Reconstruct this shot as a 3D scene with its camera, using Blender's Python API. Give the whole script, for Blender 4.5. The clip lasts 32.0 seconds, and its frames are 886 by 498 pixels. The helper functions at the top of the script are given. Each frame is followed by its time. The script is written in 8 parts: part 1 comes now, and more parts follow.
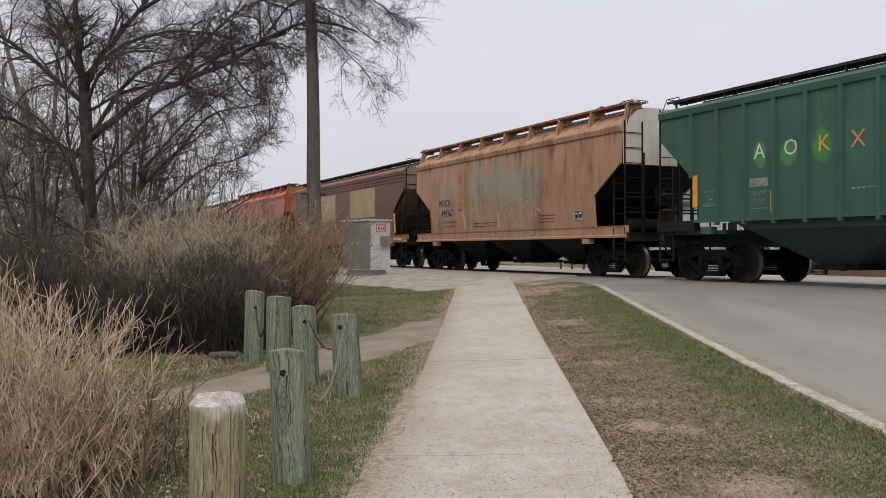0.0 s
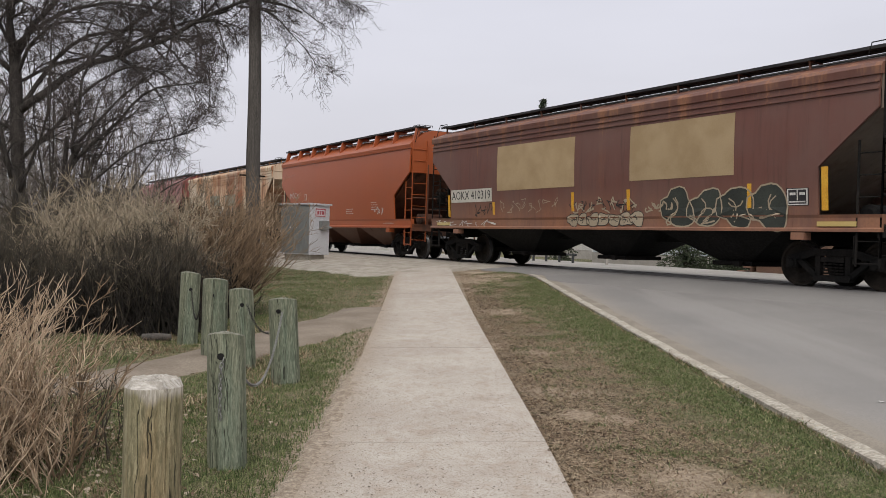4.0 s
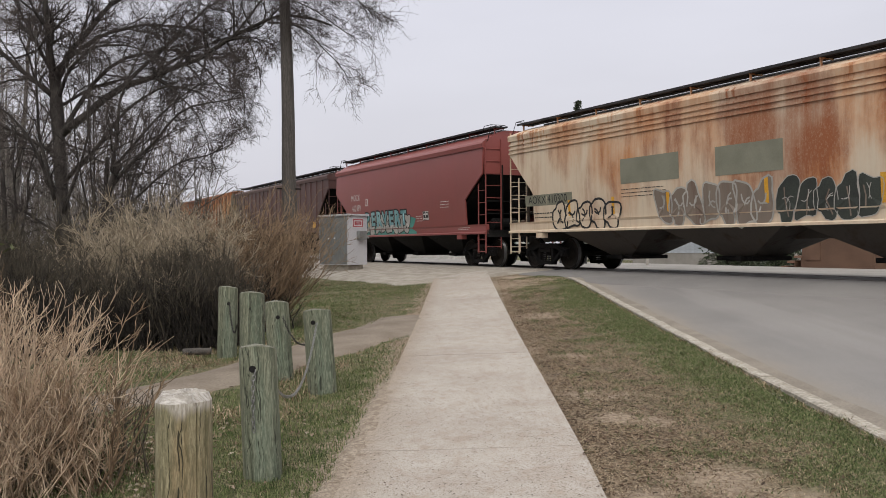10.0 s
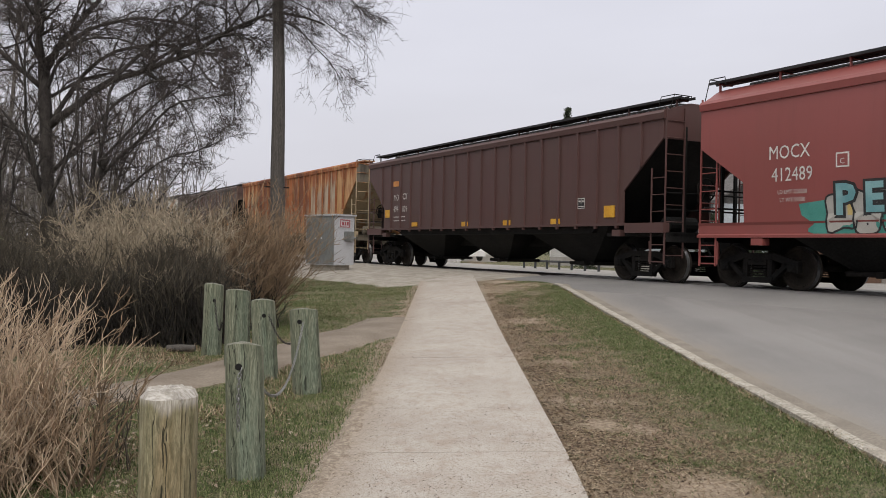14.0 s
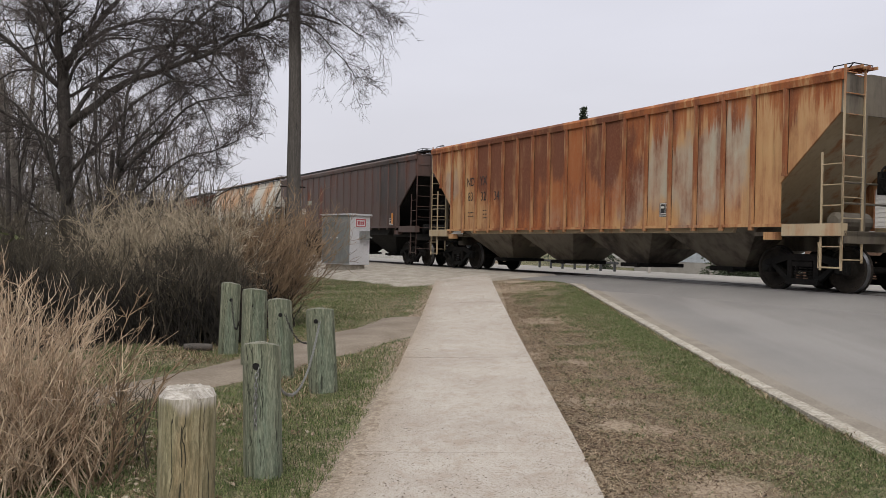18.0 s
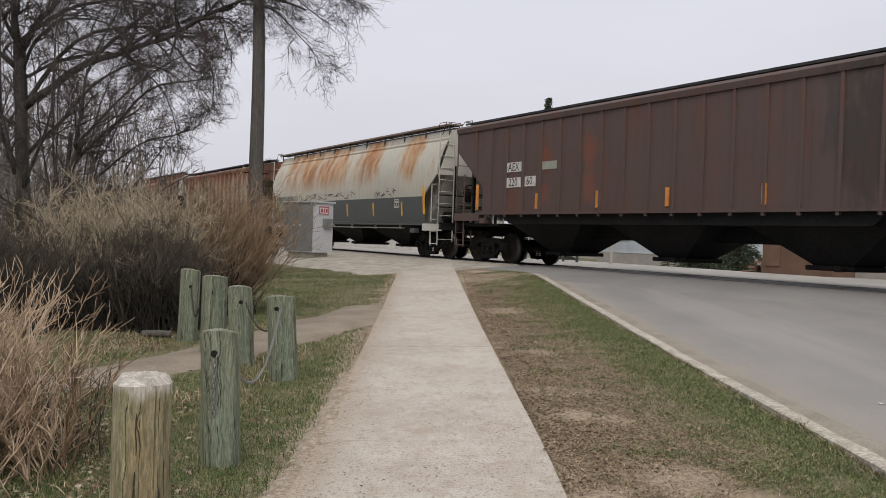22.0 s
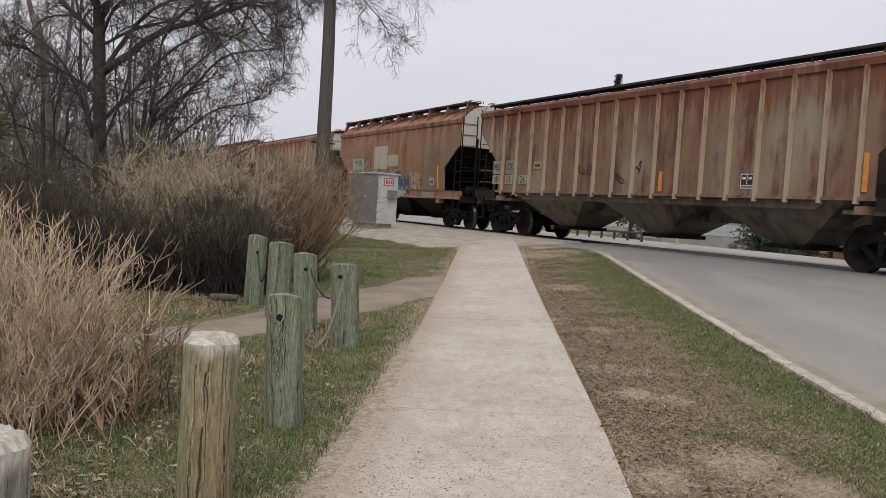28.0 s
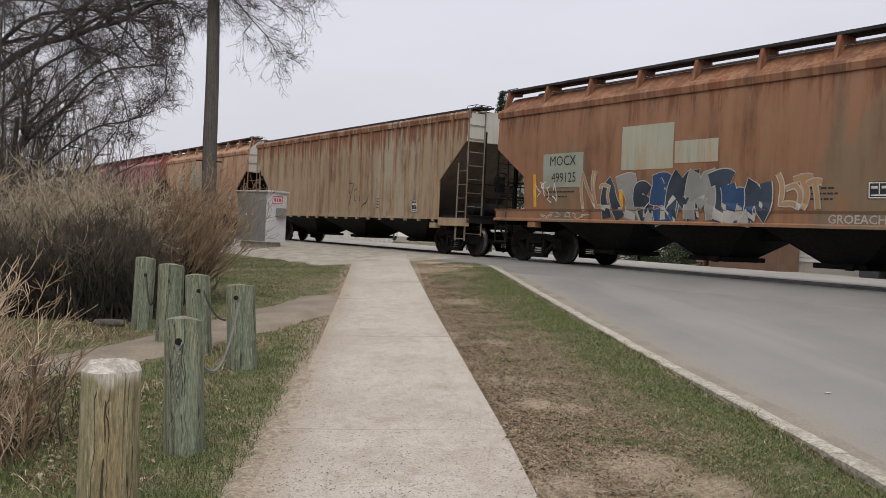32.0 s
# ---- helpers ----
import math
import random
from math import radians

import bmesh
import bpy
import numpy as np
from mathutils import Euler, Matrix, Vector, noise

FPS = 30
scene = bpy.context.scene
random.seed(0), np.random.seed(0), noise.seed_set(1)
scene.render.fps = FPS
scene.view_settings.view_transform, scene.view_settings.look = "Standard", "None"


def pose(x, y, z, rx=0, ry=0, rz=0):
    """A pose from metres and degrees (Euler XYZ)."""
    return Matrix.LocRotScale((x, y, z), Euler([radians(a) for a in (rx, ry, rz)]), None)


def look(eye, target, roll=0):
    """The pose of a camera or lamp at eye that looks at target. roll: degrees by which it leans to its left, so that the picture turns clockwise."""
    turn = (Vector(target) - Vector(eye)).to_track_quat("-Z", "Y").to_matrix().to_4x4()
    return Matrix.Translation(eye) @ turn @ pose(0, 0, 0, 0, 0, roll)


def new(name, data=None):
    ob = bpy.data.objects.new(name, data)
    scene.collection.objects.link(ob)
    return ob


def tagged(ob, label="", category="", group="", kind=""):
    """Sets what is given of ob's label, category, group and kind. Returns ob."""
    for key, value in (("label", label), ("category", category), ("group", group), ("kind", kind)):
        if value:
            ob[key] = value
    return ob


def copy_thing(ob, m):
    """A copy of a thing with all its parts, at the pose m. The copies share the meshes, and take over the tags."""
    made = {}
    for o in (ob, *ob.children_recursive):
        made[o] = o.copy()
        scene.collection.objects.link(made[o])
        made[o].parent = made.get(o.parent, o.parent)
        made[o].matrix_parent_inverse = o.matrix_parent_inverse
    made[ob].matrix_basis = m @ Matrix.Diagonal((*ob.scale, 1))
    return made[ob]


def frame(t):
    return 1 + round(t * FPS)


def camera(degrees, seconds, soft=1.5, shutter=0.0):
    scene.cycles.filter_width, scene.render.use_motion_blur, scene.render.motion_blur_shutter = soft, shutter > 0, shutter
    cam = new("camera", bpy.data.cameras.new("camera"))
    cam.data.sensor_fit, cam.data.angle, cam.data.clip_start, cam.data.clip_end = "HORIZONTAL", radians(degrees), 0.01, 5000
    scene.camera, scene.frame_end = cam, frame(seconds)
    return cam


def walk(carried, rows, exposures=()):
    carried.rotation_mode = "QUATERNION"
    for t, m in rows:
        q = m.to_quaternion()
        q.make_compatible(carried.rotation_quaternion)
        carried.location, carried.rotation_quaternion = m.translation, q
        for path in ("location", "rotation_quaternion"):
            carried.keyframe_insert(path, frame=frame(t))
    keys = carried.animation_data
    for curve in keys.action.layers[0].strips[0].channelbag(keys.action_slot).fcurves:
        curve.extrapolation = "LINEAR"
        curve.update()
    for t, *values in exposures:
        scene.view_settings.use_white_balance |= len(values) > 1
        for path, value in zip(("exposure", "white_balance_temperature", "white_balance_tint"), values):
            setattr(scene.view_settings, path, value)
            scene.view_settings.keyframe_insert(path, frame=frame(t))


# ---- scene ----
# The camera, held by hand beside the path: seconds, place, turn.
cam = camera(54.06, 32.0, soft=0.7)
PATH = [
    (0, -0.017, 0.078, 1.457, 90.09, 0.03, 3.59),
    (0.5, -0.001, 0.061, 1.46, 89.97, -0.06, 3.48),
    (1, 0.048, 0.044, 1.447, 89.91, 0.06, 3.73),
    (1.5, 0.051, 0.048, 1.441, 89.78, 0.74, 4.02),
    (2, -0.06, 0.076, 1.447, 89.52, 0.71, 4.02),
    (2.5, -0.133, 0.081, 1.445, 89.58, 0.11, -0.41),
    (4.5, -0.029, 0.098, 1.459, 89.23, -1.84, -0.33),
    (5, -0.021, 0.108, 1.457, 89.21, -1.23, -0.09),
    (5.5, -0.033, 0.123, 1.45, 89.22, -0.38, -0.11),
    (6, -0.028, 0.128, 1.449, 89.2, 0.23, -0.02),
    (6.5, -0.022, 0.12, 1.451, 89.2, 0.56, 0.03),
    (7, -0.02, 0.113, 1.451, 89.31, 0.74, 0.15),
    (7.5, -0.032, 0.119, 1.447, 89.37, 0.54, 0.27),
    (8, -0.005, 0.126, 1.449, 89.36, 0.45, 0.41),
    (8.5, 0.058, 0.1, 1.457, 89.63, 0.25, 2.78),
    (9, 0.107, 0.101, 1.449, 89.69, 0.03, 5.77),
    (9.5, 0.07, 0.09, 1.454, 89.79, 0.25, 4.73),
    (10, 0.036, 0.093, 1.457, 89.71, 0.37, 2.17),
    (10.5, 0.023, 0.106, 1.45, 89.73, 0.19, 1.32),
    (11, 0.014, 0.117, 1.451, 89.66, -0.06, 1.09),
    (11.5, 0.018, 0.123, 1.449, 89.63, -0.15, 1.03),
    (12, 0.014, 0.116, 1.449, 89.66, -0.45, 1),
    (12.5, 0.009, 0.116, 1.445, 89.75, -0.57, 1.03),
    (13, 0.004, 0.116, 1.447, 89.84, -0.7, 1.06),
    (13.5, 0.001, 0.117, 1.45, 89.83, -0.86, 1.12),
    (14, 0.006, 0.112, 1.451, 89.92, -1.16, 1.26),
    (14.5, 0.013, 0.111, 1.458, 89.87, -1.22, 1.31),
    (16.5, 0.012, 0.102, 1.452, 89.81, -0.52, 1.62),
    (17, 0.005, 0.101, 1.45, 89.78, -0.8, 1.85),
    (17.5, 0.006, 0.099, 1.456, 89.8, -0.98, 2.13),
    (18, -0.002, 0.104, 1.457, 89.86, -1.26, 2.26),
    (18.5, 0.003, 0.115, 1.454, 89.7, -1.41, 2.25),
    (19, 0.011, 0.109, 1.451, 89.61, -1.46, 2.17),
    (19.5, 0.007, 0.116, 1.452, 89.57, -1.68, 1.98),
    (20, -0.004, 0.121, 1.451, 89.5, -2.13, 1.6),
    (20.5, -0.007, 0.127, 1.444, 89.38, -2.22, 0.8),
    (21, -0.004, 0.118, 1.446, 89.39, -2.02, 0.25),
    (21.5, 0.002, 0.122, 1.451, 89.43, -2.05, -0.08),
    (22, 0.009, 0.123, 1.454, 89.21, -1.98, -0.12),
    (22.5, 0.012, 0.117, 1.456, 89.02, -2.3, 0.28),
    (23, 0.015, 0.1, 1.462, 88.04, -2.6, 1.06),
    (23.5, 0.01, 0.074, 1.454, 88.2, -2.85, 1.85),
    (24, 0, 0.076, 1.448, 87.95, -3.57, 3.68),
    (24.5, 0.004, 0.1, 1.441, 87.56, -4, 4.59),
    (25, 0.013, 0.121, 1.443, 87.22, -4.08, 4.6),
    (25.5, 0.01, 0.095, 1.442, 87.17, -4.2, 4.59),
    (27.5, 0.003, 0.09, 1.443, 87.22, -4.13, 4.28),
    (28, 0.006, 0.088, 1.442, 87.31, -3.72, 4.06),
    (28.5, -0.006, 0.082, 1.444, 87.31, -3.31, 4.01),
    (29, -0.006, 0.084, 1.45, 87.45, -3.03, 3.95),
    (29.5, 0.004, 0.086, 1.45, 87.56, -2.58, 3.92),
    (30, -0.014, 0.069, 1.449, 87.87, -2.51, 3.85),
    (30.5, -0.043, 0.07, 1.444, 88.1, -2.71, 3.85),
    (31, -0.069, 0.076, 1.442, 88.34, -2.81, 2.24),
    (31.5, -0.091, 0.088, 1.441, 88.53, -2.85, -2.69),
    (32, -0.086, 0.075, 1.441, 88.78, -2.61, -3.32),
]
walk(cam, [(t, pose(x, y, z, rx, ry, rz)) for t, x, y, z, rx, ry, rz in PATH])

# ---- light: a high, even overcast with a broad weak sun ----
world = bpy.data.worlds.new("overcast")
scene.world = world
world.use_nodes = True
wn, wl = world.node_tree.nodes, world.node_tree.links
wbg = wn["Background"]
sky = wn.new("ShaderNodeTexSky")
sky.sky_type, sky.sun_disc = "NISHITA", False
sky.sun_elevation, sky.sun_rotation = radians(46), radians(184)
sky.air_density, sky.dust_density = 2.0, 6.0
wtex = wn.new("ShaderNodeTexCoord")
wsep = wn.new("ShaderNodeSeparateXYZ")
wl.new(wtex.outputs["Generated"], wsep.inputs[0])
wramp = wn.new("ShaderNodeValToRGB")
wramp.color_ramp.elements[0].position, wramp.color_ramp.elements[0].color = 0.0, (0.70, 0.698, 0.765, 1)
wramp.color_ramp.elements[1].position, wramp.color_ramp.elements[1].color = 1.0, (1.41, 1.375, 1.33, 1)
wmid = wramp.color_ramp.elements.new(0.35)
wmid.color = (0.79, 0.788, 0.885, 1)
wl.new(wsep.outputs["Z"], wramp.inputs[0])
wmap = wn.new("ShaderNodeMapping")
wmap.inputs["Scale"].default_value = (1.0, 1.0, 3.5)
wl.new(wtex.outputs["Generated"], wmap.inputs[0])
wnoise = wn.new("ShaderNodeTexNoise")
wnoise.inputs["Scale"].default_value, wnoise.inputs["Detail"].default_value = 2.2, 4.0
wl.new(wmap.outputs[0], wnoise.inputs["Vector"])
wclr = wn.new("ShaderNodeMapRange")
wclr.inputs[1].default_value, wclr.inputs[2].default_value = 0.3, 0.7
wclr.inputs[3].default_value, wclr.inputs[4].default_value = 0.95, 1.05
wl.new(wnoise.outputs["Fac"], wclr.inputs[0])
wmul = wn.new("ShaderNodeVectorMath")
wmul.operation = "MULTIPLY"
wl.new(wramp.outputs["Color"], wmul.inputs[0])
wl.new(wclr.outputs[0], wmul.inputs[1])
wsc = wn.new("ShaderNodeVectorMath")
wsc.operation = "SCALE"
wsc.inputs["Scale"].default_value = 0.1
wl.new(sky.outputs["Color"], wsc.inputs[0])
wmix = wn.new("ShaderNodeMix")
wmix.data_type = "RGBA"
wmix.inputs["Factor"].default_value = 0.9
wl.new(wsc.outputs[0], wmix.inputs["A"])
wl.new(wmul.outputs[0], wmix.inputs["B"])
wl.new(wmix.outputs["Result"], wbg.inputs["Color"])
wbg.inputs["Strength"].default_value = 1.0
sun_data = bpy.data.lights.new("sun", "SUN")
sun_data.energy, sun_data.angle, sun_data.color = 1.7, radians(45), (1.0, 0.96, 0.9)
sun = new("sun", sun_data)
sun.matrix_world = look((-2, -26, 32), (0, 4, 0))


# ---- node materials ----
def material(name):
    m = bpy.data.materials.new(name)
    m.use_nodes = True
    return m, m.node_tree.nodes, m.node_tree.links, m.node_tree.nodes["Principled BSDF"]


def tex_noise(n, l, coord, scale, detail=4.0, stretch=(1, 1, 1), rough=0.55, shift=(0, 0, 0)):
    mp = n.new("ShaderNodeMapping")
    mp.inputs["Scale"].default_value = stretch
    mp.inputs["Location"].default_value = shift
    l.new(coord, mp.inputs[0])
    t = n.new("ShaderNodeTexNoise")
    t.inputs["Scale"].default_value, t.inputs["Detail"].default_value, t.inputs["Roughness"].default_value = scale, detail, rough
    l.new(mp.outputs[0], t.inputs["Vector"])
    return t.outputs["Fac"]


def step(n, l, value, lo, hi, out0=0.0, out1=1.0):
    r = n.new("ShaderNodeMapRange")
    r.interpolation_type = "SMOOTHSTEP"
    for i, v in enumerate((lo, hi, out0, out1)):
        r.inputs[i + 1].default_value = v
    l.new(value, r.inputs[0])
    return r.outputs[0]


def maths(n, l, op, a, b):
    m = n.new("ShaderNodeMath")
    m.operation = op
    for i, v in enumerate((a, b)):
        if isinstance(v, (int, float)):
            m.inputs[i].default_value = v
        else:
            l.new(v, m.inputs[i])
    return m.outputs[0]


def mix(n, l, fac, a, b, how="MIX"):
    m = n.new("ShaderNodeMix")
    m.data_type, m.blend_type = "RGBA", how
    if isinstance(fac, (int, float)):
        m.inputs["Factor"].default_value = fac
    else:
        l.new(fac, m.inputs["Factor"])
    for key, v in (("A", a), ("B", b)):
        if isinstance(v, tuple):
            m.inputs[key].default_value = (*v[:3], 1)
        else:
            l.new(v, m.inputs[key])
    return m.outputs["Result"]


def bump(n, l, bsdf, height, strength, distance):
    b = n.new("ShaderNodeBump")
    b.inputs["Strength"].default_value, b.inputs["Distance"].default_value = strength, distance
    l.new(height, b.inputs["Height"])
    l.new(b.outputs[0], bsdf.inputs["Normal"])


def plain(name, dark, light, scale=3.0, rough=0.75, grain=40.0, relief=0.25, metal=0.0, stretch=(1, 1, 1), depth=0.01, fleck=0.55, shine=0.5):
    """A surface between two colours, varied at a broad and a fine scale."""
    m, n, l, p = material(name)
    c = n.new("ShaderNodeTexCoord").outputs["Object"]
    broad, fine = tex_noise(n, l, c, scale, 5, stretch), tex_noise(n, l, c, grain, 3, stretch, 0.7)
    col = mix(n, l, step(n, l, broad, 0.32, 0.68), dark, light)
    col = mix(n, l, step(n, l, fine, 0.3, 0.75, 0.0, fleck), col, tuple(0.55 * v for v in dark))
    info = n.new("ShaderNodeObjectInfo").outputs["Random"]
    col = mix(n, l, 0.8, col, mix(n, l, info, tuple(0.85 for _ in dark), tuple(1.0 for _ in dark)), "MULTIPLY")
    l.new(col, p.inputs["Base Color"])
    l.new(step(n, l, fine, 0.2, 0.8, rough - 0.1, min(1.0, rough + 0.1)), p.inputs["Roughness"])
    p.inputs["Metallic"].default_value, p.inputs["Specular IOR Level"].default_value = metal, shine
    bump(n, l, p, fine, relief, depth)
    return m


def spot_field(n, l, sep, spots, strength):
    """Soft round regions about (x, z, reach), as a sum."""
    total = 0.0
    for sx, sz, reach in spots:
        ex = maths(n, l, "DIVIDE", maths(n, l, "SUBTRACT", sep.outputs["X"], sx), reach)
        ez = maths(n, l, "DIVIDE", maths(n, l, "SUBTRACT", sep.outputs["Z"], sz), reach * 1.3)
        far = maths(n, l, "ADD", maths(n, l, "MULTIPLY", ex, ex), maths(n, l, "MULTIPLY", ez, ez))
        total = maths(n, l, "ADD", total, step(n, l, far, 1.6, 0.0, 0.0, strength))
    return total


def car_paint(name, base, rust=(0.18, 0.06, 0.02), amount=0.3, fade=None, seed=0.0, streak=0.3, high=0.0, low=9.0, dust=0.25, rough=0.55, spots=(), soft=0.0, drip=0.0, deep=None, deep_at=(), pale=None, pale_at=(), lines_of=1.0):
    """Weathered wagon paint. amount: how much rust shows in broad patches; streak: in narrow runs down the side;
    high and low: the heights between which it is thick; spots: (x, z, reach) where it has broken out most;
    drip: rust run down from the eave; lines_of: how strongly grime lines it; deep: dark old rust; pale: paint still sound, at pale_at."""
    m, n, l, p = material(name)
    c = n.new("ShaderNodeTexCoord").outputs["Object"]
    sh = (seed * 7.3, seed * 3.1, seed * 1.7)
    base, rust = tuple(1.1 * v for v in base), tuple(1.1 * v for v in rust)
    fade = fade or tuple(min(1.0, 1.35 * v + 0.02) for v in base)
    broad = tex_noise(n, l, c, 0.55, 6, (1, 1, 0.8), 0.6, sh)
    mott = tex_noise(n, l, c, 1.5, 6, (1, 1, 0.45), 0.65, tuple(v + 3.7 for v in sh))
    runs = tex_noise(n, l, c, 2.6, 5, (1, 1, 0.09), 0.65, sh)
    fine_runs = tex_noise(n, l, c, 9.0, 4, (1, 1, 0.06), 0.65, sh)
    speck = tex_noise(n, l, c, 26.0, 4, (1, 1, 0.7), 0.7, sh)
    sep = n.new("ShaderNodeSeparateXYZ")
    l.new(c, sep.inputs[0])
    col = mix(n, l, step(n, l, broad, 0.35, 0.7), base, fade)
    col = mix(n, l, step(n, l, fine_runs, 0.35, 0.8, 0.0, 0.35 * lines_of), col, tuple(0.6 * v for v in base))
    if pale:
        keep = maths(n, l, "ADD", maths(n, l, "ADD", maths(n, l, "MULTIPLY", mott, 0.7), maths(n, l, "MULTIPLY", runs, 0.3)), spot_field(n, l, sep, pale_at, 0.24))
        col = mix(n, l, step(n, l, keep, 0.56, 0.72), col, mix(n, l, speck, tuple(0.8 * v for v in pale), pale))
    band = maths(n, l, "MULTIPLY", step(n, l, sep.outputs["Z"], high - 0.5, high + 0.5), step(n, l, sep.outputs["Z"], low + 0.5, low - 0.5))
    t0 = 0.74 - 0.4 * amount
    patch = maths(n, l, "ADD", maths(n, l, "ADD", maths(n, l, "MULTIPLY", broad, 0.45), maths(n, l, "MULTIPLY", mott, 0.5)), maths(n, l, "MULTIPLY", runs, 0.6))
    patch = maths(n, l, "SUBTRACT", patch, 0.275)
    if spots:
        patch = maths(n, l, "ADD", patch, spot_field(n, l, sep, spots, 0.23))
    rusty = maths(n, l, "MULTIPLY", step(n, l, patch, t0 - 0.08 - soft, t0 + 0.12 + soft), band)
    lines = maths(n, l, "MULTIPLY", step(n, l, runs, 0.78 - 0.4 * streak, 0.9 - 0.4 * streak), step(n, l, fine_runs, 0.35, 0.6))
    lines = maths(n, l, "MULTIPLY", lines, maths(n, l, "ADD", 0.25, maths(n, l, "MULTIPLY", band, 0.75)))
    worn = maths(n, l, "MAXIMUM", rusty, lines)
    if drip:
        fall = maths(n, l, "ADD", maths(n, l, "MULTIPLY", runs, 0.6), maths(n, l, "MULTIPLY", fine_runs, 0.4))
        fall = maths(n, l, "ADD", fall, step(n, l, sep.outputs["Z"], 2.0, 4.2, 0.0, 0.32))
        worn = maths(n, l, "MAXIMUM", worn, step(n, l, fall, 0.84 - 0.25 * drip, 0.98 - 0.25 * drip))
    flake = maths(n, l, "MULTIPLY", worn, step(n, l, speck, 0.2, 0.55, 0.75, 1.0))
    rust_col = mix(n, l, speck, tuple(0.72 * v for v in rust), tuple(min(1.0, 1.28 * v) for v in rust))
    if deep:
        old = maths(n, l, "ADD", maths(n, l, "ADD", maths(n, l, "MULTIPLY", mott, 0.5), maths(n, l, "MULTIPLY", runs, 0.5)), spot_field(n, l, sep, deep_at, 0.20))
        rust_col = mix(n, l, step(n, l, old, 0.46, 0.62, 0.0, 0.95), rust_col, deep)
    col = mix(n, l, flake, col, rust_col)
    col = mix(n, l, step(n, l, broad, 0.7, 0.3, 0.0, dust), col, (0.20, 0.17, 0.14))
    col = mix(n, l, step(n, l, fine_runs, 0.58, 0.75, 0.0, 0.30 * lines_of), col, tuple(0.35 * v for v in base))
    l.new(col, p.inputs["Base Color"])
    l.new(maths(n, l, "ADD", rough, maths(n, l, "MULTIPLY", flake, 0.35)), p.inputs["Roughness"])
    bump(n, l, p, maths(n, l, "ADD", flake, maths(n, l, "MULTIPLY", broad, 1.2)), 0.25, 0.01)
    return m


# ---- mesh building ----
class Shape:
    """Vertices and faces of one mesh, gathered piece by piece."""

    def __init__(self):
        self.v, self.f = [], []

    def add(self, verts, faces):
        k = len(self.v)
        self.v += verts
        self.f += [tuple(k + i for i in f) for f in faces]

    def box(self, x0, y0, z0, x1, y1, z1, c=0.0):
        """A box; c: how far its long edges along x are chamfered."""
        if c:
            self.prism([(y0 + c, z0), (y1 - c, z0), (y1, z0 + c), (y1, z1 - c), (y1 - c, z1), (y0 + c, z1), (y0, z1 - c), (y0, z0 + c)], x0, x1, "x")
            return
        self.add([(x, y, z) for x in (x0, x1) for y in (y0, y1) for z in (z0, z1)],
                 [(0, 1, 3, 2), (4, 6, 7, 5), (0, 4, 5, 1), (2, 3, 7, 6), (0, 2, 6, 4), (1, 5, 7, 3)])

    def prism(self, poly, a, b, axis="y"):
        """A flat outline drawn out from a to b along an axis: (x, z) for y, (y, z) for x, (x, y) for z."""
        put = {"y": lambda p, d: (p[0], d, p[1]), "x": lambda p, d: (d, p[0], p[1]), "z": lambda p, d: (p[0], p[1], d)}[axis]
        area = sum(p[0] * q[1] - q[0] * p[1] for p, q in zip(poly, poly[1:] + poly[:1]))
        if (area > 0) == (axis == "y"):
            poly = poly[::-1]
        n = len(poly)
        self.add([put(p, a) for p in poly] + [put(p, b) for p in poly],
                 [tuple(range(n))[::-1], tuple(range(n, 2 * n))] + [(i, (i + 1) % n, n + (i + 1) % n, n + i) for i in range(n)])

    def tube(self, pts, radii, n=6, cap=True):
        """A round bar through points; radii: one for all, or one a point."""
        pts = [Vector(p) for p in pts]
        radii = [radii] * len(pts) if isinstance(radii, (int, float)) else radii
        k, ref = len(self.v), Vector((0.31, 0.17, 0.93))
        for i, p in enumerate(pts):
            d = (pts[min(i + 1, len(pts) - 1)] - pts[max(i - 1, 0)]).normalized()
            if abs(d.dot(ref)) > 0.95:
                ref = Vector((0.93, 0.31, 0.17))
            a = d.cross(ref).normalized()
            b = d.cross(a)
            for j in range(n):
                w = 2 * math.pi * j / n
                q = p + radii[i] * (math.cos(w) * a + math.sin(w) * b)
                self.v.append((q.x, q.y, q.z))
        for i in range(len(pts) - 1):
            for j in range(n):
                self.f.append((k + i * n + j, k + i * n + (j + 1) % n, k + (i + 1) * n + (j + 1) % n, k + (i + 1) * n + j))
        if cap:
            self.f += [tuple(range(k + n - 1, k - 1, -1)), tuple(range(k + (len(pts) - 1) * n, k + len(pts) * n))]

    def disc(self, profile, centre, n=24, axis="y"):
        """A turned body: profile of (along, radius) about an axis through centre."""
        k = len(self.v)
        for a, r in profile:
            for j in range(n):
                w = 2 * math.pi * j / n
                q = {"y": (r * math.cos(w), a, r * math.sin(w)), "z": (r * math.cos(w), r * math.sin(w), a), "x": (a, r * math.cos(w), r * math.sin(w))}[axis]
                self.v.append(tuple(q[i] + centre[i] for i in range(3)))
        for i in range(len(profile) - 1):
            for j in range(n):
                self.f.append((k + i * n + j, k + i * n + (j + 1) % n, k + (i + 1) * n + (j + 1) % n, k + (i + 1) * n + j))
        self.f += [tuple(range(k, k + n)), tuple(range(k + (len(profile) - 1) * n, k + len(profile) * n))]

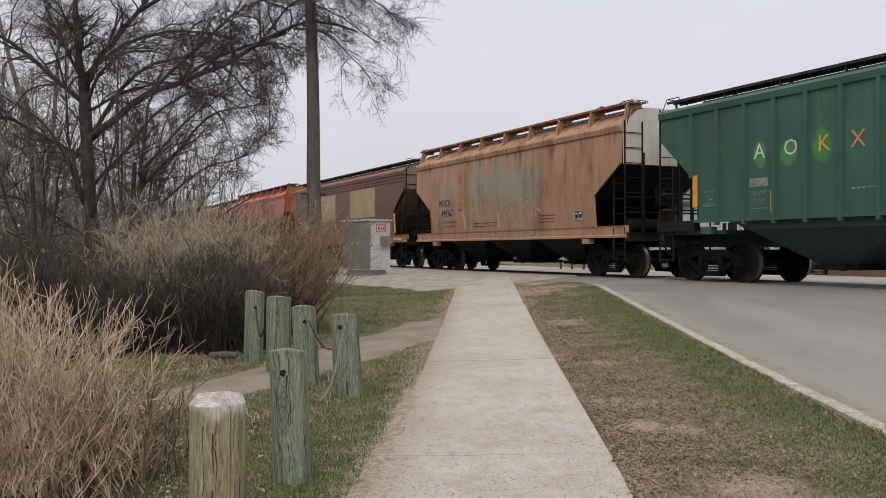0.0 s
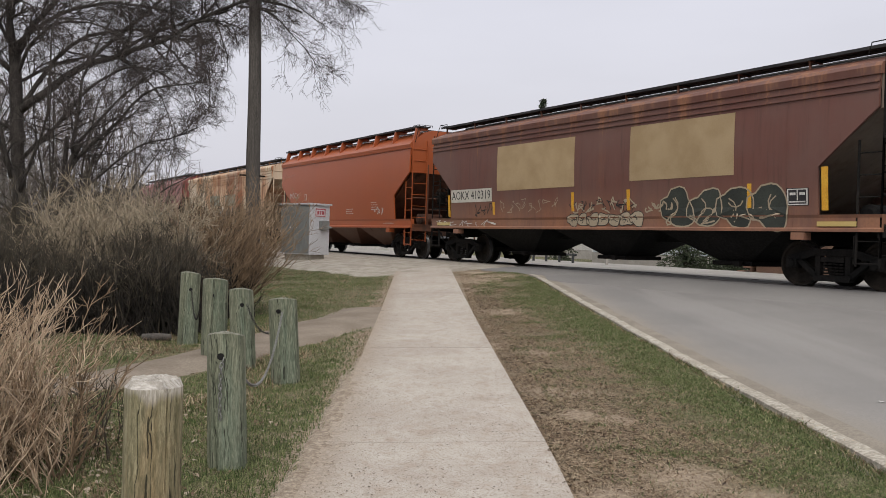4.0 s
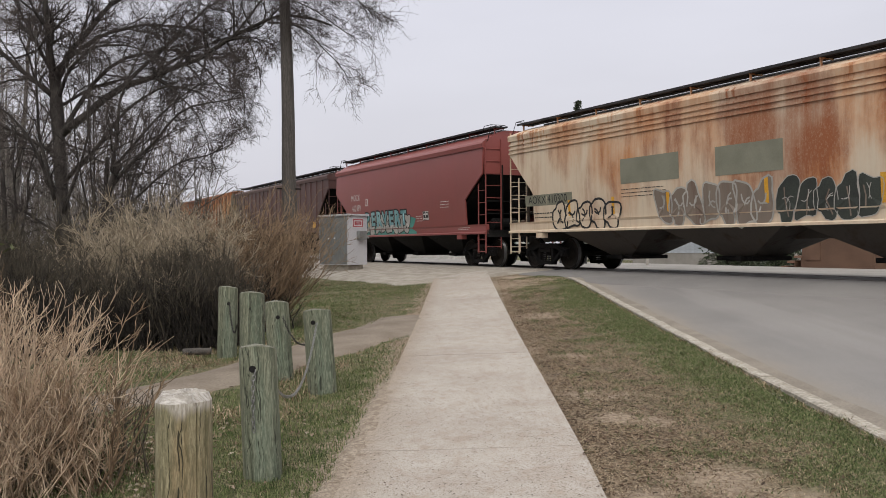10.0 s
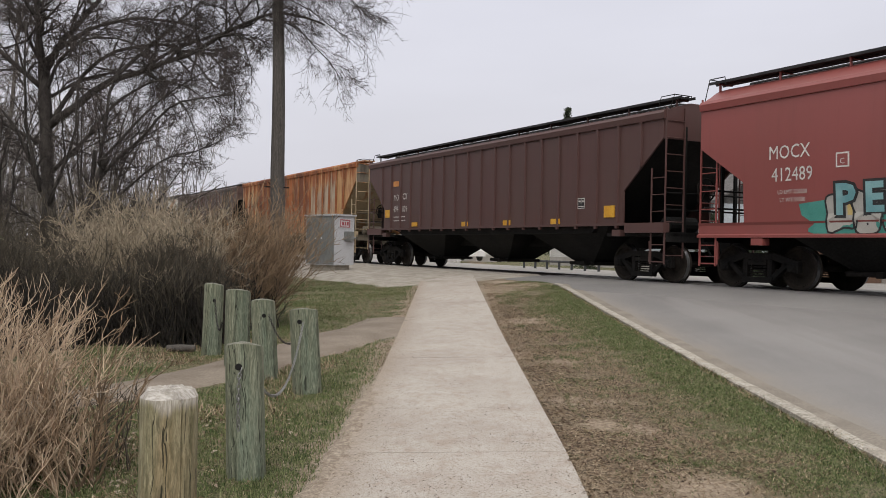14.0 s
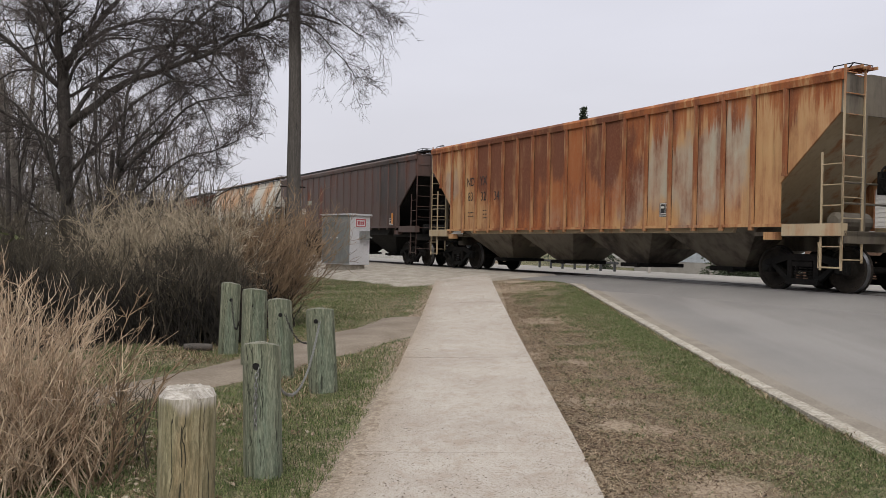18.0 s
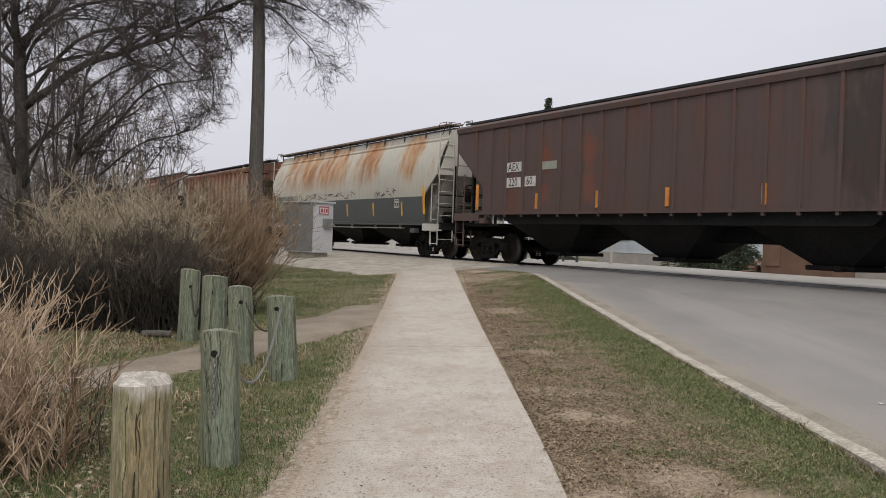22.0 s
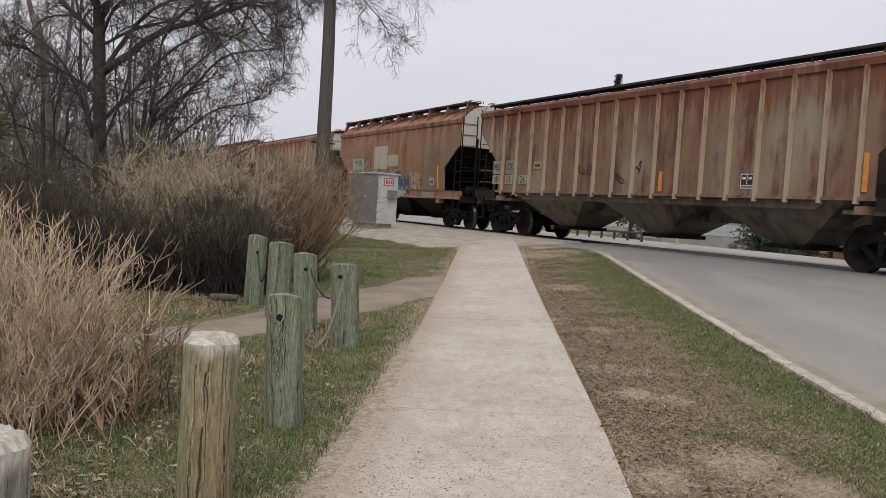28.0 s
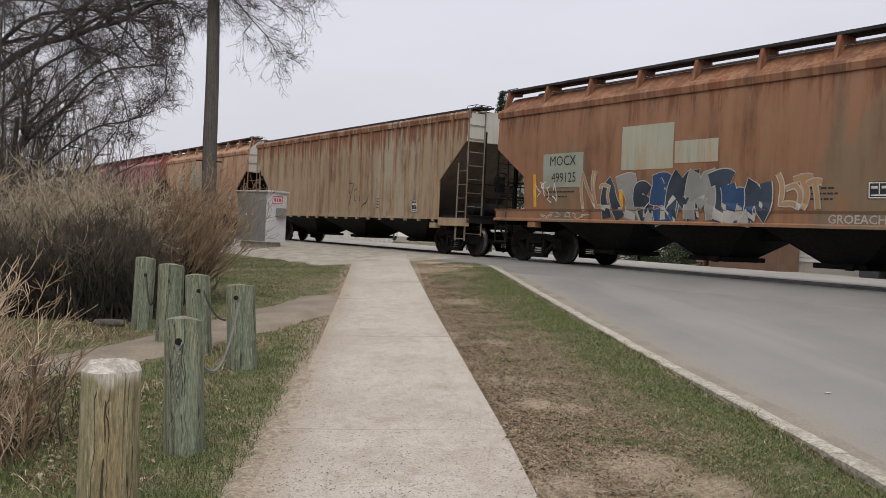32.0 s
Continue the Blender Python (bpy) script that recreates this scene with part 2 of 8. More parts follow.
    def mesh(self, name, mat, smooth=False, fix=True):
        me = bpy.data.meshes.new(name)
        me.from_pydata(self.v, [], self.f)
        if fix:
            bm = bmesh.new()
            bm.from_mesh(me)
            bmesh.ops.recalc_face_normals(bm, faces=bm.faces)
            bm.to_mesh(me)
            bm.free()
        for m in mat if isinstance(mat, (list, tuple)) else [mat]:
            me.materials.append(m)
        if smooth:
            me.shade_smooth()
            if smooth != "all":
                me.set_sharp_from_angle(angle=radians(40))
        return me


def part(name, shape, mat, parent=None, label="", smooth=False, fix=True):
    """Links a shape, or a mesh made before, as one object under its thing."""
    me = shape if isinstance(shape, bpy.types.Mesh) else shape.mesh(name, mat, smooth, fix)
    ob = new(name, me)
    ob.parent = parent
    return tagged(ob, label) if label else ob


def thing(name, label, category, m=Matrix(), group="", kind=""):
    ob = new(name)
    ob.empty_display_size = 0.2
    ob.matrix_basis = m
    return tagged(ob, label, category, group, kind)


# ---- the lie of the land ----
AZ = radians(-29.87)
ALONG = Vector((math.sin(AZ), math.cos(AZ), 0))     # along the track, away from the road
ACROSS = Vector((math.cos(AZ), -math.sin(AZ), 0))   # over the track, away from the path
TRACK, RAIL = 15.93, 0.715                          # the track's middle line, and its rail top
RISE = ((-900, 0.0), (2.6, 0.0), (7, 0.17), (10, 0.36), (12.7, 0.55), (14.3, 0.67), (14.9, 0.70), (17.0, 0.70), (20, 0.62), (40, 0.5), (900, 0.5))


def height(x, y):
    u = ACROSS.x * x + ACROSS.y * y
    for (a, p), (b, q) in zip(RISE, RISE[1:]):
        if u <= b:
            k = (u - a) / (b - a)
            return p + (q - p) * k
    return RISE[-1][1]


def at(u, s, z=0.0):
    """A place by its distance over and along the track."""
    q = ACROSS * u + ALONG * s
    return Vector((q.x, q.y, z))

# ---- materials ----
DARK_STEEL = plain("dark_steel", (0.008, 0.008, 0.008), (0.024, 0.021, 0.019), 1.5, 0.85, 20, shine=0.12)
BLACK_PAINT = plain("black_paint", (0.007, 0.007, 0.007), (0.019, 0.018, 0.017), 0.8, 0.75, 18, shine=0.2)
WHEEL_STEEL = plain("wheel_steel", (0.012, 0.010, 0.008), (0.032, 0.026, 0.021), 3.0, 0.75, 25, 0.2, 0.0, shine=0.15)
TREAD = plain("polished_tread", (0.35, 0.35, 0.36), (0.55, 0.55, 0.55), 5.0, 0.35, 60, 0.1, 0.9)
GRATING = plain("grating", (0.02, 0.02, 0.022), (0.06, 0.058, 0.06), 2.0, 0.7, 30, 0.2, 0.4)
WHITE_INK = plain("white_stencil", (0.55, 0.53, 0.50), (0.75, 0.73, 0.69), 6.0, 0.7, 50, 0.1)
BLACK_INK = plain("black_stencil", (0.012, 0.012, 0.013), (0.03, 0.03, 0.03), 6.0, 0.7, 50, 0.1)
YELLOW = plain("yellow_reflector", (0.62, 0.30, 0.02), (0.75, 0.42, 0.04), 4.0, 0.5, 50, 0.1)
ORANGE_INK = plain("orange_sticker", (0.55, 0.20, 0.04), (0.65, 0.28, 0.06), 4.0, 0.5, 50, 0.1)

# ---- ground, road, track ----


# places where the verge is trodden down to sand
WORN = ((1.55, 5.35, 0.30), (1.85, 4.9, 0.25), (1.45, 7.05, 0.18), (1.15, 7.2, 0.16), (1.1, 14.9, 0.40), (1.25, 10.5, 0.20), (0.95, 21.5, 0.8), (1.6, 22.6, 0.9), (1.0, 5.0, 0.22))


def ground_material():
    m, n, l, p = material("verge_ground")
    c = n.new("ShaderNodeTexCoord").outputs["Object"]
    sep = n.new("ShaderNodeSeparateXYZ")
    l.new(c, sep.inputs[0])
    wob = tex_noise(n, l, c, 0.7, 4)
    mid = tex_noise(n, l, c, 3.5, 5, rough=0.65)
    fine = tex_noise(n, l, c, 28.0, 4, rough=0.75)
    blades = tex_noise(n, l, c, 75.0, 3, (1, 0.8, 1), 0.75)
    x = maths(n, l, "ADD", sep.outputs["X"], maths(n, l, "MULTIPLY", maths(n, l, "SUBTRACT", wob, 0.5), 1.6))
    green = mix(n, l, step(n, l, blades, 0.38, 0.62), (0.026, 0.038, 0.012), (0.10, 0.13, 0.042))
    straw = mix(n, l, step(n, l, blades, 0.40, 0.60), (0.055, 0.038, 0.024), (0.36, 0.295, 0.205))
    litter = mix(n, l, step(n, l, fine, 0.40, 0.60), (0.05, 0.031, 0.022), (0.37, 0.285, 0.207))
    col = mix(n, l, step(n, l, mid, 0.36, 0.68, 0.15, 0.82), green, straw)
    rim = maths(n, l, "ADD", maths(n, l, "ADD", sep.outputs["X"], maths(n, l, "MULTIPLY", sep.outputs["Y"], 0.0205)), maths(n, l, "MULTIPLY", maths(n, l, "SUBTRACT", fine, 0.5), 0.5))
    rim = maths(n, l, "ADD", rim, maths(n, l, "MULTIPLY", maths(n, l, "SUBTRACT", mid, 0.5), 0.7))
    soil = maths(n, l, "MULTIPLY", step(n, l, rim, -0.98, -0.84), step(n, l, rim, 0.3, 0.1))
    col = mix(n, l, soil, col, mix(n, l, step(n, l, fine, 0.3, 0.7), (0.15, 0.11, 0.075), (0.38, 0.31, 0.24)))
    worn = maths(n, l, "MULTIPLY", step(n, l, x, 0.2, 0.6), step(n, l, x, 2.2, 1.4))
    worn = maths(n, l, "MULTIPLY", worn, step(n, l, mid, 0.25, 0.55, 0.35, 1.0))
    col = mix(n, l, worn, col, mix(n, l, step(n, l, mid, 0.42, 0.62), litter, straw))
    col = mix(n, l, maths(n, l, "MULTIPLY", worn, step(n, l, wob, 0.56, 0.68)), col, mix(n, l, fine, (0.27, 0.21, 0.157), (0.46, 0.385, 0.30)))
    for sx, sy, reach in WORN:
        ex = maths(n, l, "SUBTRACT", sep.outputs["X"], sx)
        ey = maths(n, l, "MULTIPLY", maths(n, l, "SUBTRACT", sep.outputs["Y"], sy), 0.8)
        far = maths(n, l, "POWER", maths(n, l, "ADD", maths(n, l, "MULTIPLY", ex, ex), maths(n, l, "MULTIPLY", ey, ey)), 0.5)
        far = maths(n, l, "ADD", maths(n, l, "DIVIDE", far, reach), maths(n, l, "MULTIPLY", maths(n, l, "SUBTRACT", mid, 0.5), 2.5))
        col = mix(n, l, step(n, l, far, 1.5, 0.3, 0.0, 0.7), col, mix(n, l, step(n, l, fine, 0.3, 0.7), (0.24, 0.18, 0.13), (0.47, 0.385, 0.295)))
    l.new(col, p.inputs["Base Color"])
    p.inputs["Roughness"].default_value = 0.95
    p.inputs["Specular IOR Level"].default_value = 0.2
    bump(n, l, p, maths(n, l, "ADD", fine, blades), 0.7, 0.03)
    return m


GROUND = ground_material()


def spread(lo, hi, near, fine):
    """Even steps near the middle, growing towards the edges."""
    v, x, s = [0.0], 0.0, fine
    while x < hi:
        s = fine if x < near else s * 1.35
        x += s
        v.append(min(x, hi))
    x, s, w = 0.0, fine, []
    while x > lo:
        s = fine if x > -near else s * 1.35
        x -= s
        w.append(max(x, lo))
    return w[::-1] + v


def sheet(name, us, vs, put, mat, kind="structure", label="", category=""):
    sh = Shape()
    for v in vs:
        for u in us:
            sh.v.append(put(u, v))
    n = len(us)
    sh.f = [(i * n + j, i * n + j + 1, (i + 1) * n + j + 1, (i + 1) * n + j) for i in range(len(vs) - 1) for j in range(n - 1)]
    ob = part(name, sh, mat, smooth="all")
    return tagged(ob, label, category, kind=kind)


def lumps(x, y, k=0.03):
    return k * noise.noise(Vector((x * 0.9, y * 0.9, 0))) + 0.4 * k * noise.noise(Vector((x * 3.1, y * 3.1, 4)))


def earth(u, s):
    q = at(u, s)
    soft = 0.0 if u > 11 or abs(q.x) > 25 else 1.0
    under = 0.15 if q.x > 2.88 and u > -30 and q.y > -31 and (u < 13 or s < 21) or (14.0 if -0.5 < q.x < 3.4 else 13.2) < u < 42 and -27 < s < 120 or 14.6 < u < 18.4 else 0.0
    return (q.x, q.y, height(q.x, q.y) - 0.030 - under + soft * lumps(q.x, q.y))


sheet("ground", sorted(set(spread(-700, 900, 20, 0.5) + [b for b, _ in RISE[1:-1]])), spread(-700, 900, 40, 0.6), earth, GROUND, label="grass verge with worn bare soil", category="ground")

def concrete_material():
    """Brushed concrete, speckled with its stones, with tan dirt trodden in from the left edge."""
    m, n, l, p = material("walk_concrete")
    c = n.new("ShaderNodeTexCoord").outputs["Object"]
    sep = n.new("ShaderNodeSeparateXYZ")
    l.new(c, sep.inputs[0])
    broad, mid = tex_noise(n, l, c, 0.8, 5), tex_noise(n, l, c, 7.0, 7, (1, 0.7, 1), 0.72)
    speck, pit = tex_noise(n, l, c, 90.0, 2, rough=0.8), tex_noise(n, l, c, 45.0, 3, rough=0.7)
    col = mix(n, l, step(n, l, broad, 0.35, 0.65), (0.375, 0.335, 0.295), (0.435, 0.40, 0.357))
    col = mix(n, l, step(n, l, mid, 0.50, 0.66, 0.0, 0.55), col, (0.31, 0.245, 0.19))
    col = mix(n, l, step(n, l, mid, 0.50, 0.34, 0.0, 0.3), col, (0.52, 0.50, 0.47))
    edge = maths(n, l, "ADD", sep.outputs["X"], maths(n, l, "MULTIPLY", maths(n, l, "SUBTRACT", mid, 0.5), 0.9))
    edge = maths(n, l, "ADD", edge, maths(n, l, "MULTIPLY", maths(n, l, "SUBTRACT", sep.outputs["Y"], 6.0), 0.0205))
    edge = maths(n, l, "ADD", edge, maths(n, l, "MULTIPLY", maths(n, l, "SUBTRACT", pit, 0.5), 0.5))
    col = mix(n, l, step(n, l, edge, -0.50, -0.86, 0.0, 0.8), col, mix(n, l, step(n, l, pit, 0.3, 0.7), (0.19, 0.14, 0.10), (0.42, 0.35, 0.27)))
    col = mix(n, l, step(n, l, speck, 0.53, 0.63, 0.0, 0.8), col, (0.18, 0.14, 0.105))
    col = mix(n, l, step(n, l, pit, 0.58, 0.66, 0.0, 0.6), col, (0.20, 0.155, 0.11))
    col = mix(n, l, step(n, l, pit, 0.40, 0.25, 0.0, 0.4), col, (0.62, 0.60, 0.56))
    l.new(col, p.inputs["Base Color"])
    p.inputs["Roughness"].default_value = 0.9
    bump(n, l, p, maths(n, l, "ADD", speck, maths(n, l, "MULTIPLY", pit, 1.5)), 0.5, 0.008)
    return m


CONCRETE = concrete_material()
KERB = plain("kerb_concrete", (0.34, 0.305, 0.25), (0.52, 0.485, 0.42), 7.0, 0.9, 30, 0.7, fleck=0.85)
ASPHALT = plain("worn_asphalt", (0.195, 0.187, 0.182), (0.245, 0.235, 0.226), 0.5, 0.88, 70, 0.3)


def road_material():
    """Worn asphalt: tan sand washed up along the kerb, paler bands where wheels have polished it, dark tar spots."""
    m, n, l, p = material("road_asphalt")
    c = n.new("ShaderNodeTexCoord").outputs["Object"]
    sep = n.new("ShaderNodeSeparateXYZ")
    l.new(c, sep.inputs[0])
    broad, fine = tex_noise(n, l, c, 0.45, 5), tex_noise(n, l, c, 75.0, 3, rough=0.75)
    bands = tex_noise(n, l, c, 1.0, 4, (0.75, 0.05, 1))
    drift = tex_noise(n, l, c, 2.2, 5, (1, 0.35, 1), 0.65)
    col = mix(n, l, step(n, l, broad, 0.32, 0.68), (0.192, 0.184, 0.179), (0.236, 0.226, 0.218))
    col = mix(n, l, step(n, l, bands, 0.50, 0.64, 0.0, 0.5), col, (0.285, 0.273, 0.262))
    col = mix(n, l, step(n, l, bands, 0.46, 0.34, 0.0, 0.4), col, (0.165, 0.158, 0.153))
    off = maths(n, l, "ADD", sep.outputs["X"], maths(n, l, "MULTIPLY", maths(n, l, "MAXIMUM", maths(n, l, "SUBTRACT", sep.outputs["Y"], 6.0), 0.0), 0.0215))
    off = maths(n, l, "ADD", off, maths(n, l, "MULTIPLY", maths(n, l, "SUBTRACT", drift, 0.5), 0.55))
    col = mix(n, l, step(n, l, off, 3.85, 3.0, 0.0, 0.45), col, (0.30, 0.268, 0.23))
    col = mix(n, l, step(n, l, off, 3.42, 3.12, 0.0, 0.6), col, mix(n, l, fine, (0.20, 0.172, 0.14), (0.34, 0.30, 0.25)))
    col = mix(n, l, step(n, l, fine, 0.3, 0.75, 0.0, 0.5), col, (0.115, 0.11, 0.106))
    l.new(col, p.inputs["Base Color"])
    l.new(step(n, l, bands, 0.35, 0.65, 0.92, 0.78), p.inputs["Roughness"])
    bump(n, l, p, fine, 0.3, 0.01)
    return m


ROAD = road_material()
GRAVEL = plain("pale_gravel", (0.30, 0.265, 0.22), (0.45, 0.415, 0.36), 3.0, 0.95, 38, 0.9, depth=0.02)
DIRT = plain("trodden_dirt", (0.195, 0.155, 0.118), (0.285, 0.238, 0.188), 1.4, 0.95, 40, 0.5)
BALLAST = plain("ballast", (0.10, 0.09, 0.08), (0.22, 0.20, 0.175), 6.0, 0.95, 22, 1.0, depth=0.04)
RAILSTEEL = plain("rail_steel", (0.10, 0.085, 0.075), (0.20, 0.18, 0.165), 3.0, 0.5, 30, 0.2, 0.7)
TIMBER = plain("tie_timber", (0.035, 0.028, 0.022), (0.07, 0.058, 0.048), 3.0, 0.9, 30, 0.5, stretch=(1, 6, 1))


def walk_edges(y):
    """The footway's edges at a distance."""
    mid = 0.0 - 0.0165 * max(0.0, y - 6)
    return mid - 0.79 - 0.004 * max(0.0, y - 6), mid + 0.76 - 0.002 * max(0, y - 6)


footway = tagged(new("footway"), "pale concrete footway slabs with tooled joints", "pavement", kind="structure")
y, i = -6.0, 0
while y < 26.0:
    y1 = y + 1.52
    sh = Shape()
    ys = [y + 0.0007, y + 0.5, y + 1.0, y1 - 0.0007]
    top = []
    for yy in ys:
        a, b = walk_edges(yy)
        top += [(a + (b - a) * k / 4, yy, height(a + (b - a) * k / 4, yy) + 0.012 + 0.001 * math.sin(i * 2.4)) for k in range(5)]
    sh.v = top + [(p[0], p[1], p[2] - 0.12) for p in top]
    for r in range(3):
        for k in range(4):
            q = r * 5 + k
            sh.f.append((q, q + 1, q + 6, q + 5))
        for k in (0, 4):
            q = r * 5 + k
            sh.f.append((q, q + 5, q + 25, q + 20))
    for q0 in (0, 15):
        for k in range(4):
            sh.f.append((q0 + k, q0 + k + 1, q0 + k + 21, q0 + k + 20))
    part("slab", sh, CONCRETE, footway)
    y, i = y1, i + 1


def kerb_x(y):
    """The kerb's back edge; it bends towards the footway at the crossing."""
    return 2.79 - 0.0215 * max(0.0, y - 6.0) - (0.035 * (y - 20.8) ** 1.7 if y > 20.8 else 0.0)


def road_put(u, v):
    x = kerb_x(min(v, 23.6)) + 0.13 + u if u < 9 else u + 2.95
    return (x, v, height(x, v) - 0.034 + 0.018 * min(1.0, u))


sheet("road", [0.0, 0.15, 0.5, 1, 2, 3, 4, 5, 6, 7, 8.0, 9.0, 12.0, 15.0], [v * 0.5 for v in range(-60, 50)], road_put, ROAD, label="worn grey asphalt road beside the kerb", category="road")


def crossing_put(u, s):
    first = u < 12.65
    if u < 13.0:
        x = at(13.3, s).x
        u = 12.6 + (u - 12.6) * 0.4 + 0.85 * max(0.0, min(1.0, (x - 0.2) * 1.6, (3.2 - x) * 1.6))
    q = at(u, s)
    return (q.x, q.y, height(q.x, q.y) + 0.004 - (0.05 if first else 0.0) + (0.0 if u < TRACK - 0.9 or u > TRACK + 0.9 else 0.006))


sheet("level_crossing", [12.6, 12.9, 13.9, 14.3, 14.9, 15.05], [-26 + 0.5 * k for k in range(int((26 + 21.2) * 2) + 1)], crossing_put, ASPHALT, label="grey asphalt crossing apron up to the rails", category="road")
sheet("crossing_middle", [15.30, 15.6, 16.2, 16.50], [-26 + 0.5 * k for k in range(95)], crossing_put, ASPHALT, label="asphalt between the rails of the crossing", category="road")
sheet("far_road", [16.72, 17.0, 18.6, 20, 22.5, 25, 30, 40], [-26 + 2 * k for k in range(75)], lambda u, s: (at(u, s).x, at(u, s).y, height(at(u, s).x, at(u, s).y) + (0.006 if s < 22 or 19.5 < u < 26 else -0.2)), plain("pale_far_asphalt", (0.27, 0.26, 0.24), (0.36, 0.34, 0.32), 0.6, 0.9), label="pale paved road beyond the track", category="road")

kerb = tagged(new("kerb"), "chipped pale concrete kerb along the road", "kerb", kind="structure")
y = -8.0
rk = random.Random(5)
while y < 22.3:
    y1 = min(22.4, y + (1.5 if y < 20 else 0.8))
    sh = Shape()
    n = 6
    for k in range(n + 1):
        yy = y + 0.005 + (y1 - y - 0.01) * k / n
        x, z = kerb_x(yy), height(kerb_x(yy), yy)
        j = 0.004 * rk.uniform(-1, 1)
        sh.v += [(x, yy, z - 0.2), (x, yy, z + 0.012 + j), (x + 0.02, yy, z + 0.022 + j), (x + 0.135 + j, yy, z + 0.020 + j), (x + 0.172 + j, yy, z - 0.006), (x + 0.18, yy, z - 0.2)]
    for k in range(n):
        for j in range(5):
            q = k * 6 + j
            sh.f.append((q, q + 1, q + 7, q + 6))
    sh.f += [tuple(range(6)), tuple(range(n * 6, n * 6 + 6))]
    part("kerb_stone", sh, KERB, kerb)
    y = y1

sheet("gutter_dust", [0.0, 0.06, 0.12, 0.20, 0.28], [0.25 * v for v in range(-30, 97)], lambda u, v: (kerb_x(v) + 0.15 + u * (1 + 0.35 * noise.noise(Vector((v * 0.8, 0, 3)))), v, height(kerb_x(v) + 0.15 + u, v) - 0.030 + 0.018 * min(1.0, u) + 0.008 - 0.03 * (u > 0.27)), plain("gutter_sand", (0.235, 0.205, 0.168), (0.31, 0.275, 0.228), 2.0, 0.95, 50, 0.5), label="tan sand gathered in the gutter", category="sand")
sheet("road_seam", [12.20, 12.216], [-14 + 0.5 * k for k in range(52)], lambda u, s: (at(u + 0.03 * noise.noise(Vector((s * 0.7, 0, 0))), s).x, at(u, s).y, height(at(u, s).x, at(u, s).y) + 0.009), plain("tarred_seam", (0.165, 0.16, 0.155), (0.20, 0.195, 0.19), 2.0), label="dark tarred seam across the road", category="road seam")

# dirt and grit washed over the footway's edge
def lip_put(u, v):
    x = walk_edges(v)[0] + u
    bulge = 0.008 - 0.055 * (u / 0.19) ** 2 - 0.02 * max(0.0, v - 8.5)
    return (x, v, height(x, v) + bulge + 0.016 * noise.noise(Vector((x * 3.2, v * 1.7, 2))) + 0.012 * noise.noise(Vector((x * 11, v * 9, 5))))


sheet("edge_dirt", [-0.20 + 0.03 * k for k in range(15)], [2.0 + 0.055 * k for k in range(150)], lip_put, plain("tan_edge_dirt", (0.25, 0.195, 0.145), (0.43, 0.365, 0.29), 14.0, 0.95, 55, 0.9, fleck=0.95), label="tan dirt and grit along the footway's edge", category="dirt")

# trodden side path from the left into the footway
def dirt_put(u, v):
    # v runs from the footway to the far left
    line = [(-0.85, 15.8, 1.9), (-1.5, 13.6, 1.5), (-2.3, 11.3, 1.15), (-3.1, 9.0, 1.0), (-4.2, 7.2, 1.0), (-5.6, 6.2, 1.0), (-8.0, 5.6, 1.1)]
    k = min(int(v), len(line) - 2)
    a, b, f = line[k], line[k + 1], v - k
    f = f * f * (3 - 2 * f) * 0.5 + f * 0.5
    x, y, w = (a[i] + (b[i] - a[i]) * f for i in range(3))
    d = Vector((b[0] - a[0], b[1] - a[1])).normalized()
    e = w * 0.5 * u * (1 + 0.18 * noise.noise(Vector((v * 2.3, u, 0))))
    x, y = x - d.y * e, y + d.x * e
    return (x, y, height(x, y) + 0.012 - 0.05 * abs(u) ** 3 + lumps(x, y) * 0.6)


sheet("dirt_path", [-1 + 0.2 * k for k in range(11)], [0.1 * k for k in range(61)], dirt_put, DIRT, label="trodden grey dirt path joining the footway", category="path")

# gravel shoulder round the equipment case and along the track
sheet("gravel_shoulder", [9.9, 10.2, 10.6, 10.9, 11.4, 11.9, 12.5, 13.2, 13.9, 14.4, 15.0], [20.9 + 0.6 * k for k in range(80)], lambda u, s: (at(u, s).x, at(u, s).y, height(at(u, s).x, at(u, s).y) + (0.012 + 0.10 * max(0.0, min(1.0, (u - 10.0) / 0.9, (13.2 - u) / 0.8, (s - 23.0) / 2.0)) if u > 10.0 and s > 21.2 else -0.10) + lumps(u * 2, s, 0.02)), GRAVEL, label="pale gravel shoulder beside the track", category="gravel")
sheet("ballast_bed", [14.95, 15.2, 15.9, 16.6, 17.2, 18.2], [21.3 + 0.8 * k for k in range(200)], lambda u, s: (at(u, s).x, at(u, s).y, RAIL - 0.15 - (0.35 if u > 18 else 0.0) + lumps(u * 3, s, 0.02)), BALLAST, label="grey stone ballast under the track", category="ballast")

track = tagged(new("railway_track"), "steel rails running level through the crossing", "railway track", kind="structure")
for k in (-1, 1):
    sh = Shape()
    u = TRACK + k * 0.755
    for s0, s1 in ((-60.0, 260.0),):
        prof = [(-0.07, -0.17), (0.07, -0.17), (0.07, -0.155), (0.012, -0.13), (0.012, -0.05), (0.037, -0.035), (0.037, -0.004), (0.025, 0.0), (-0.025, 0.0), (-0.037, -0.004), (-0.037, -0.035), (-0.012, -0.05), (-0.012, -0.13), (-0.07, -0.155)]
        n = len(prof)
        for s in (s0, s1):
            for a, z in prof:
                q = at(u + a, s, RAIL + z)
                sh.v.append(tuple(q))
        sh.f += [(i, (i + 1) % n, n + (i + 1) % n, n + i) for i in range(n)]
    part("rail", sh, RAILSTEEL, track)
sh = Shape()
sh.box(-0.115, -1.3, -0.17, 0.115, 1.3, 0.0)
tie_mesh = sh.mesh("sleeper", TIMBER)
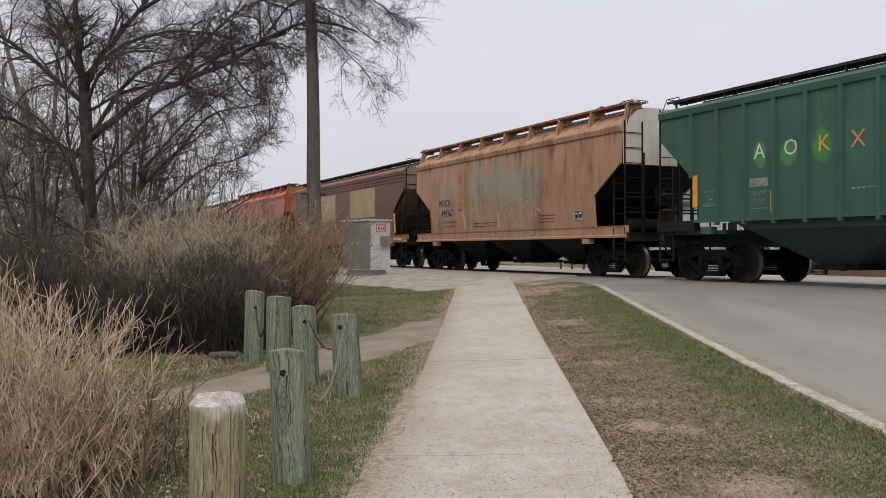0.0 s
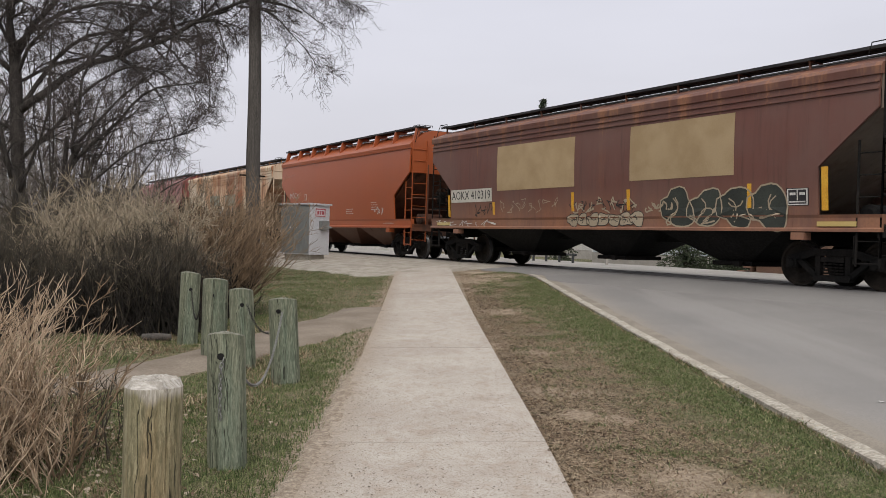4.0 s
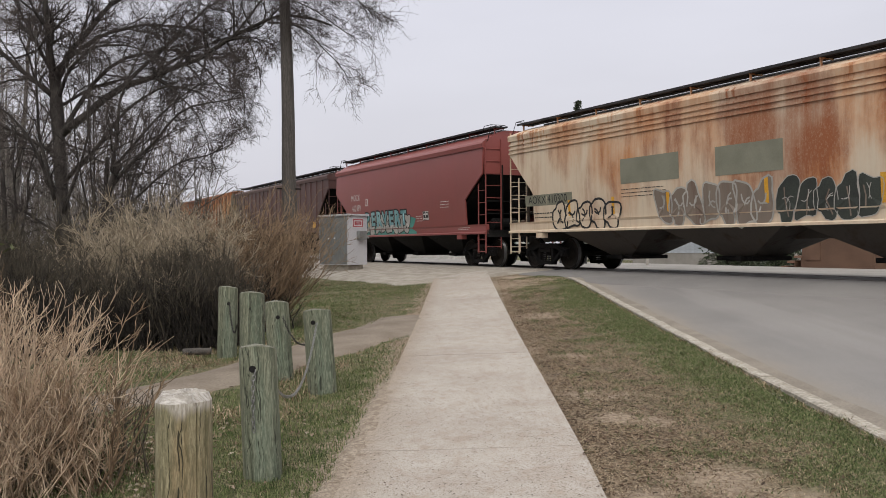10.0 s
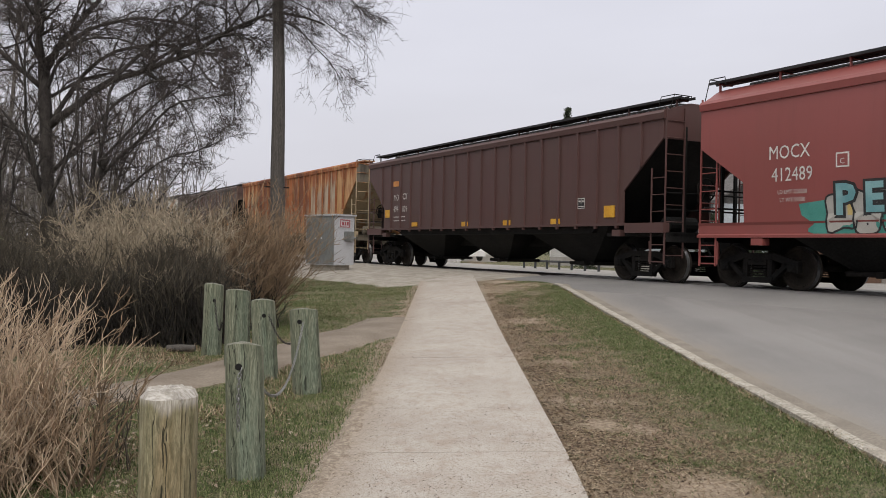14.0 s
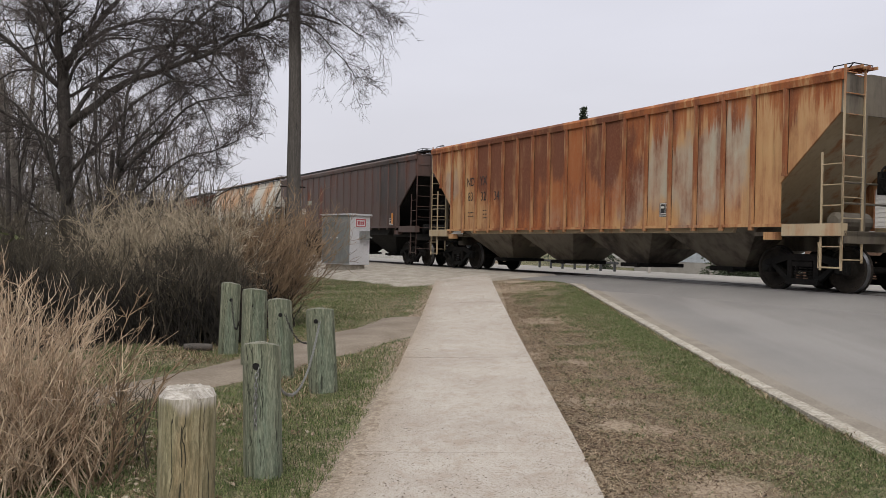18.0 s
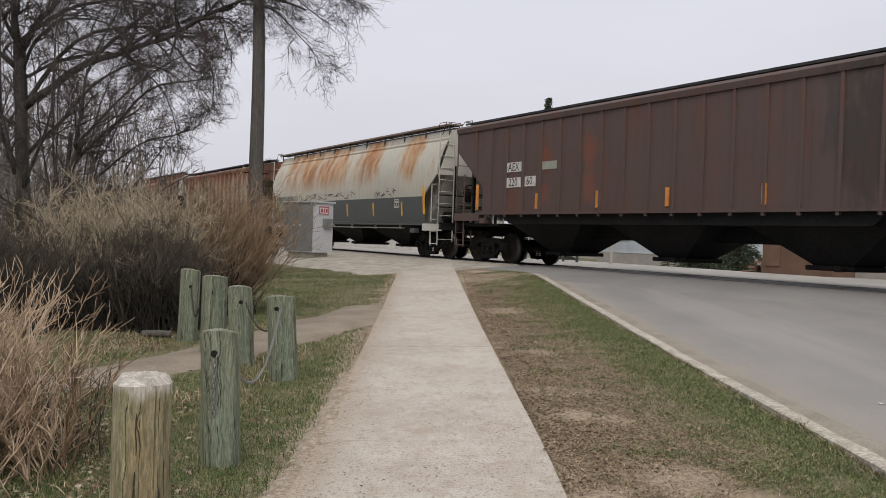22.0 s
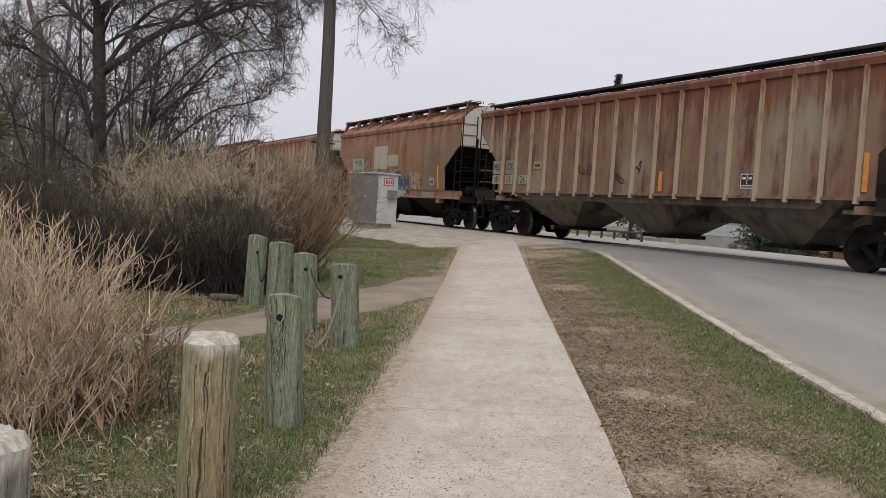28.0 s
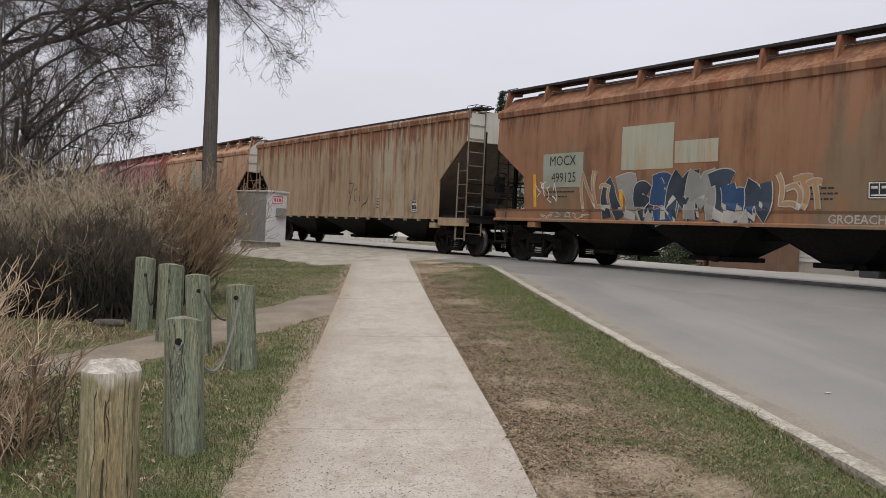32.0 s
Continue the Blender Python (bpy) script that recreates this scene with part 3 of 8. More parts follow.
for i in range(110):
    q = at(TRACK, 21.6 + i * 0.56, RAIL - 0.135)
    ob = part("sleeper", tie_mesh, None, track)
    ob.matrix_basis = pose(q.x, q.y, q.z, 0, 0, 119.87)

# ---- the goods train ----
GONE = [(0, 0), (1, 5.89), (2, 11.81), (2.5, 14.71), (4.5, 26.09), (5, 29), (6, 34.9), (7, 40.79), (8, 46.68), (9, 52.61), (10, 58.43), (11, 64.27), (12, 70.08), (13, 75.93), (14, 81.88), (14.5, 84.8), (16.5, 96.34), (17, 99.2), (18, 104.91), (19, 110.67), (20, 116.4), (21, 122.13), (22, 127.87), (23, 133.53), (24, 139.15), (25, 144.76), (25.5, 147.59), (27.5, 159.06), (28, 161.91), (29, 167.56), (30, 173.11), (31, 178.72), (32, 184.33)]   # seconds, metres that the train has run


def side_y(z, kind):
    """How far a wagon's side stands out at a height."""
    if kind == "ribbed":
        return 1.50
    if kind == "round":
        k = min(1.0, max(-1.0, (z - 2.55) / 1.95))
        return 0.35 + 1.20 * math.sqrt(max(0.0, 1 - k * k)) if z > 2.55 else 1.55 - 0.10 * ((2.55 - z) / 1.5) ** 2
    return 1.47 + 0.10 * math.sin(math.pi * min(1.0, max(0.0, (z - 1.2) / 3.2)) * 0.9)


def face_y(z, kind):
    """The outermost face at a height: the side, or the sill below it."""
    if kind == "smooth" and z < 1.41:
        return 1.492 if z < 1.34 else 1.492 + 0.035 * (z - 1.34) / 0.07
    return side_y(z, kind)


def on_side(points, kind, out):
    return [(x, face_y(z, kind) + out, z) for x, z in points]


def decal(sh, x0, x1, z0, z1, kind, out=0.006, rows=4):
    """A thin plate or painted field that follows the side."""
    k = len(sh.v)
    for i in range(rows + 1):
        z = z0 + (z1 - z0) * i / rows
        y = face_y(z, kind)
        sh.v += [(x0, y + out, z), (x1, y + out, z), (x0, y - 0.01, z), (x1, y - 0.01, z)]
    for i in range(rows):
        a, b = k + 4 * i, k + 4 * i + 4
        sh.f += [(a, a + 1, b + 1, b), (a + 1, a + 3, b + 3, b + 1), (a, b, b + 2, a + 2)]
    sh.f += [(k, k + 2, k + 3, k + 1), (k + 4 * rows, k + 4 * rows + 1, k + 4 * rows + 3, k + 4 * rows + 2)]


def ribbon(sh, pts, width, kind, out=0.008):
    """A painted line on the side, through (x, z) points."""
    k = len(sh.v)
    for i, (x, z) in enumerate(pts):
        (xa, za), (xb, zb) = pts[max(i - 1, 0)], pts[min(i + 1, len(pts) - 1)]
        d = math.hypot(xb - xa, zb - za) or 1.0
        nx, nz = -(zb - za) / d * width / 2, (xb - xa) / d * width / 2
        sh.v += on_side([(x + nx, z + nz), (x - nx, z - nz)], kind, out)
    sh.f += [(k + 2 * i, k + 2 * i + 2, k + 2 * i + 3, k + 2 * i + 1) for i in range(len(pts) - 1)]


def lettering(name, text, x, z, size, mat, car, kind, wide=1.0, out=0.010, spread=1.0, bold=0.0):
    """Stencilled writing in the built-in font, its middle at x, z on the wagon's near side."""
    cu = bpy.data.curves.new("writing", "FONT")
    cu.body, cu.size, cu.align_x, cu.align_y, cu.resolution_u, cu.space_character = text, size / 0.72, "CENTER", "CENTER", 2, spread
    cu.offset = bold * size
    tmp = bpy.data.objects.new("writing", cu)
    me = bpy.data.meshes.new_from_object(tmp)
    bpy.data.objects.remove(tmp)
    for v in me.vertices:
        px, pz = x - v.co.x * wide, z + v.co.y
        v.co = (px, face_y(pz, kind) + out, pz)
    me.materials.append(mat)
    ob = new(name, me)
    ob.parent = car
    return ob


def small_print(name, x0, z0, rows, width, car, kind, mat, gap=0.075, tall=0.035, seed=1):
    """Lines of writing too small to read: plain bars."""
    rnd, sh = random.Random(seed), Shape()
    for i in range(rows):
        x, z, end = x0, z0 - gap * i, x0 - width * rnd.uniform(0.7, 1.0)
        while x > end:
            w = rnd.uniform(0.04, 0.13)
            decal(sh, x - w, x, z, z + tall * 0.62, kind, 0.006, 1)
            x -= w + 0.035
    return tagged(part(name, sh, mat, car), kind="stuff")


def data_box(x, z, car, kind, w=0.42, h=0.30):
    a, b = Shape(), Shape()
    decal(a, x - w / 2, x + w / 2, z - h / 2, z + h / 2, kind, 0.006, 1)
    for x0, x1, z0, z1 in ((-0.46, 0.46, 0.40, 0.46), (-0.46, 0.46, -0.46, -0.40), (-0.46, -0.41, -0.4, 0.4), (0.41, 0.46, -0.4, 0.4), (-0.02, 0.02, -0.2, 0.4),
                           (0.08, 0.34, 0.1, 0.25), (-0.34, -0.10, 0.1, 0.25), (-0.36, 0.36, -0.32, -0.24)):
        decal(b, x + x0 * w, x + x1 * w, z + z0 * h, z + z1 * h, kind, 0.010, 1)
    ob = part("data_panel", a, BLACK_INK, car)
    part("panel_print", b, WHITE_INK, ob)


def graffiti(car, kind, x0, x1, z0, z1, n, fill, line, seed, second=None, weight=0.045, backing=None):
    """Painted lettering that cannot be read: bulging fields with heavy outlines, x falling from letter to letter."""
    rnd, f, o, s2, bk = random.Random(seed), Shape(), Shape(), Shape(), Shape()
    if backing:
        pts = []
        for i in range(28):
            w = 2 * math.pi * i / 28
            r = 1.08 + 0.10 * math.sin(5 * w + seed) + 0.05 * math.sin(9 * w)
            flare = 0.56 - 0.13 * math.sin(w)
            pts.append(((x0 + x1) / 2 + r * flare * (x1 - x0) * math.copysign(abs(math.cos(w)) ** 0.6, math.cos(w)), (z0 + z1) / 2 - 0.06 + r * 0.46 * (z1 - z0) * math.copysign(abs(math.sin(w)) ** 0.5, math.sin(w))))
        k = len(bk.v)
        bk.v += on_side([((x0 + x1) / 2, (z0 + z1) / 2)] + pts, kind, 0.005)
        bk.f += [(k, k + 1 + (i + 1) % 28, k + 1 + i) for i in range(28)]
        part("graffiti_backing", bk, backing, car, fix=False)
    step_x = (x1 - x0) / n
    for i in range(n):
        cx, cz = x0 + step_x * (i + 0.5), (z0 + z1) / 2 + rnd.uniform(-0.05, 0.05) * (z1 - z0)
        rx, rz, ph, sk = 0.56 * step_x, 0.48 * (z1 - z0) * rnd.uniform(0.85, 1.08), rnd.uniform(0, 6), rnd.uniform(-0.25, 0.25)
        pts = []
        for j in range(22):
            w = 2 * math.pi * j / 22
            r = 1 + 0.13 * math.sin(3 * w + ph) + 0.09 * math.sin(4 * w - ph)
            c, s = math.cos(w), math.sin(w)
            dx, dz = r * rx * math.copysign(abs(c) ** 0.7, c), r * rz * math.copysign(abs(s) ** 0.7, s)
            pts.append((cx + dx + sk * dz, cz + dz))
        f, o, s2 = Shape(), Shape(), Shape()
        k = len(f.v)
        f.v += on_side([(cx, cz)] + pts, kind, 0.007 + 0.0006 * i)
        f.f += [(k, k + 1 + j, k + 1 + (j + 1) % 22) for j in range(22)]
        ribbon(o, pts + pts[:1], weight, kind, 0.0125)
        for _ in range(2):
            a = rnd.uniform(0, 6.28)
            line_pts = [(cx + rx * 0.55 * q * math.cos(a + 0.7 * q), cz + rz * 0.6 * q * math.sin(a + 0.5 * q)) for q in (-1, -0.5, 0, 0.5, 1)]
            ribbon(o, line_pts, weight * 0.9, kind, 0.0125)
        if second:
            ribbon(s2, [(cx + rx * rnd.uniform(-0.5, 0.5), cz - rz * 0.8), (cx + rx * rnd.uniform(-0.4, 0.4), cz), (cx + rx * rnd.uniform(-0.5, 0.5), cz + rz * 0.5)], weight * 1.6, kind, 0.0115)
        letter = part("graffiti_letter", f, fill, car, fix=False)
        part("outline", o, line, letter, fix=False)
        if second:
            part("highlight", s2, second, letter, fix=False)


def wild_letters(car, kind, x0, x1, z0, z1, n, fills, line, seed, weight=0.15, rim=0.045):
    """Interlocked angular spray lettering that cannot be read: heavy bent strokes with a rim, colours by turns."""
    rnd, w, h = random.Random(seed), (x1 - x0) / n, z1 - z0
    forms = (((0.0, 0.0), (0.1, 0.95), (0.75, 0.1), (0.9, 1.0)), ((0.9, 0.85), (0.2, 0.95), (0.05, 0.5), (0.8, 0.45), (0.85, 0.05), (0.0, 0.0)),
             ((0.0, 0.0), (0.15, 1.0), (0.5, 0.35), (0.85, 1.0), (1.0, 0.0)), ((0.05, 0.0), (0.5, 1.05), (0.95, 0.0)), ((0.1, 1.0), (0.05, 0.1), (0.9, 0.0), (0.95, 0.6), (0.4, 0.55)),
             ((0.0, 0.95), (1.0, 1.0), (0.5, 0.9), (0.45, -0.05)))
    for i in range(n):
        form, lean, grow, bow = forms[rnd.randrange(len(forms))], rnd.uniform(-0.35, 0.35), rnd.uniform(0.8, 1.2), rnd.uniform(-0.14, 0.14)
        ctrl = [Vector((x0 + w * (i + 0.05 + (1.1 * a * grow) + lean * b), 0, z0 + h * b * grow)) for a, b in form]
        pts = []
        for a, b in zip(ctrl, ctrl[1:]):
            pts += [a.lerp(b, q / 6) + Vector((bow * math.sin(q * math.pi / 6), 0, 0.08 * h * math.sin(q * math.pi / 6))) for q in range(6)]
        pts = [(p.x, min(z1 + 0.12, p.z)) for p in pts + ctrl[-1:]]
        fat = weight * rnd.uniform(0.85, 1.25)
        f, o = Shape(), Shape()
        ribbon(f, pts, fat, kind, 0.0125 + 0.0012 * i)
        ribbon(o, pts, fat + 2 * rim, kind, 0.0120 + 0.0012 * i)
        letter = part("graffiti_letter", f, fills[i % len(fills)], car, fix=False)
        part("outline", o, line, letter, fix=False)


def tag_letters(car, kind, text, x0, x1, z, size, fill, line, seed):
    """Fat spray-painted letters with a heavy outline, leaning this way and that."""
    rnd, w = random.Random(seed), (x1 - x0) / len(text)
    for i, ch in enumerate(text):
        x, zz, sz = x0 + w * (i + 0.5), z + rnd.uniform(-0.05, 0.05), size * rnd.uniform(0.92, 1.12)
        letter = lettering("graffiti_letter", ch, x, zz, sz, fill, car, kind, 1.05, 0.0185 + 0.0006 * (i % 2), bold=0.055)
        lettering("outline", ch, x, zz, sz, line, letter, kind, 1.05, 0.0165 + 0.0006 * (i % 2), bold=0.15)


def scrawl(name, car, kind, x0, x1, z0, z1, mat, seed, n=9, weight=0.03):
    """A loose painted scribble."""
    rnd = random.Random(seed)
    w = (x1 - x0) / n
    for i in range(n):
        x, pts = x0 + w * i, []
        for j in range(5):
            pts.append((x + w * rnd.uniform(-0.1, 1.1), z0 + (z1 - z0) * rnd.uniform(0, 1)))
        fine = []
        for a, b in zip(pts, pts[1:]):
            fine += [(a[0] + (b[0] - a[0]) * q / 4 + 0.04 * math.sin(q + i), a[1] + (b[1] - a[1]) * q / 4) for q in range(4)]
        o = Shape()
        ribbon(o, fine, weight, kind, 0.011 + 0.0004 * (i % 2))
        part(name, o, mat, car, fix=False)


def wheel_angle(t):
    for (a, p), (b, q) in zip(GONE, GONE[1:]):
        if t <= b:
            return -math.degrees((p + (q - p) * (t - a) / (b - a)) / 0.457)
    return 0.0


def side_frame_mesh():
    """A cast bogie side with its two windows, spring nest and axle boxes."""
    sh = Shape()
    a, b = -0.055, 0.055
    sh.prism([(-1.05, 0.36), (-1.05, 0.60), (-0.80, 0.66), (-0.45, 0.76), (0.45, 0.76), (0.80, 0.66), (1.05, 0.60), (1.05, 0.36), (0.86, 0.36), (0.80, 0.50), (0.42, 0.62), (-0.42, 0.62), (-0.80, 0.50), (-0.86, 0.36)], a, b)
    for k in (-1, 1):
        sh.prism([(k * 0.82, 0.52), (k * 0.72, 0.56), (k * 0.30, 0.24), (k * 0.36, 0.15)], a, b)
        sh.prism([(k * 0.27, 0.64), (k * 0.38, 0.64), (k * 0.38, 0.22), (k * 0.27, 0.22)], a, b)
        sh.box(k * 0.89 - 0.10, -0.10, 0.36, k * 0.89 + 0.10, 0.09, 0.56, 0.03)
        sh.disc([(0.09, 0.085), (0.125, 0.07)], (k * 0.89, 0, 0.457), 10)
    sh.prism([(-0.38, 0.13), (0.38, 0.13), (0.42, 0.25), (-0.42, 0.25)], a - 0.03, b + 0.03)
    for x in (-0.18, -0.06, 0.06, 0.18):
        for z in (0.28, 0.34, 0.40, 0.46):
            sh.disc([(z - 0.012, 0.055), (z + 0.02, 0.055)], (x, 0, 0), 8, "z")
    sh.box(-0.25, -0.07, 0.50, 0.25, 0.07, 0.60)
    return sh


def wheelset_mesh():
    sh = Shape()
    for k in (-1, 1):
        prof = [(0.70, 0.49), (0.725, 0.49), (0.735, 0.462), (0.83, 0.452), (0.835, 0.40), (0.80, 0.37), (0.775, 0.20), (0.82, 0.13), (0.84, 0.09)]
        sh.disc([(k * p, r) for p, r in prof], (0, 0, 0), 28)
    sh.disc([(-0.95, 0.07), (0.95, 0.07)], (0, 0, 0), 10)
    me = sh.mesh("wheelset", [WHEEL_STEEL, TREAD], True)
    for f in me.polygons:
        r = math.hypot(f.center.x, f.center.z)
        f.material_index = 1 if r > 0.44 and abs(f.center.y) > 0.72 and abs(f.normal.y) < 0.7 else 0
    return me


def make_bogie():
    sh = Shape()
    sh.box(-0.18, -1.0, 0.50, 0.18, 1.0, 0.74, 0.03)
    sh.disc([(0.74, 0.30), (0.86, 0.26)], (0, 0, 0), 14, "z")
    sh.box(-0.75, -0.62, 0.40, -0.66, 0.62, 0.52)
    sh.box(0.66, -0.62, 0.40, 0.75, 0.62, 0.52)
    bogie = part("bogie", sh, DARK_STEEL)
    me = side_frame_mesh().mesh("side_frame", DARK_STEEL)
    for k in (-1, 1):
        part("side_frame", me, None, bogie).location.y = 0.99 * k
    me = wheelset_mesh()
    for x in (-0.89, 0.89):
        ws = part("wheelset", me, None, bogie)
        ws.matrix_parent_inverse = Matrix.Translation((x, 0, 0.457))
        WHEELSETS.append(ws)
    return bogie


WHEELSETS, BOGIES = [], []


def bogie_for(car, x):
    if not BOGIES:
        BOGIES.append(make_bogie())
        b = BOGIES[0]
        walk(WHEELSETS[0], [(i / 10, pose(0, 0, 0, 0, wheel_angle(i / 10), 0)) for i in range(321)])
        WHEELSETS[1].rotation_mode = "QUATERNION"
        WHEELSETS[1].animation_data_create()
        WHEELSETS[1].animation_data.action = WHEELSETS[0].animation_data.action
        WHEELSETS[1].animation_data.action_slot = WHEELSETS[0].animation_data.action_slot
        b.matrix_basis = pose(x, 0, 0)
    else:
        b = copy_thing(BOGIES[0], pose(x, 0, 0))
    b.parent = car


LADDERS = {}


def ladder(car, x0, x1, z0, z1, y0, y1, mat):
    """Rails and rungs between two uprights."""
    key = (round(x1 - x0, 3), round(y1 - y0, 3), z0, z1, mat.name)
    if key not in LADDERS:
        sh, dx, dy = Shape(), x1 - x0, y1 - y0
        sh.box(-0.018, -0.014, z0, 0.018, 0.014, z1)
        sh.box(dx - 0.018, dy - 0.014, z0, dx + 0.018, dy + 0.014, z1)
        z = z0 + 0.06
        while z < z1:
            sh.tube([(0, 0, z), (dx, dy, z)], 0.012, 5)
            z += 0.40
        LADDERS[key] = sh.mesh("ladder", mat)
    part("ladder", LADDERS[key], None, car).location = (x0, y0, 0)


def hopper_car(lead, length, kind, paint, label, end_paint=None, under=None, bays=3, eave=4.05, sill=1.08, cut=(3.05, 2.25, 1.30), board=4.72,
               trim=None, ladder_mat=None, roof=None, rib_gap=0.845, rows_of_trim=0, ribs=None, posts=False, slope=None, rib_at=0.0, rib_out=1.575, ends=None, lines_at=None, walk_paint=None):
    """A covered hopper wagon from its leading end (x = 0) to its trailing end, near side at +y."""
    L, end_paint, under = length, end_paint or paint, under or BLACK_PAINT
    trim, ladder_mat, roof = trim or paint, ladder_mat or paint, roof or paint
    car = thing("hopper_wagon", label, "train wagon", group="goods train wagons")
    CARS.append((car, lead))
    ztop, zlow, xin = cut
    zs = [sill + 0.30, 1.7, zlow, (zlow + ztop) / 2, ztop, 3.3, 3.7, eave] + ([2.55, 3.0, 3.15, 3.5, 3.85, 3.98] if kind == "round" else [])
    zs = sorted(set(round(z, 3) for z in zs if z >= sill + 0.3))

    def inset(z):
        return xin if z <= zlow else 0.10 if z >= ztop else xin + (0.10 - xin) * (z - zlow) / (ztop - zlow)

    base = sill + (0.30 if kind == "smooth" else 0.0)
    for far in (1, -1):
        sh, k, cols = Shape(), 0, 8
        zz = [base] + [z for z in zs if z > base + 0.05]
        for inner in (0, 0.05):
            for z in zz:
                a, b = inset(z), L - inset(z)
                sh.v += [(a + (b - a) * i / cols, far * (side_y(z, kind) - inner), z) for i in range(cols + 1)]
        r, n = len(zz), cols + 1
        for i in range(r - 1):
            for j in range(cols):
                q = i * n + j
                sh.f += [(q, q + 1, q + n + 1, q + n), (r * n + q, r * n + q + n, r * n + q + n + 1, r * n + q + 1)]
            for j in (0, cols):
                q = i * n + j
                sh.f.append((q, q + n, r * n + q + n, r * n + q))
        part("side", sh, paint, car, "" if far == 1 else "", smooth=True)
        sh = Shape()
        y = side_y(sill, kind)
        if kind == "smooth":
            sh.prism([(far * (y - 0.10), sill), (far * (y + 0.07), sill), (far * (y + 0.07), sill + 0.05), (far * (y + 0.02), sill + 0.08), (far * (y + 0.02), sill + 0.26), (far * (y + 0.05), sill + 0.32), (far * (y - 0.10), sill + 0.32)], 0.0, L, "x")
        else:
            sh.box(xin - 0.1, far * (y - 0.05), sill - 0.035, L - xin + 0.1, far * (y + 0.06), sill + 0.03)
            for x0, x1 in ((0.0, xin - 0.105), (L - xin + 0.105, L)):
                end = Shape()
                end.box(x0, far * (y - 0.14), sill - 0.22, x1, far * (y + 0.05), sill + 0.02)
                part("end_sill", end, ends or trim, car)
        part("side_sill", sh, trim, car)
        sh = Shape()
        y = side_y(eave, kind)
        sh.prism([(far * (y - 0.1), eave - 0.16), (far * (y + 0.05), eave - 0.16), (far * (y + 0.07), eave - 0.02), (far * (y + 0.02), eave + 0.05), (far * (y - 0.1), eave + 0.05)], 0.05, L - 0.05, "x")
        for i in range(rows_of_trim):
            bar = Shape()
            bar.box(0.1, far * (side_y(eave - 0.3 - 0.13 * i, kind) - 0.02), eave - 0.30 - 0.13 * i, L - 0.1, far * (side_y(eave - 0.3 - 0.13 * i, kind) + 0.035), eave - 0.26 - 0.13 * i)
            part("trim_rail", bar, trim, car)
        part("top_chord", sh, trim if kind != "round" else paint, car)
    # roof, slope sheets, ends
    sh = Shape()
    y = side_y(eave, kind)
    sh.prism([(-y, eave - 0.02), (y, eave - 0.02), (y, eave + 0.04), (1.02, board - 0.20), (0.70, board - 0.11), (-0.70, board - 0.11), (-1.02, board - 0.20), (-y, eave + 0.04)], 0.10, L - 0.10, "x")
    part("roof", sh, roof, car)
    sh, lap = Shape(), 2.9 if kind != "round" else 1.3
    sh.prism([(0.14, ztop + 0.02), (lap, 1.20), (L - lap, 1.20), (L - 0.14, ztop + 0.02), (L - 0.14, eave - 0.03), (0.14, eave - 0.03)], *((-1.38, 1.38) if kind != "round" else (-1.12, 1.12)))
    # Default is the underside's dark colour: grime, with the recess's shade put in.
    part("slope_sheet", sh, slope or (under if kind != "round" else end_paint), car)
    for x in (0.055, L - 0.095):
        sh = Shape()
        sh.prism([(-1.49, ztop - 0.02), (1.49, ztop - 0.02), (y - 0.03, eave - 0.02), (y - 0.03, eave + 0.03), (1.02, board - 0.205), (0.70, board - 0.115), (-0.70, board - 0.115), (-1.02, board - 0.205), (-y + 0.03, eave + 0.03), (-y + 0.03, eave - 0.02)], x, x + 0.04, "x")
        part("end_wall", sh, end_paint, car)
    for i in range(max(2, int(L / 4.4))):
        w, sh = (L - 1.1) / max(2, int(L / 4.4)), Shape()
        sh.box(0.55 + i * w, -0.62, board - 0.14, 0.55 + (i + 1) * w - 0.04, 0.62, board - 0.03, 0.03)
        part("hatch_cover", sh, GRATING, car)
    for far in (1, -1):
        sh, b0 = Shape(), 0.72 if posts else 0.88
        b1 = b0 + 0.42
        sh.box(0.0, far * b0, board - 0.04, L, far * b1, board - 0.015)
        for q in (b0, (b0 + b1) / 2, b1):
            sh.box(-0.1, far * q - 0.015, board - 0.05, L + 0.1, far * q + 0.015, board + 0.01)
        for i in range(int(L / 0.30)):
            sh.box(i * 0.30, far * b0, board - 0.02, i * 0.30 + 0.05, far * b1, board + 0.006)
        ob = part("running_board", sh, walk_paint or GRATING, car)
        sh = Shape()
        n = max(6, round(L / 1.75))
        if posts:
            sh.box(-0.02, far * 1.06 - 0.02, eave + 0.1, 0.02, far * 1.06 + 0.02, board - 0.04)
            sh.box(-0.02, far * 0.9 - 0.2, board - 0.07, 0.02, far * 0.9 + 0.2, board - 0.04)
        else:
            sh.prism([(far * 1.34, eave + 0.05), (far * 1.46, eave + 0.05), (far * 1.31, board - 0.04), (far * 0.85, board - 0.04), (far * 0.85, board - 0.12), (far * 1.15, board - 0.16)], -0.04, 0.04, "x")
        bracket = sh.mesh("board_bracket", trim)
        for i in range(n + 1):
            part("board_bracket", bracket, None, ob).location.x = 0.15 + (L - 0.3) * i / n
    for x, k in ((0.02, 1), (L - 0.02, -1)):
        sh = Shape()
        sh.tube([(x, 1.40, eave + 0.06), (x, 1.26, board + 0.045), (x, 0.72, board + 0.045), (x, 0.72, board - 0.02)], 0.012, 5)
        sh.tube([(x, 1.26, board + 0.045), (x + k * 0.45, 1.26, board + 0.045), (x + k * 0.50, 1.28, board - 0.16)], 0.012, 5)
        part("roof_handrail", sh, DARK_STEEL, car)
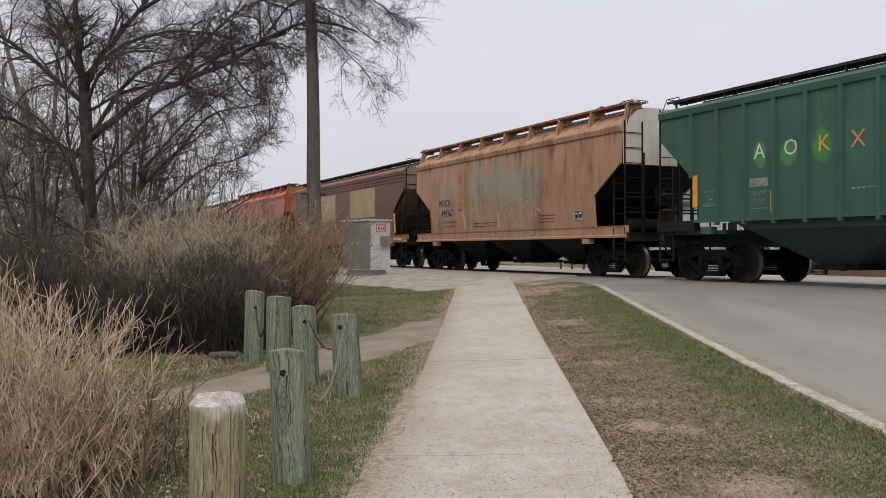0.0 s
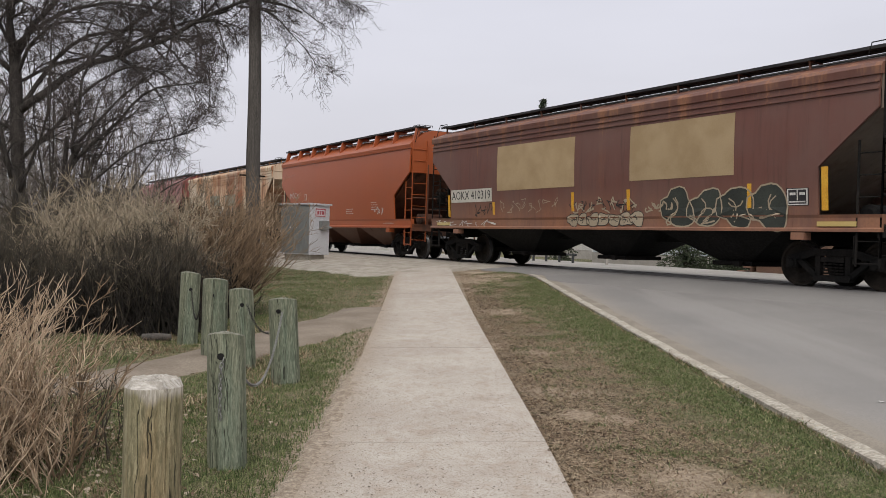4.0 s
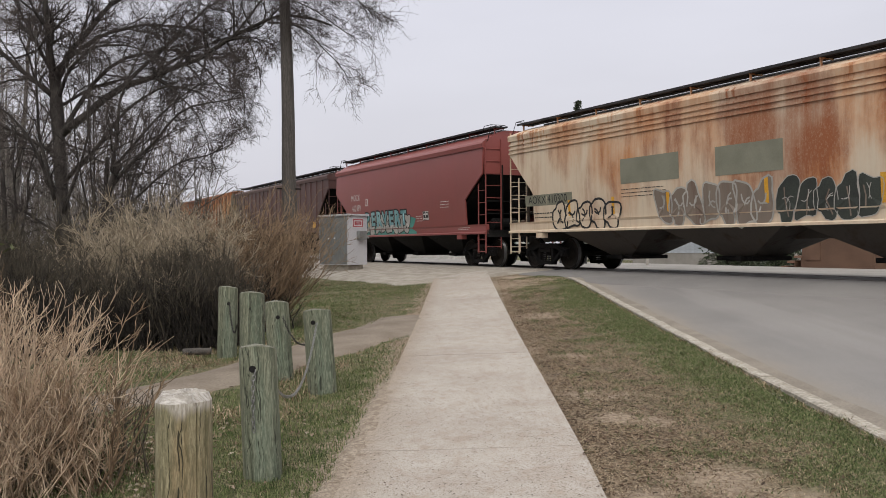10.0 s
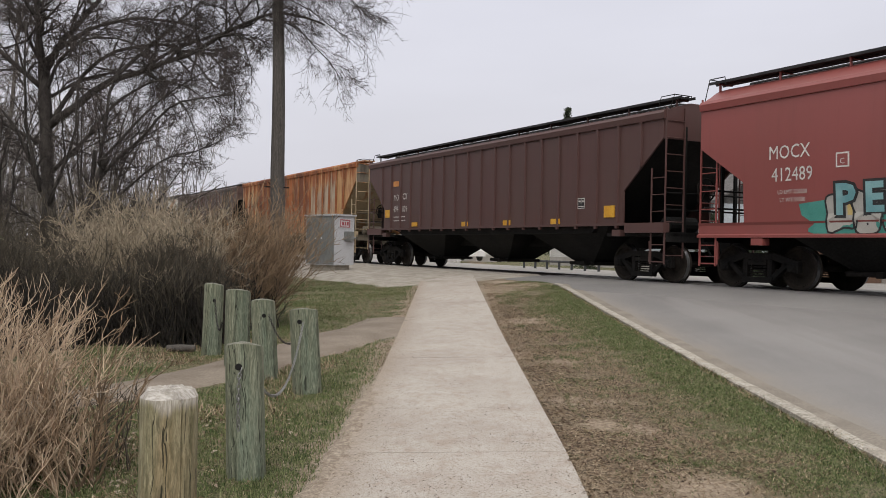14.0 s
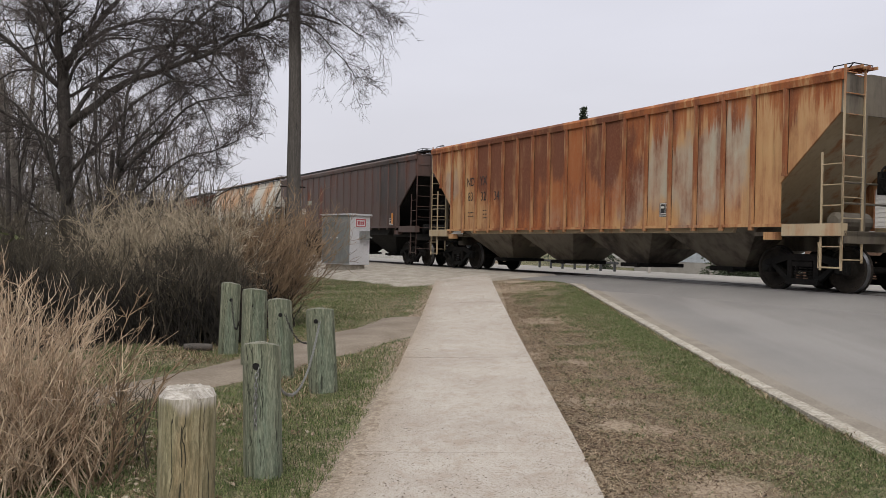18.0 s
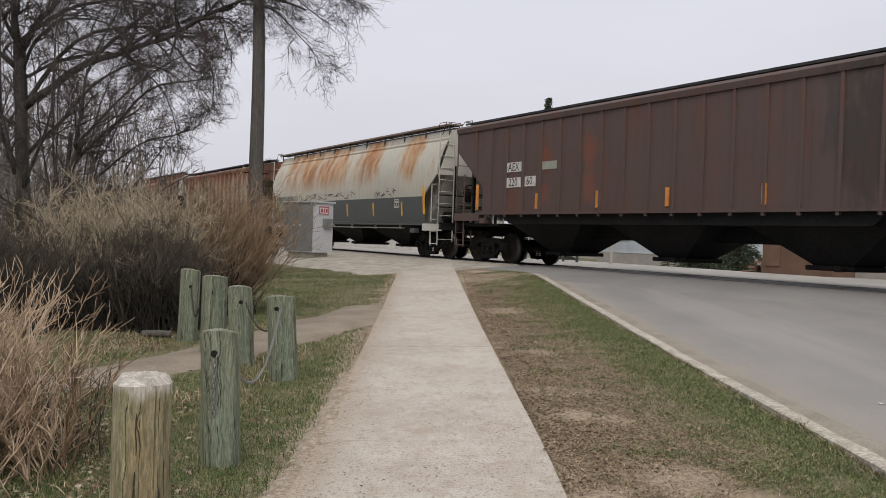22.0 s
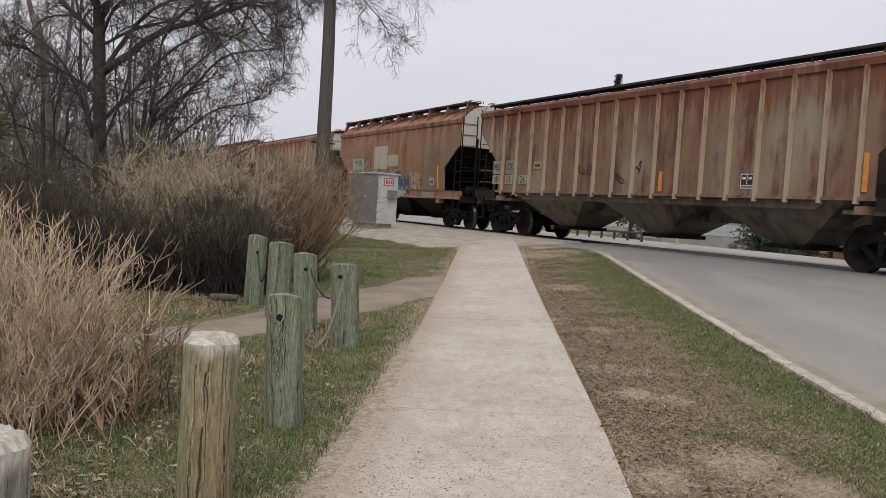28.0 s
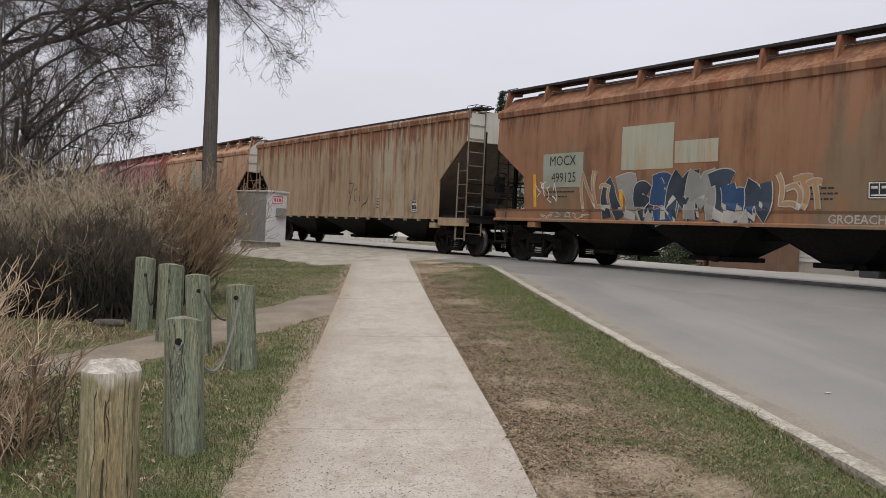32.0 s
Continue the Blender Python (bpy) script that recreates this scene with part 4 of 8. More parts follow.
    # frame, platforms, couplers
    sh = Shape()
    sh.box(-0.12, -0.25, 0.82, L + 0.12, 0.25, 1.18)
    for x0, x1 in ((0.0, xin + 0.75), (L - xin - 0.75, L)):
        sh.box(x0, -1.38, 1.12, x1, 1.38, 1.20)
    for x in (0.0, L - 0.12):
        sh.box(x, -1.45, 0.98, x + 0.12, 1.45, 1.22)
    part("underframe", sh, under, car)
    for x, k in ((-0.12, -1), (L + 0.12, 1)):
        sh = Shape()
        xs = sorted((x, x + k * 0.50))
        sh.box(xs[0], -0.09, 0.79, xs[1], 0.09, 0.97, 0.02)
        xs = sorted((x + k * 0.38, x + k * 0.62))
        sh.box(xs[0], -0.17, 0.74, xs[1], 0.14, 1.02, 0.04)
        sh.tube([(x, 0.35, 0.95), (x + k * 0.25, 0.32, 0.62), (x + k * 0.55, 0.1, 0.55)], 0.03, 5)
        part("coupler", sh, DARK_STEEL, car)
    for i in range(bays):
        w = (L - 4.2) / bays
        x0, x1, xm = 2.1 + i * w, 2.1 + (i + 1) * w - 0.08, 2.1 + (i + 0.5) * w
        sh = Shape()
        top, low = sill + (0.04 if kind != "smooth" else 0.1), 0.42
        yt = 1.42 if kind != "smooth" else 1.30
        sh.add([(x0, -yt, top), (x1, -yt, top), (x1, yt, top), (x0, yt, top), (xm - 0.42, -0.50, low), (xm + 0.42, -0.50, low), (xm + 0.42, 0.50, low), (xm - 0.42, 0.50, low)],
               [(0, 1, 2, 3), (0, 4, 5, 1), (1, 5, 6, 2), (2, 6, 7, 3), (3, 7, 4, 0), (4, 7, 6, 5)])
        bay = part("hopper_bay", sh, under, car)
        sh = Shape()
        sh.box(xm - 0.55, -0.62, 0.33, xm + 0.55, 0.62, 0.43, 0.02)
        sh.tube([(xm - 0.35, -0.75, 0.38), (xm - 0.35, 0.85, 0.38)], 0.035, 6)
        sh.box(xm - 0.42, 0.78, 0.32, xm - 0.28, 0.86, 0.44)
        part("outlet_gate", sh, DARK_STEEL, bay)
    # ladders, grab irons, brake wheel, air reservoir
    y = side_y(1.5, kind)
    ladder(car, 0.03, 0.50, 0.45, 2.75, y - 0.02, y - 0.02, ladder_mat)
    ladder(car, L - 0.50, L - 0.03, 0.45, 2.75, y - 0.02, y - 0.02, ladder_mat)
    ladder(car, 0.03, 0.03, 0.60, eave + 0.12, y - 0.02, y - 0.60, ladder_mat)
    ladder(car, L - 0.03, L - 0.03, 0.60, eave + 0.12, y - 0.02, y - 0.60, ladder_mat)
    ladder(car, 0.03, 0.50, 0.45, 2.75, 0.02 - y, 0.02 - y, ladder_mat)
    ladder(car, L - 0.50, L - 0.03, 0.45, 2.75, 0.02 - y, 0.02 - y, ladder_mat)
    for x in (0.06, L - 0.06):
        for yy in (-0.85, 0.85):
            sh = Shape()
            sh.box(x - 0.03, yy - 0.04, 1.2, x + 0.03, yy + 0.04, ztop + 0.3)
            part("end_post", sh, under, car)
        for z in (1.75, 2.15):
            sh = Shape()
            sh.tube([(x, -1.42, z), (x, 1.42, z)], 0.022, 6)
            part("grab_rail", sh, under, car)
    sh = Shape()
    sh.tube([(-0.10, 0.30 + 0.28 * math.cos(i * math.pi / 9), 2.25 + 0.28 * math.sin(i * math.pi / 9)) for i in range(19)], 0.02, 6)
    for i in range(3):
        w = i * math.pi / 3
        sh.tube([(-0.10, 0.30 - 0.28 * math.cos(w), 2.25 - 0.28 * math.sin(w)), (-0.10, 0.30 + 0.28 * math.cos(w), 2.25 + 0.28 * math.sin(w))], 0.013, 5)
    sh.box(-0.08, 0.16, 1.95, 0.06, 0.44, 2.40)
    part("brake_wheel", sh, DARK_STEEL, car)
    sh = Shape()
    sh.disc([(-0.5, 0.12), (-0.45, 0.2), (0.45, 0.2), (0.5, 0.12)], (0.72, 0.35, 1.42), 14, "y")
    part("air_reservoir", sh, under, car)
    # step stirrups at the corners
    for x in (0.05, L - 0.55):
        for yy in (y - 0.02, 0.02 - y):
            sh = Shape()
            sh.tube([(x, yy, 1.0), (x, yy, 0.50), (x + 0.5, yy, 0.50), (x + 0.5, yy, 1.0)], 0.018, 5)
            part("stirrup", sh, ladder_mat, car)
    for x in (1.55, L - 1.85):
        sh = Shape()
        sh.box(x, y - 0.15, sill - 0.16 if kind == "smooth" else sill - 0.30, x + 0.30, y + 0.06, sill - 0.02 if kind == "smooth" else sill - 0.14)
        part("jacking_pad", sh, trim, car)
    if kind == "ribbed":
        made = {}
        for i in range(-24, 25):
            x = (rib_at or L / 2) + i * rib_gap
            edge = min(x, L - x)
            if edge < 0.55:
                continue
            foot = sill - 0.06 if edge > xin else zlow + (ztop - zlow) * (xin - edge) / (xin - 0.10) + 0.06
            key = round(foot, 3)
            if key not in made:
                rib = Shape()
                rib.prism([(-0.045, 1.49), (0.045, 1.49), (0.035, rib_out), (-0.035, rib_out)], foot, eave - 0.14, "z")
                rib.box(-0.04, 1.49, foot - 0.045, 0.04, rib_out + 0.01, foot + 0.02)
                made[key] = rib.mesh("rib", ribs or trim)
            for k in (1, -1):
                ob = part("rib", made[key], None, car)
                # Dark lines beside the ribs: rust, with the ribs' shadow lines painted in.
                if lines_at:
                    for off, w in ((0.058, 0.028), (-0.054, 0.016)):
                        crack = Shape()
                        ribbon(crack, [(x + off, foot + (eave - 0.16 - foot) * q / 4) for q in range(5)], w, kind, 0.003)
                        part("rust_line", crack, lines_at, car, fix=False)
                ob.matrix_basis = pose(x, 0, 0, 0, 0, 0 if k == 1 else 180)
    elif kind == "smooth":
        n = max(3, round(L / 2.1))
        for i in range(1, n):
            x, seam = L * i / n, Shape()
            ribbon(seam, [(x, sill + 0.34 + (eave - sill - 0.5) * q / 8) for q in range(9)], 0.02, kind, 0.0045)
            part("weld_seam", seam, paint, car, fix=False)
    bogie_for(car, 1.28)
    bogie_for(car, L - 1.28)
    return car


def strip(car, x, z0, z1, kind, mat=None, w=0.10):
    sh = Shape()
    decal(sh, x - w / 2, x + w / 2, z0, z1, kind, 0.012 if kind != "ribbed" else 0.03, 2)
    part("reflector", sh, mat or YELLOW, car)


def field(name, car, kind, x0, x1, z0, z1, mat, out=0.006):
    sh = Shape()
    decal(sh, x0, x1, z0, z1, kind, out)
    part(name, sh, mat, car)


CARS = []

# paints of the wagons
P_GREEN = car_paint("green_paint", (0.009, 0.058, 0.041), amount=0.12, seed=1, streak=0.15, dust=0.12, lines_of=0.6, pale=(0.045, 0.215, 0.06), pale_at=((15.13, 2.80, 0.26), (14.35, 2.78, 0.24), (13.5, 2.82, 0.28)))
P_TAN = car_paint("faded_orange_paint", (0.35, 0.195, 0.11), (0.27, 0.105, 0.04), 0.48, (0.40, 0.265, 0.165), 2, 0.45, 0.8, 9, 0.22, soft=0.10, drip=0.30, deep=(0.15, 0.062, 0.03), pale=(0.29, 0.31, 0.235), pale_at=((7.9, 2.85, 0.75), (6.6, 2.9, 0.7), (5.4, 2.8, 0.7), (10.4, 2.6, 0.7), (4.4, 2.7, 0.5)))
P_MAROON = car_paint("maroon_paint", (0.108, 0.034, 0.025), (0.25, 0.112, 0.06), 0.80, (0.135, 0.05, 0.036), 3, 0.50, 0.4, 1.75, soft=0.12, drip=0.22)
P_ORANGE = car_paint("fresh_orange_brown_paint", (0.295, 0.066, 0.017), amount=0.03, fade=(0.33, 0.077, 0.021), seed=4, streak=0.03, dust=0.05, rough=0.42, lines_of=0.15)
P_CREAM = car_paint("rusted_cream_paint", (0.60, 0.50, 0.375), (0.43, 0.185, 0.068), 0.30, (0.585, 0.515, 0.40), 5, 0.36, 0.6, 9, 0.12, spots=((7.2, 2.8, 1.0), (6.0, 3.3, 1.3), (5.2, 2.2, 0.7), (11.9, 3.1, 0.7), (10.6, 3.4, 0.7), (11.0, 2.3, 0.6), (2.9, 2.8, 0.7), (1.2, 2.9, 0.7), (13.6, 3.8, 0.9), (9.0, 3.9, 1.2), (4.0, 3.7, 1.0)), soft=0.17, drip=0.28, deep=(0.25, 0.078, 0.028), deep_at=((6.0, 3.2, 1.2), (7.2, 3.8, 0.8)), lines_of=0.6)
P_RED = car_paint("dull_red_paint", (0.20, 0.046, 0.041), amount=0.05, fade=(0.235, 0.062, 0.056), seed=6, streak=0.05, dust=0.10, rough=0.45, lines_of=0.2)
P_BROWN = car_paint("dark_brown_paint", (0.062, 0.028, 0.025), (0.115, 0.040, 0.022), 0.12, (0.082, 0.037, 0.034), 7, 0.12, dust=0.08, lines_of=0.5)
P_RUST = car_paint("rusted_ochre_paint", (0.46, 0.27, 0.115), (0.30, 0.090, 0.024), 0.62, (0.54, 0.38, 0.20), 8, 0.55, 0.8, 9, 0.08, spots=((11.0, 3.0, 2.2), (8.0, 3.4, 1.8), (13.6, 3.6, 1.0)), soft=0.08, drip=0.66, deep=(0.135, 0.036, 0.014), deep_at=((11.6, 3.4, 1.4), (7.2, 3.6, 0.9), (9.6, 3.7, 0.8), (13.4, 3.5, 0.8)), pale=(0.47, 0.43, 0.33), pale_at=((5.2, 2.6, 0.7), (4.0, 2.4, 0.9), (3.0, 2.6, 0.8), (6.2, 2.1, 0.7), (7.2, 2.4, 0.5), (8.2, 2.0, 0.6), (9.6, 1.8, 0.5), (2.9, 3.7, 0.7), (5.0, 3.6, 0.5), (15.8, 3.0, 0.6)))
P_BLACKBROWN = car_paint("blackened_brown_paint", (0.060, 0.037, 0.032), (0.13, 0.042, 0.024), 0.22, (0.078, 0.046, 0.040), 9, 0.40, pale=(0.034, 0.026, 0.023), pale_at=((2.5, 3.0, 1.6),), dust=0.10, spots=((10.7, 3.1, 0.35), (10.7, 2.2, 0.35), (12.6, 3.0, 0.28), (12.6, 2.0, 0.28)), soft=0.08)
P_GREY = car_paint("rusted_pale_grey_paint", (0.39, 0.375, 0.325), (0.36, 0.185, 0.075), 0.24, (0.45, 0.43, 0.36), 10, 0.36, 2.75, 9, 0.1, spots=((13.2, 3.25, 2.2), (9.6, 3.25, 2.0), (6.0, 3.2, 1.3), (2.4, 3.6, 0.9)), soft=0.09, deep=(0.27, 0.115, 0.042), deep_at=((6.0, 3.2, 0.6), (11.6, 3.1, 0.5)))
P_REDRUST = car_paint("red_rust_over_cream_paint", (0.165, 0.105, 0.065), (0.135, 0.042, 0.021), 0.60, (0.20, 0.135, 0.085), 11, 0.6, 0.8, 9, 0.12, soft=0.06, drip=0.80, deep=(0.058, 0.020, 0.013), pale=(0.27, 0.235, 0.17), pale_at=((15.9, 2.4, 1.3), (13.4, 1.9, 0.9), (4.8, 2.0, 1.3), (3.0, 2.4, 1.0), (8.6, 1.8, 0.8)))
P_TAN2 = car_paint("brown_orange_paint", (0.225, 0.10, 0.046), (0.175, 0.060, 0.025), 0.45, (0.245, 0.135, 0.07), 12, 0.5, 0.8, 9, 0.14, soft=0.10, drip=0.45, deep=(0.10, 0.042, 0.022), pale=(0.19, 0.135, 0.075), pale_at=((2.5, 2.0, 1.2), (10.6, 2.0, 1.0), (0.8, 2.6, 1.0)))
P_BEIGE = car_paint("rusty_beige_paint", (0.40, 0.31, 0.19), (0.30, 0.115, 0.04), 0.38, (0.46, 0.38, 0.26), 13, 0.50, 0.8, 9, 0.15, drip=0.45)
P_BUFF = car_paint("rust_streaked_buff_paint", (0.28, 0.205, 0.125), (0.19, 0.070, 0.030), 0.45, (0.34, 0.275, 0.185), 19, 0.6, 0.8, 9, 0.15, soft=0.06, drip=0.55, deep=(0.10, 0.034, 0.018), pale=(0.40, 0.35, 0.255), pale_at=((4.0, 2.4, 2.0),))
P_END = car_paint("pale_grey_end_paint", (0.42, 0.41, 0.37), (0.25, 0.12, 0.06), 0.2, (0.5, 0.49, 0.45), 14, 0.4)
P_RUSTSHADE = plain("rust_shade_brown", (0.055, 0.020, 0.010), (0.12, 0.042, 0.016), 4.0, 0.9, 30, 0.4)
P_RIBRUST = car_paint("rust_brown_rib_paint", (0.40, 0.20, 0.075), (0.20, 0.058, 0.018), 0.6, (0.46, 0.29, 0.14), 17, 0.5, 1.0, drip=0.4)
P_RIBCREAM = car_paint("cream_rib_paint", (0.33, 0.27, 0.185), (0.19, 0.07, 0.03), 0.45, (0.38, 0.32, 0.23), 18, 0.4, 2.4, drip=0.45)
P_GREYBAND = car_paint("slate_grey_paint", (0.052, 0.060, 0.060), amount=0.08, fade=(0.066, 0.075, 0.074), seed=15, streak=0.1, dust=0.06)
P_BAYBROWN = car_paint("grimy_brown_paint", (0.125, 0.105, 0.075), (0.03, 0.022, 0.018), 0.5, (0.16, 0.135, 0.098), 16, 0.5, soft=0.05)
P_GRIME = car_paint("grey_brown_grimed_paint", (0.15, 0.115, 0.09), (0.10, 0.045, 0.028), 0.4, (0.23, 0.19, 0.15), 22, 0.5, soft=0.06)
PATCH_YELLOW = plain("buff_patch_paint", (0.34, 0.24, 0.125), (0.42, 0.31, 0.175), 1.5, 0.6, fleck=0.15)
PATCH_GREY = plain("grey_green_patch_paint", (0.25, 0.27, 0.22), (0.30, 0.32, 0.27), 1.5, 0.6, fleck=0.15)
PATCH_CREAM = plain("weathered_cream_patch_paint", (0.30, 0.26, 0.185), (0.40, 0.35, 0.255), 2.5, 0.7, fleck=0.4)
PATCH_OLIVE = plain("olive_grey_patch_paint", (0.185, 0.185, 0.135), (0.24, 0.24, 0.18), 1.5, 0.6, fleck=0.15)
PATCH_BLUE = car_paint("pale_blue_green_patch_paint", (0.29, 0.31, 0.24), (0.34, 0.19, 0.105), 0.42, (0.37, 0.36, 0.28), 20, 0.55, 0.5, 9, 0.15, soft=0.05)
PATCH_WHITE = plain("white_patch_paint", (0.48, 0.46, 0.40), (0.58, 0.56, 0.50), 1.5, 0.6, fleck=0.15)
SPRAY_TEAL = plain("teal_spray", (0.04, 0.22, 0.18), (0.08, 0.32, 0.27), 1.5, 0.5, fleck=0.2)
SPRAY_BLUE = plain("pale_blue_spray", (0.10, 0.27, 0.29), (0.26, 0.44, 0.46), 1.2, 0.5, fleck=0.2)
SPRAY_ROYAL = plain("dark_blue_spray", (0.015, 0.045, 0.12), (0.03, 0.08, 0.18), 1.2, 0.5, fleck=0.2)
SPRAY_GREY = plain("dull_grey_spray", (0.20, 0.20, 0.185), (0.28, 0.275, 0.255), 1.2, 0.6, fleck=0.2)
SPRAY_TAN = plain("tan_spray", (0.33, 0.19, 0.09), (0.42, 0.27, 0.14), 1.2, 0.6, fleck=0.2)
SPRAY_NAVY = plain("navy_spray", (0.018, 0.025, 0.04), (0.04, 0.06, 0.09), 1.2, 0.5, fleck=0.2)
SPRAY_YELLOW = plain("yellow_spray", (0.50, 0.37, 0.13), (0.58, 0.46, 0.20), 1.2, 0.5, fleck=0.2)
SPRAY_SILVER = plain("silver_spray", (0.32, 0.31, 0.28), (0.46, 0.44, 0.40), 1.2, 0.45, fleck=0.2)

# A: green, ribbed
c = hopper_car(-1.30, 18.4, "ribbed", P_GREEN, "dark green ribbed covered hopper wagon with white stencilled letters", sill=1.42, bays=3, eave=4.12, board=4.46, posts=True, rib_at=14.71, rib_gap=0.83, under=car_paint("green_black_underside", (0.008, 0.024, 0.018), amount=0.02, seed=1, streak=0.05, dust=0.06), cut=(3.4, 2.25, 1.4), ladder_mat=BLACK_PAINT, ends=BLACK_PAINT)
for ch, x, m in (("A", 15.13, WHITE_INK), ("O", 14.29, WHITE_INK), ("K", 13.47, YELLOW), ("X", 12.69, ORANGE_INK)):
    lettering("reporting_mark", ch, x, 2.86, 0.34, m, c, "ribbed")
BROWN_INK = plain("brown_print", (0.06, 0.035, 0.02), (0.10, 0.06, 0.035), 6.0, 0.7, 50, 0.1)
DULL_INK = plain("worn_pale_stencil", (0.16, 0.19, 0.165), (0.30, 0.32, 0.29), 9.0, 0.8, 60, 0.1)
lettering("load_limit", "LD LMT", 15.15, 1.98, 0.10, DULL_INK, c, "ribbed")
lettering("light_weight", "LT WT", 15.18, 1.80, 0.10, DULL_INK, c, "ribbed")
small_print("small_writing", 15.38, 1.64, 1, 0.4, c, "ribbed", DULL_INK, 0.08, 0.03, 2)
field("paint_patch", c, "ribbed", 14.9, 15.42, 2.12, 2.30, DULL_INK, 0.004)
small_print("small_writing", 12.85, 1.92, 1, 0.75, c, "ribbed", DULL_INK, 0.08, 0.05, 3)
small_print("small_writing", 16.75, 1.98, 3, 0.36, c, "ribbed", DULL_INK, 0.08, 0.025, 4)
field("notice_plate", c, "ribbed", 16.32, 16.84, 1.76, 1.79, DULL_INK, 0.004)
field("notice_plate", c, "ribbed", 16.32, 16.84, 2.08, 2.10, DULL_INK, 0.004)
strip(c, 17.1, 1.75, 2.5, "ribbed", w=0.13)
strip(c, 14.75, 1.55, 2.0, "ribbed", w=0.13)

# B: faded orange, smooth
c = hopper_car(18.44, 13.13, "smooth", P_TAN, "smooth-sided covered hopper wagon in faded streaked orange paint", P_END, ladder_mat=DARK_STEEL, board=4.68, walk_paint=P_TAN2)
lettering("reporting_mark", "MOCX", 10.53, 2.47, 0.26, BLACK_INK, c, "smooth", 0.9)
lettering("wagon_number", "499367", 10.37, 2.09, 0.27, BLACK_INK, c, "smooth", 0.85)
lettering("load_limit", "LD LMT 227700 103500 KG", 10.25, 1.77, 0.075, BLACK_INK, c, "smooth", 0.9)
lettering("light_weight", "LT WT 58300 26500 6-98", 10.25, 1.62, 0.075, BLACK_INK, c, "smooth", 0.9)
field("inspection_mark", c, "smooth", 9.22, 9.48, 2.16, 2.42, BLACK_INK, 0.006)
field("inspection_mark", c, "smooth", 9.24, 9.46, 2.18, 2.40, P_TAN, 0.0085)
lettering("inspection_letter", "C", 9.35, 2.26, 0.09, BLACK_INK, c, "smooth", out=0.012)
small_print("small_writing", 8.4, 1.66, 2, 1.8, c, "smooth", BLACK_INK, 0.11, 0.04, 5)
small_print("small_writing", 4.1, 1.78, 3, 0.9, c, "smooth", BLACK_INK, 0.10, 0.05, 6)
data_box(2.07, 1.74, c, "smooth")
scrawl("graffiti_scrawl", c, "smooth", 9.1, 4.0, 1.42, 2.35, SPRAY_SILVER, 3, 11, 0.02)
for x in (9.05, 6.6):
    strip(c, x, 1.50, 2.0, "smooth", SPRAY_YELLOW, 0.09)
scrawl("graffiti_scrawl", c, "smooth", 8.2, 3.6, 1.14, 1.34, SPRAY_SILVER, 4, 11, 0.018)

# C: maroon with buff patches
c = hopper_car(32.66, 16.15, "smooth", P_MAROON, "maroon covered hopper wagon with two buff paint patches and graffiti", ladder_mat=DARK_STEEL, rows_of_trim=2, cut=(3.3, 2.3, 1.3), board=4.50, posts=True, slope=P_GRIME, end_paint=P_GRIME)
field("paint_patch", c, "smooth", 8.55, 12.15, 2.20, 3.50, PATCH_YELLOW)
field("paint_patch", c, "smooth", 3.3, 6.45, 2.25, 3.55, PATCH_YELLOW)
field("number_panel", c, "smooth", 12.45, 14.8, 1.90, 2.30, PATCH_WHITE)
lettering("reporting_mark", "AOKX 410319", 13.62, 2.10, 0.27, BLACK_INK, c, "smooth", 0.98)
SPRAY_DARK = plain("black_green_spray", (0.020, 0.025, 0.020), (0.042, 0.050, 0.040), 1.4, 0.6, fleck=0.4)
scrawl("graffiti_scrawl", c, "smooth", 12.0, 9.2, 1.48, 1.95, P_RIBCREAM, 41, 8, 0.016)
graffiti(c, "smooth", 8.8, 6.0, 1.17, 1.50, 7, P_RIBCREAM, BLACK_INK, 11, weight=0.018)
scrawl("graffiti_scrawl", c, "smooth", 8.7, 6.2, 1.48, 1.92, P_RIBCREAM, 42, 8, 0.035)
scrawl("graffiti_scrawl", c, "smooth", 8.7, 6.3, 1.46, 1.88, BLACK_INK, 43, 7, 0.022)
scrawl("graffiti_scrawl", c, "smooth", 5.9, 5.0, 1.50, 1.75, P_RIBCREAM, 44, 4, 0.04)
graffiti(c, "smooth", 5.3, 2.0, 1.17, 2.02, 4, SPRAY_DARK, P_RIBCREAM, 13, weight=0.035)
scrawl("graffiti_scrawl", c, "smooth", 5.2, 2.1, 1.18, 1.60, P_RIBCREAM, 45, 6, 0.035)
for x in (8.62, 6.5, 2.9):
    strip(c, x, 1.55, 2.05, "smooth")
data_box(1.75, 1.75, c, "smooth", 0.5, 0.34)
strip(c, 1.15, 1.48, 2.30, "smooth", w=0.13)
scrawl("graffiti_scrawl", c, "smooth", 15.8, 12.2, 1.12, 1.36, WHITE_INK, 14, 8, 0.02)
scrawl("graffiti_scrawl", c, "smooth", 13.6, 12.4, 1.45, 1.85, BLACK_INK, 15, 4, 0.025)
strip(c, 14.95, 1.45, 2.15, "smooth")
strip(c, 12.35, 1.50, 1.88, "smooth")
for x in (15.4, 1.0):
    field("step_patch", c, "smooth", x - 0.5, x + 0.3, 1.18, 1.27, SPRAY_YELLOW, 0.03)

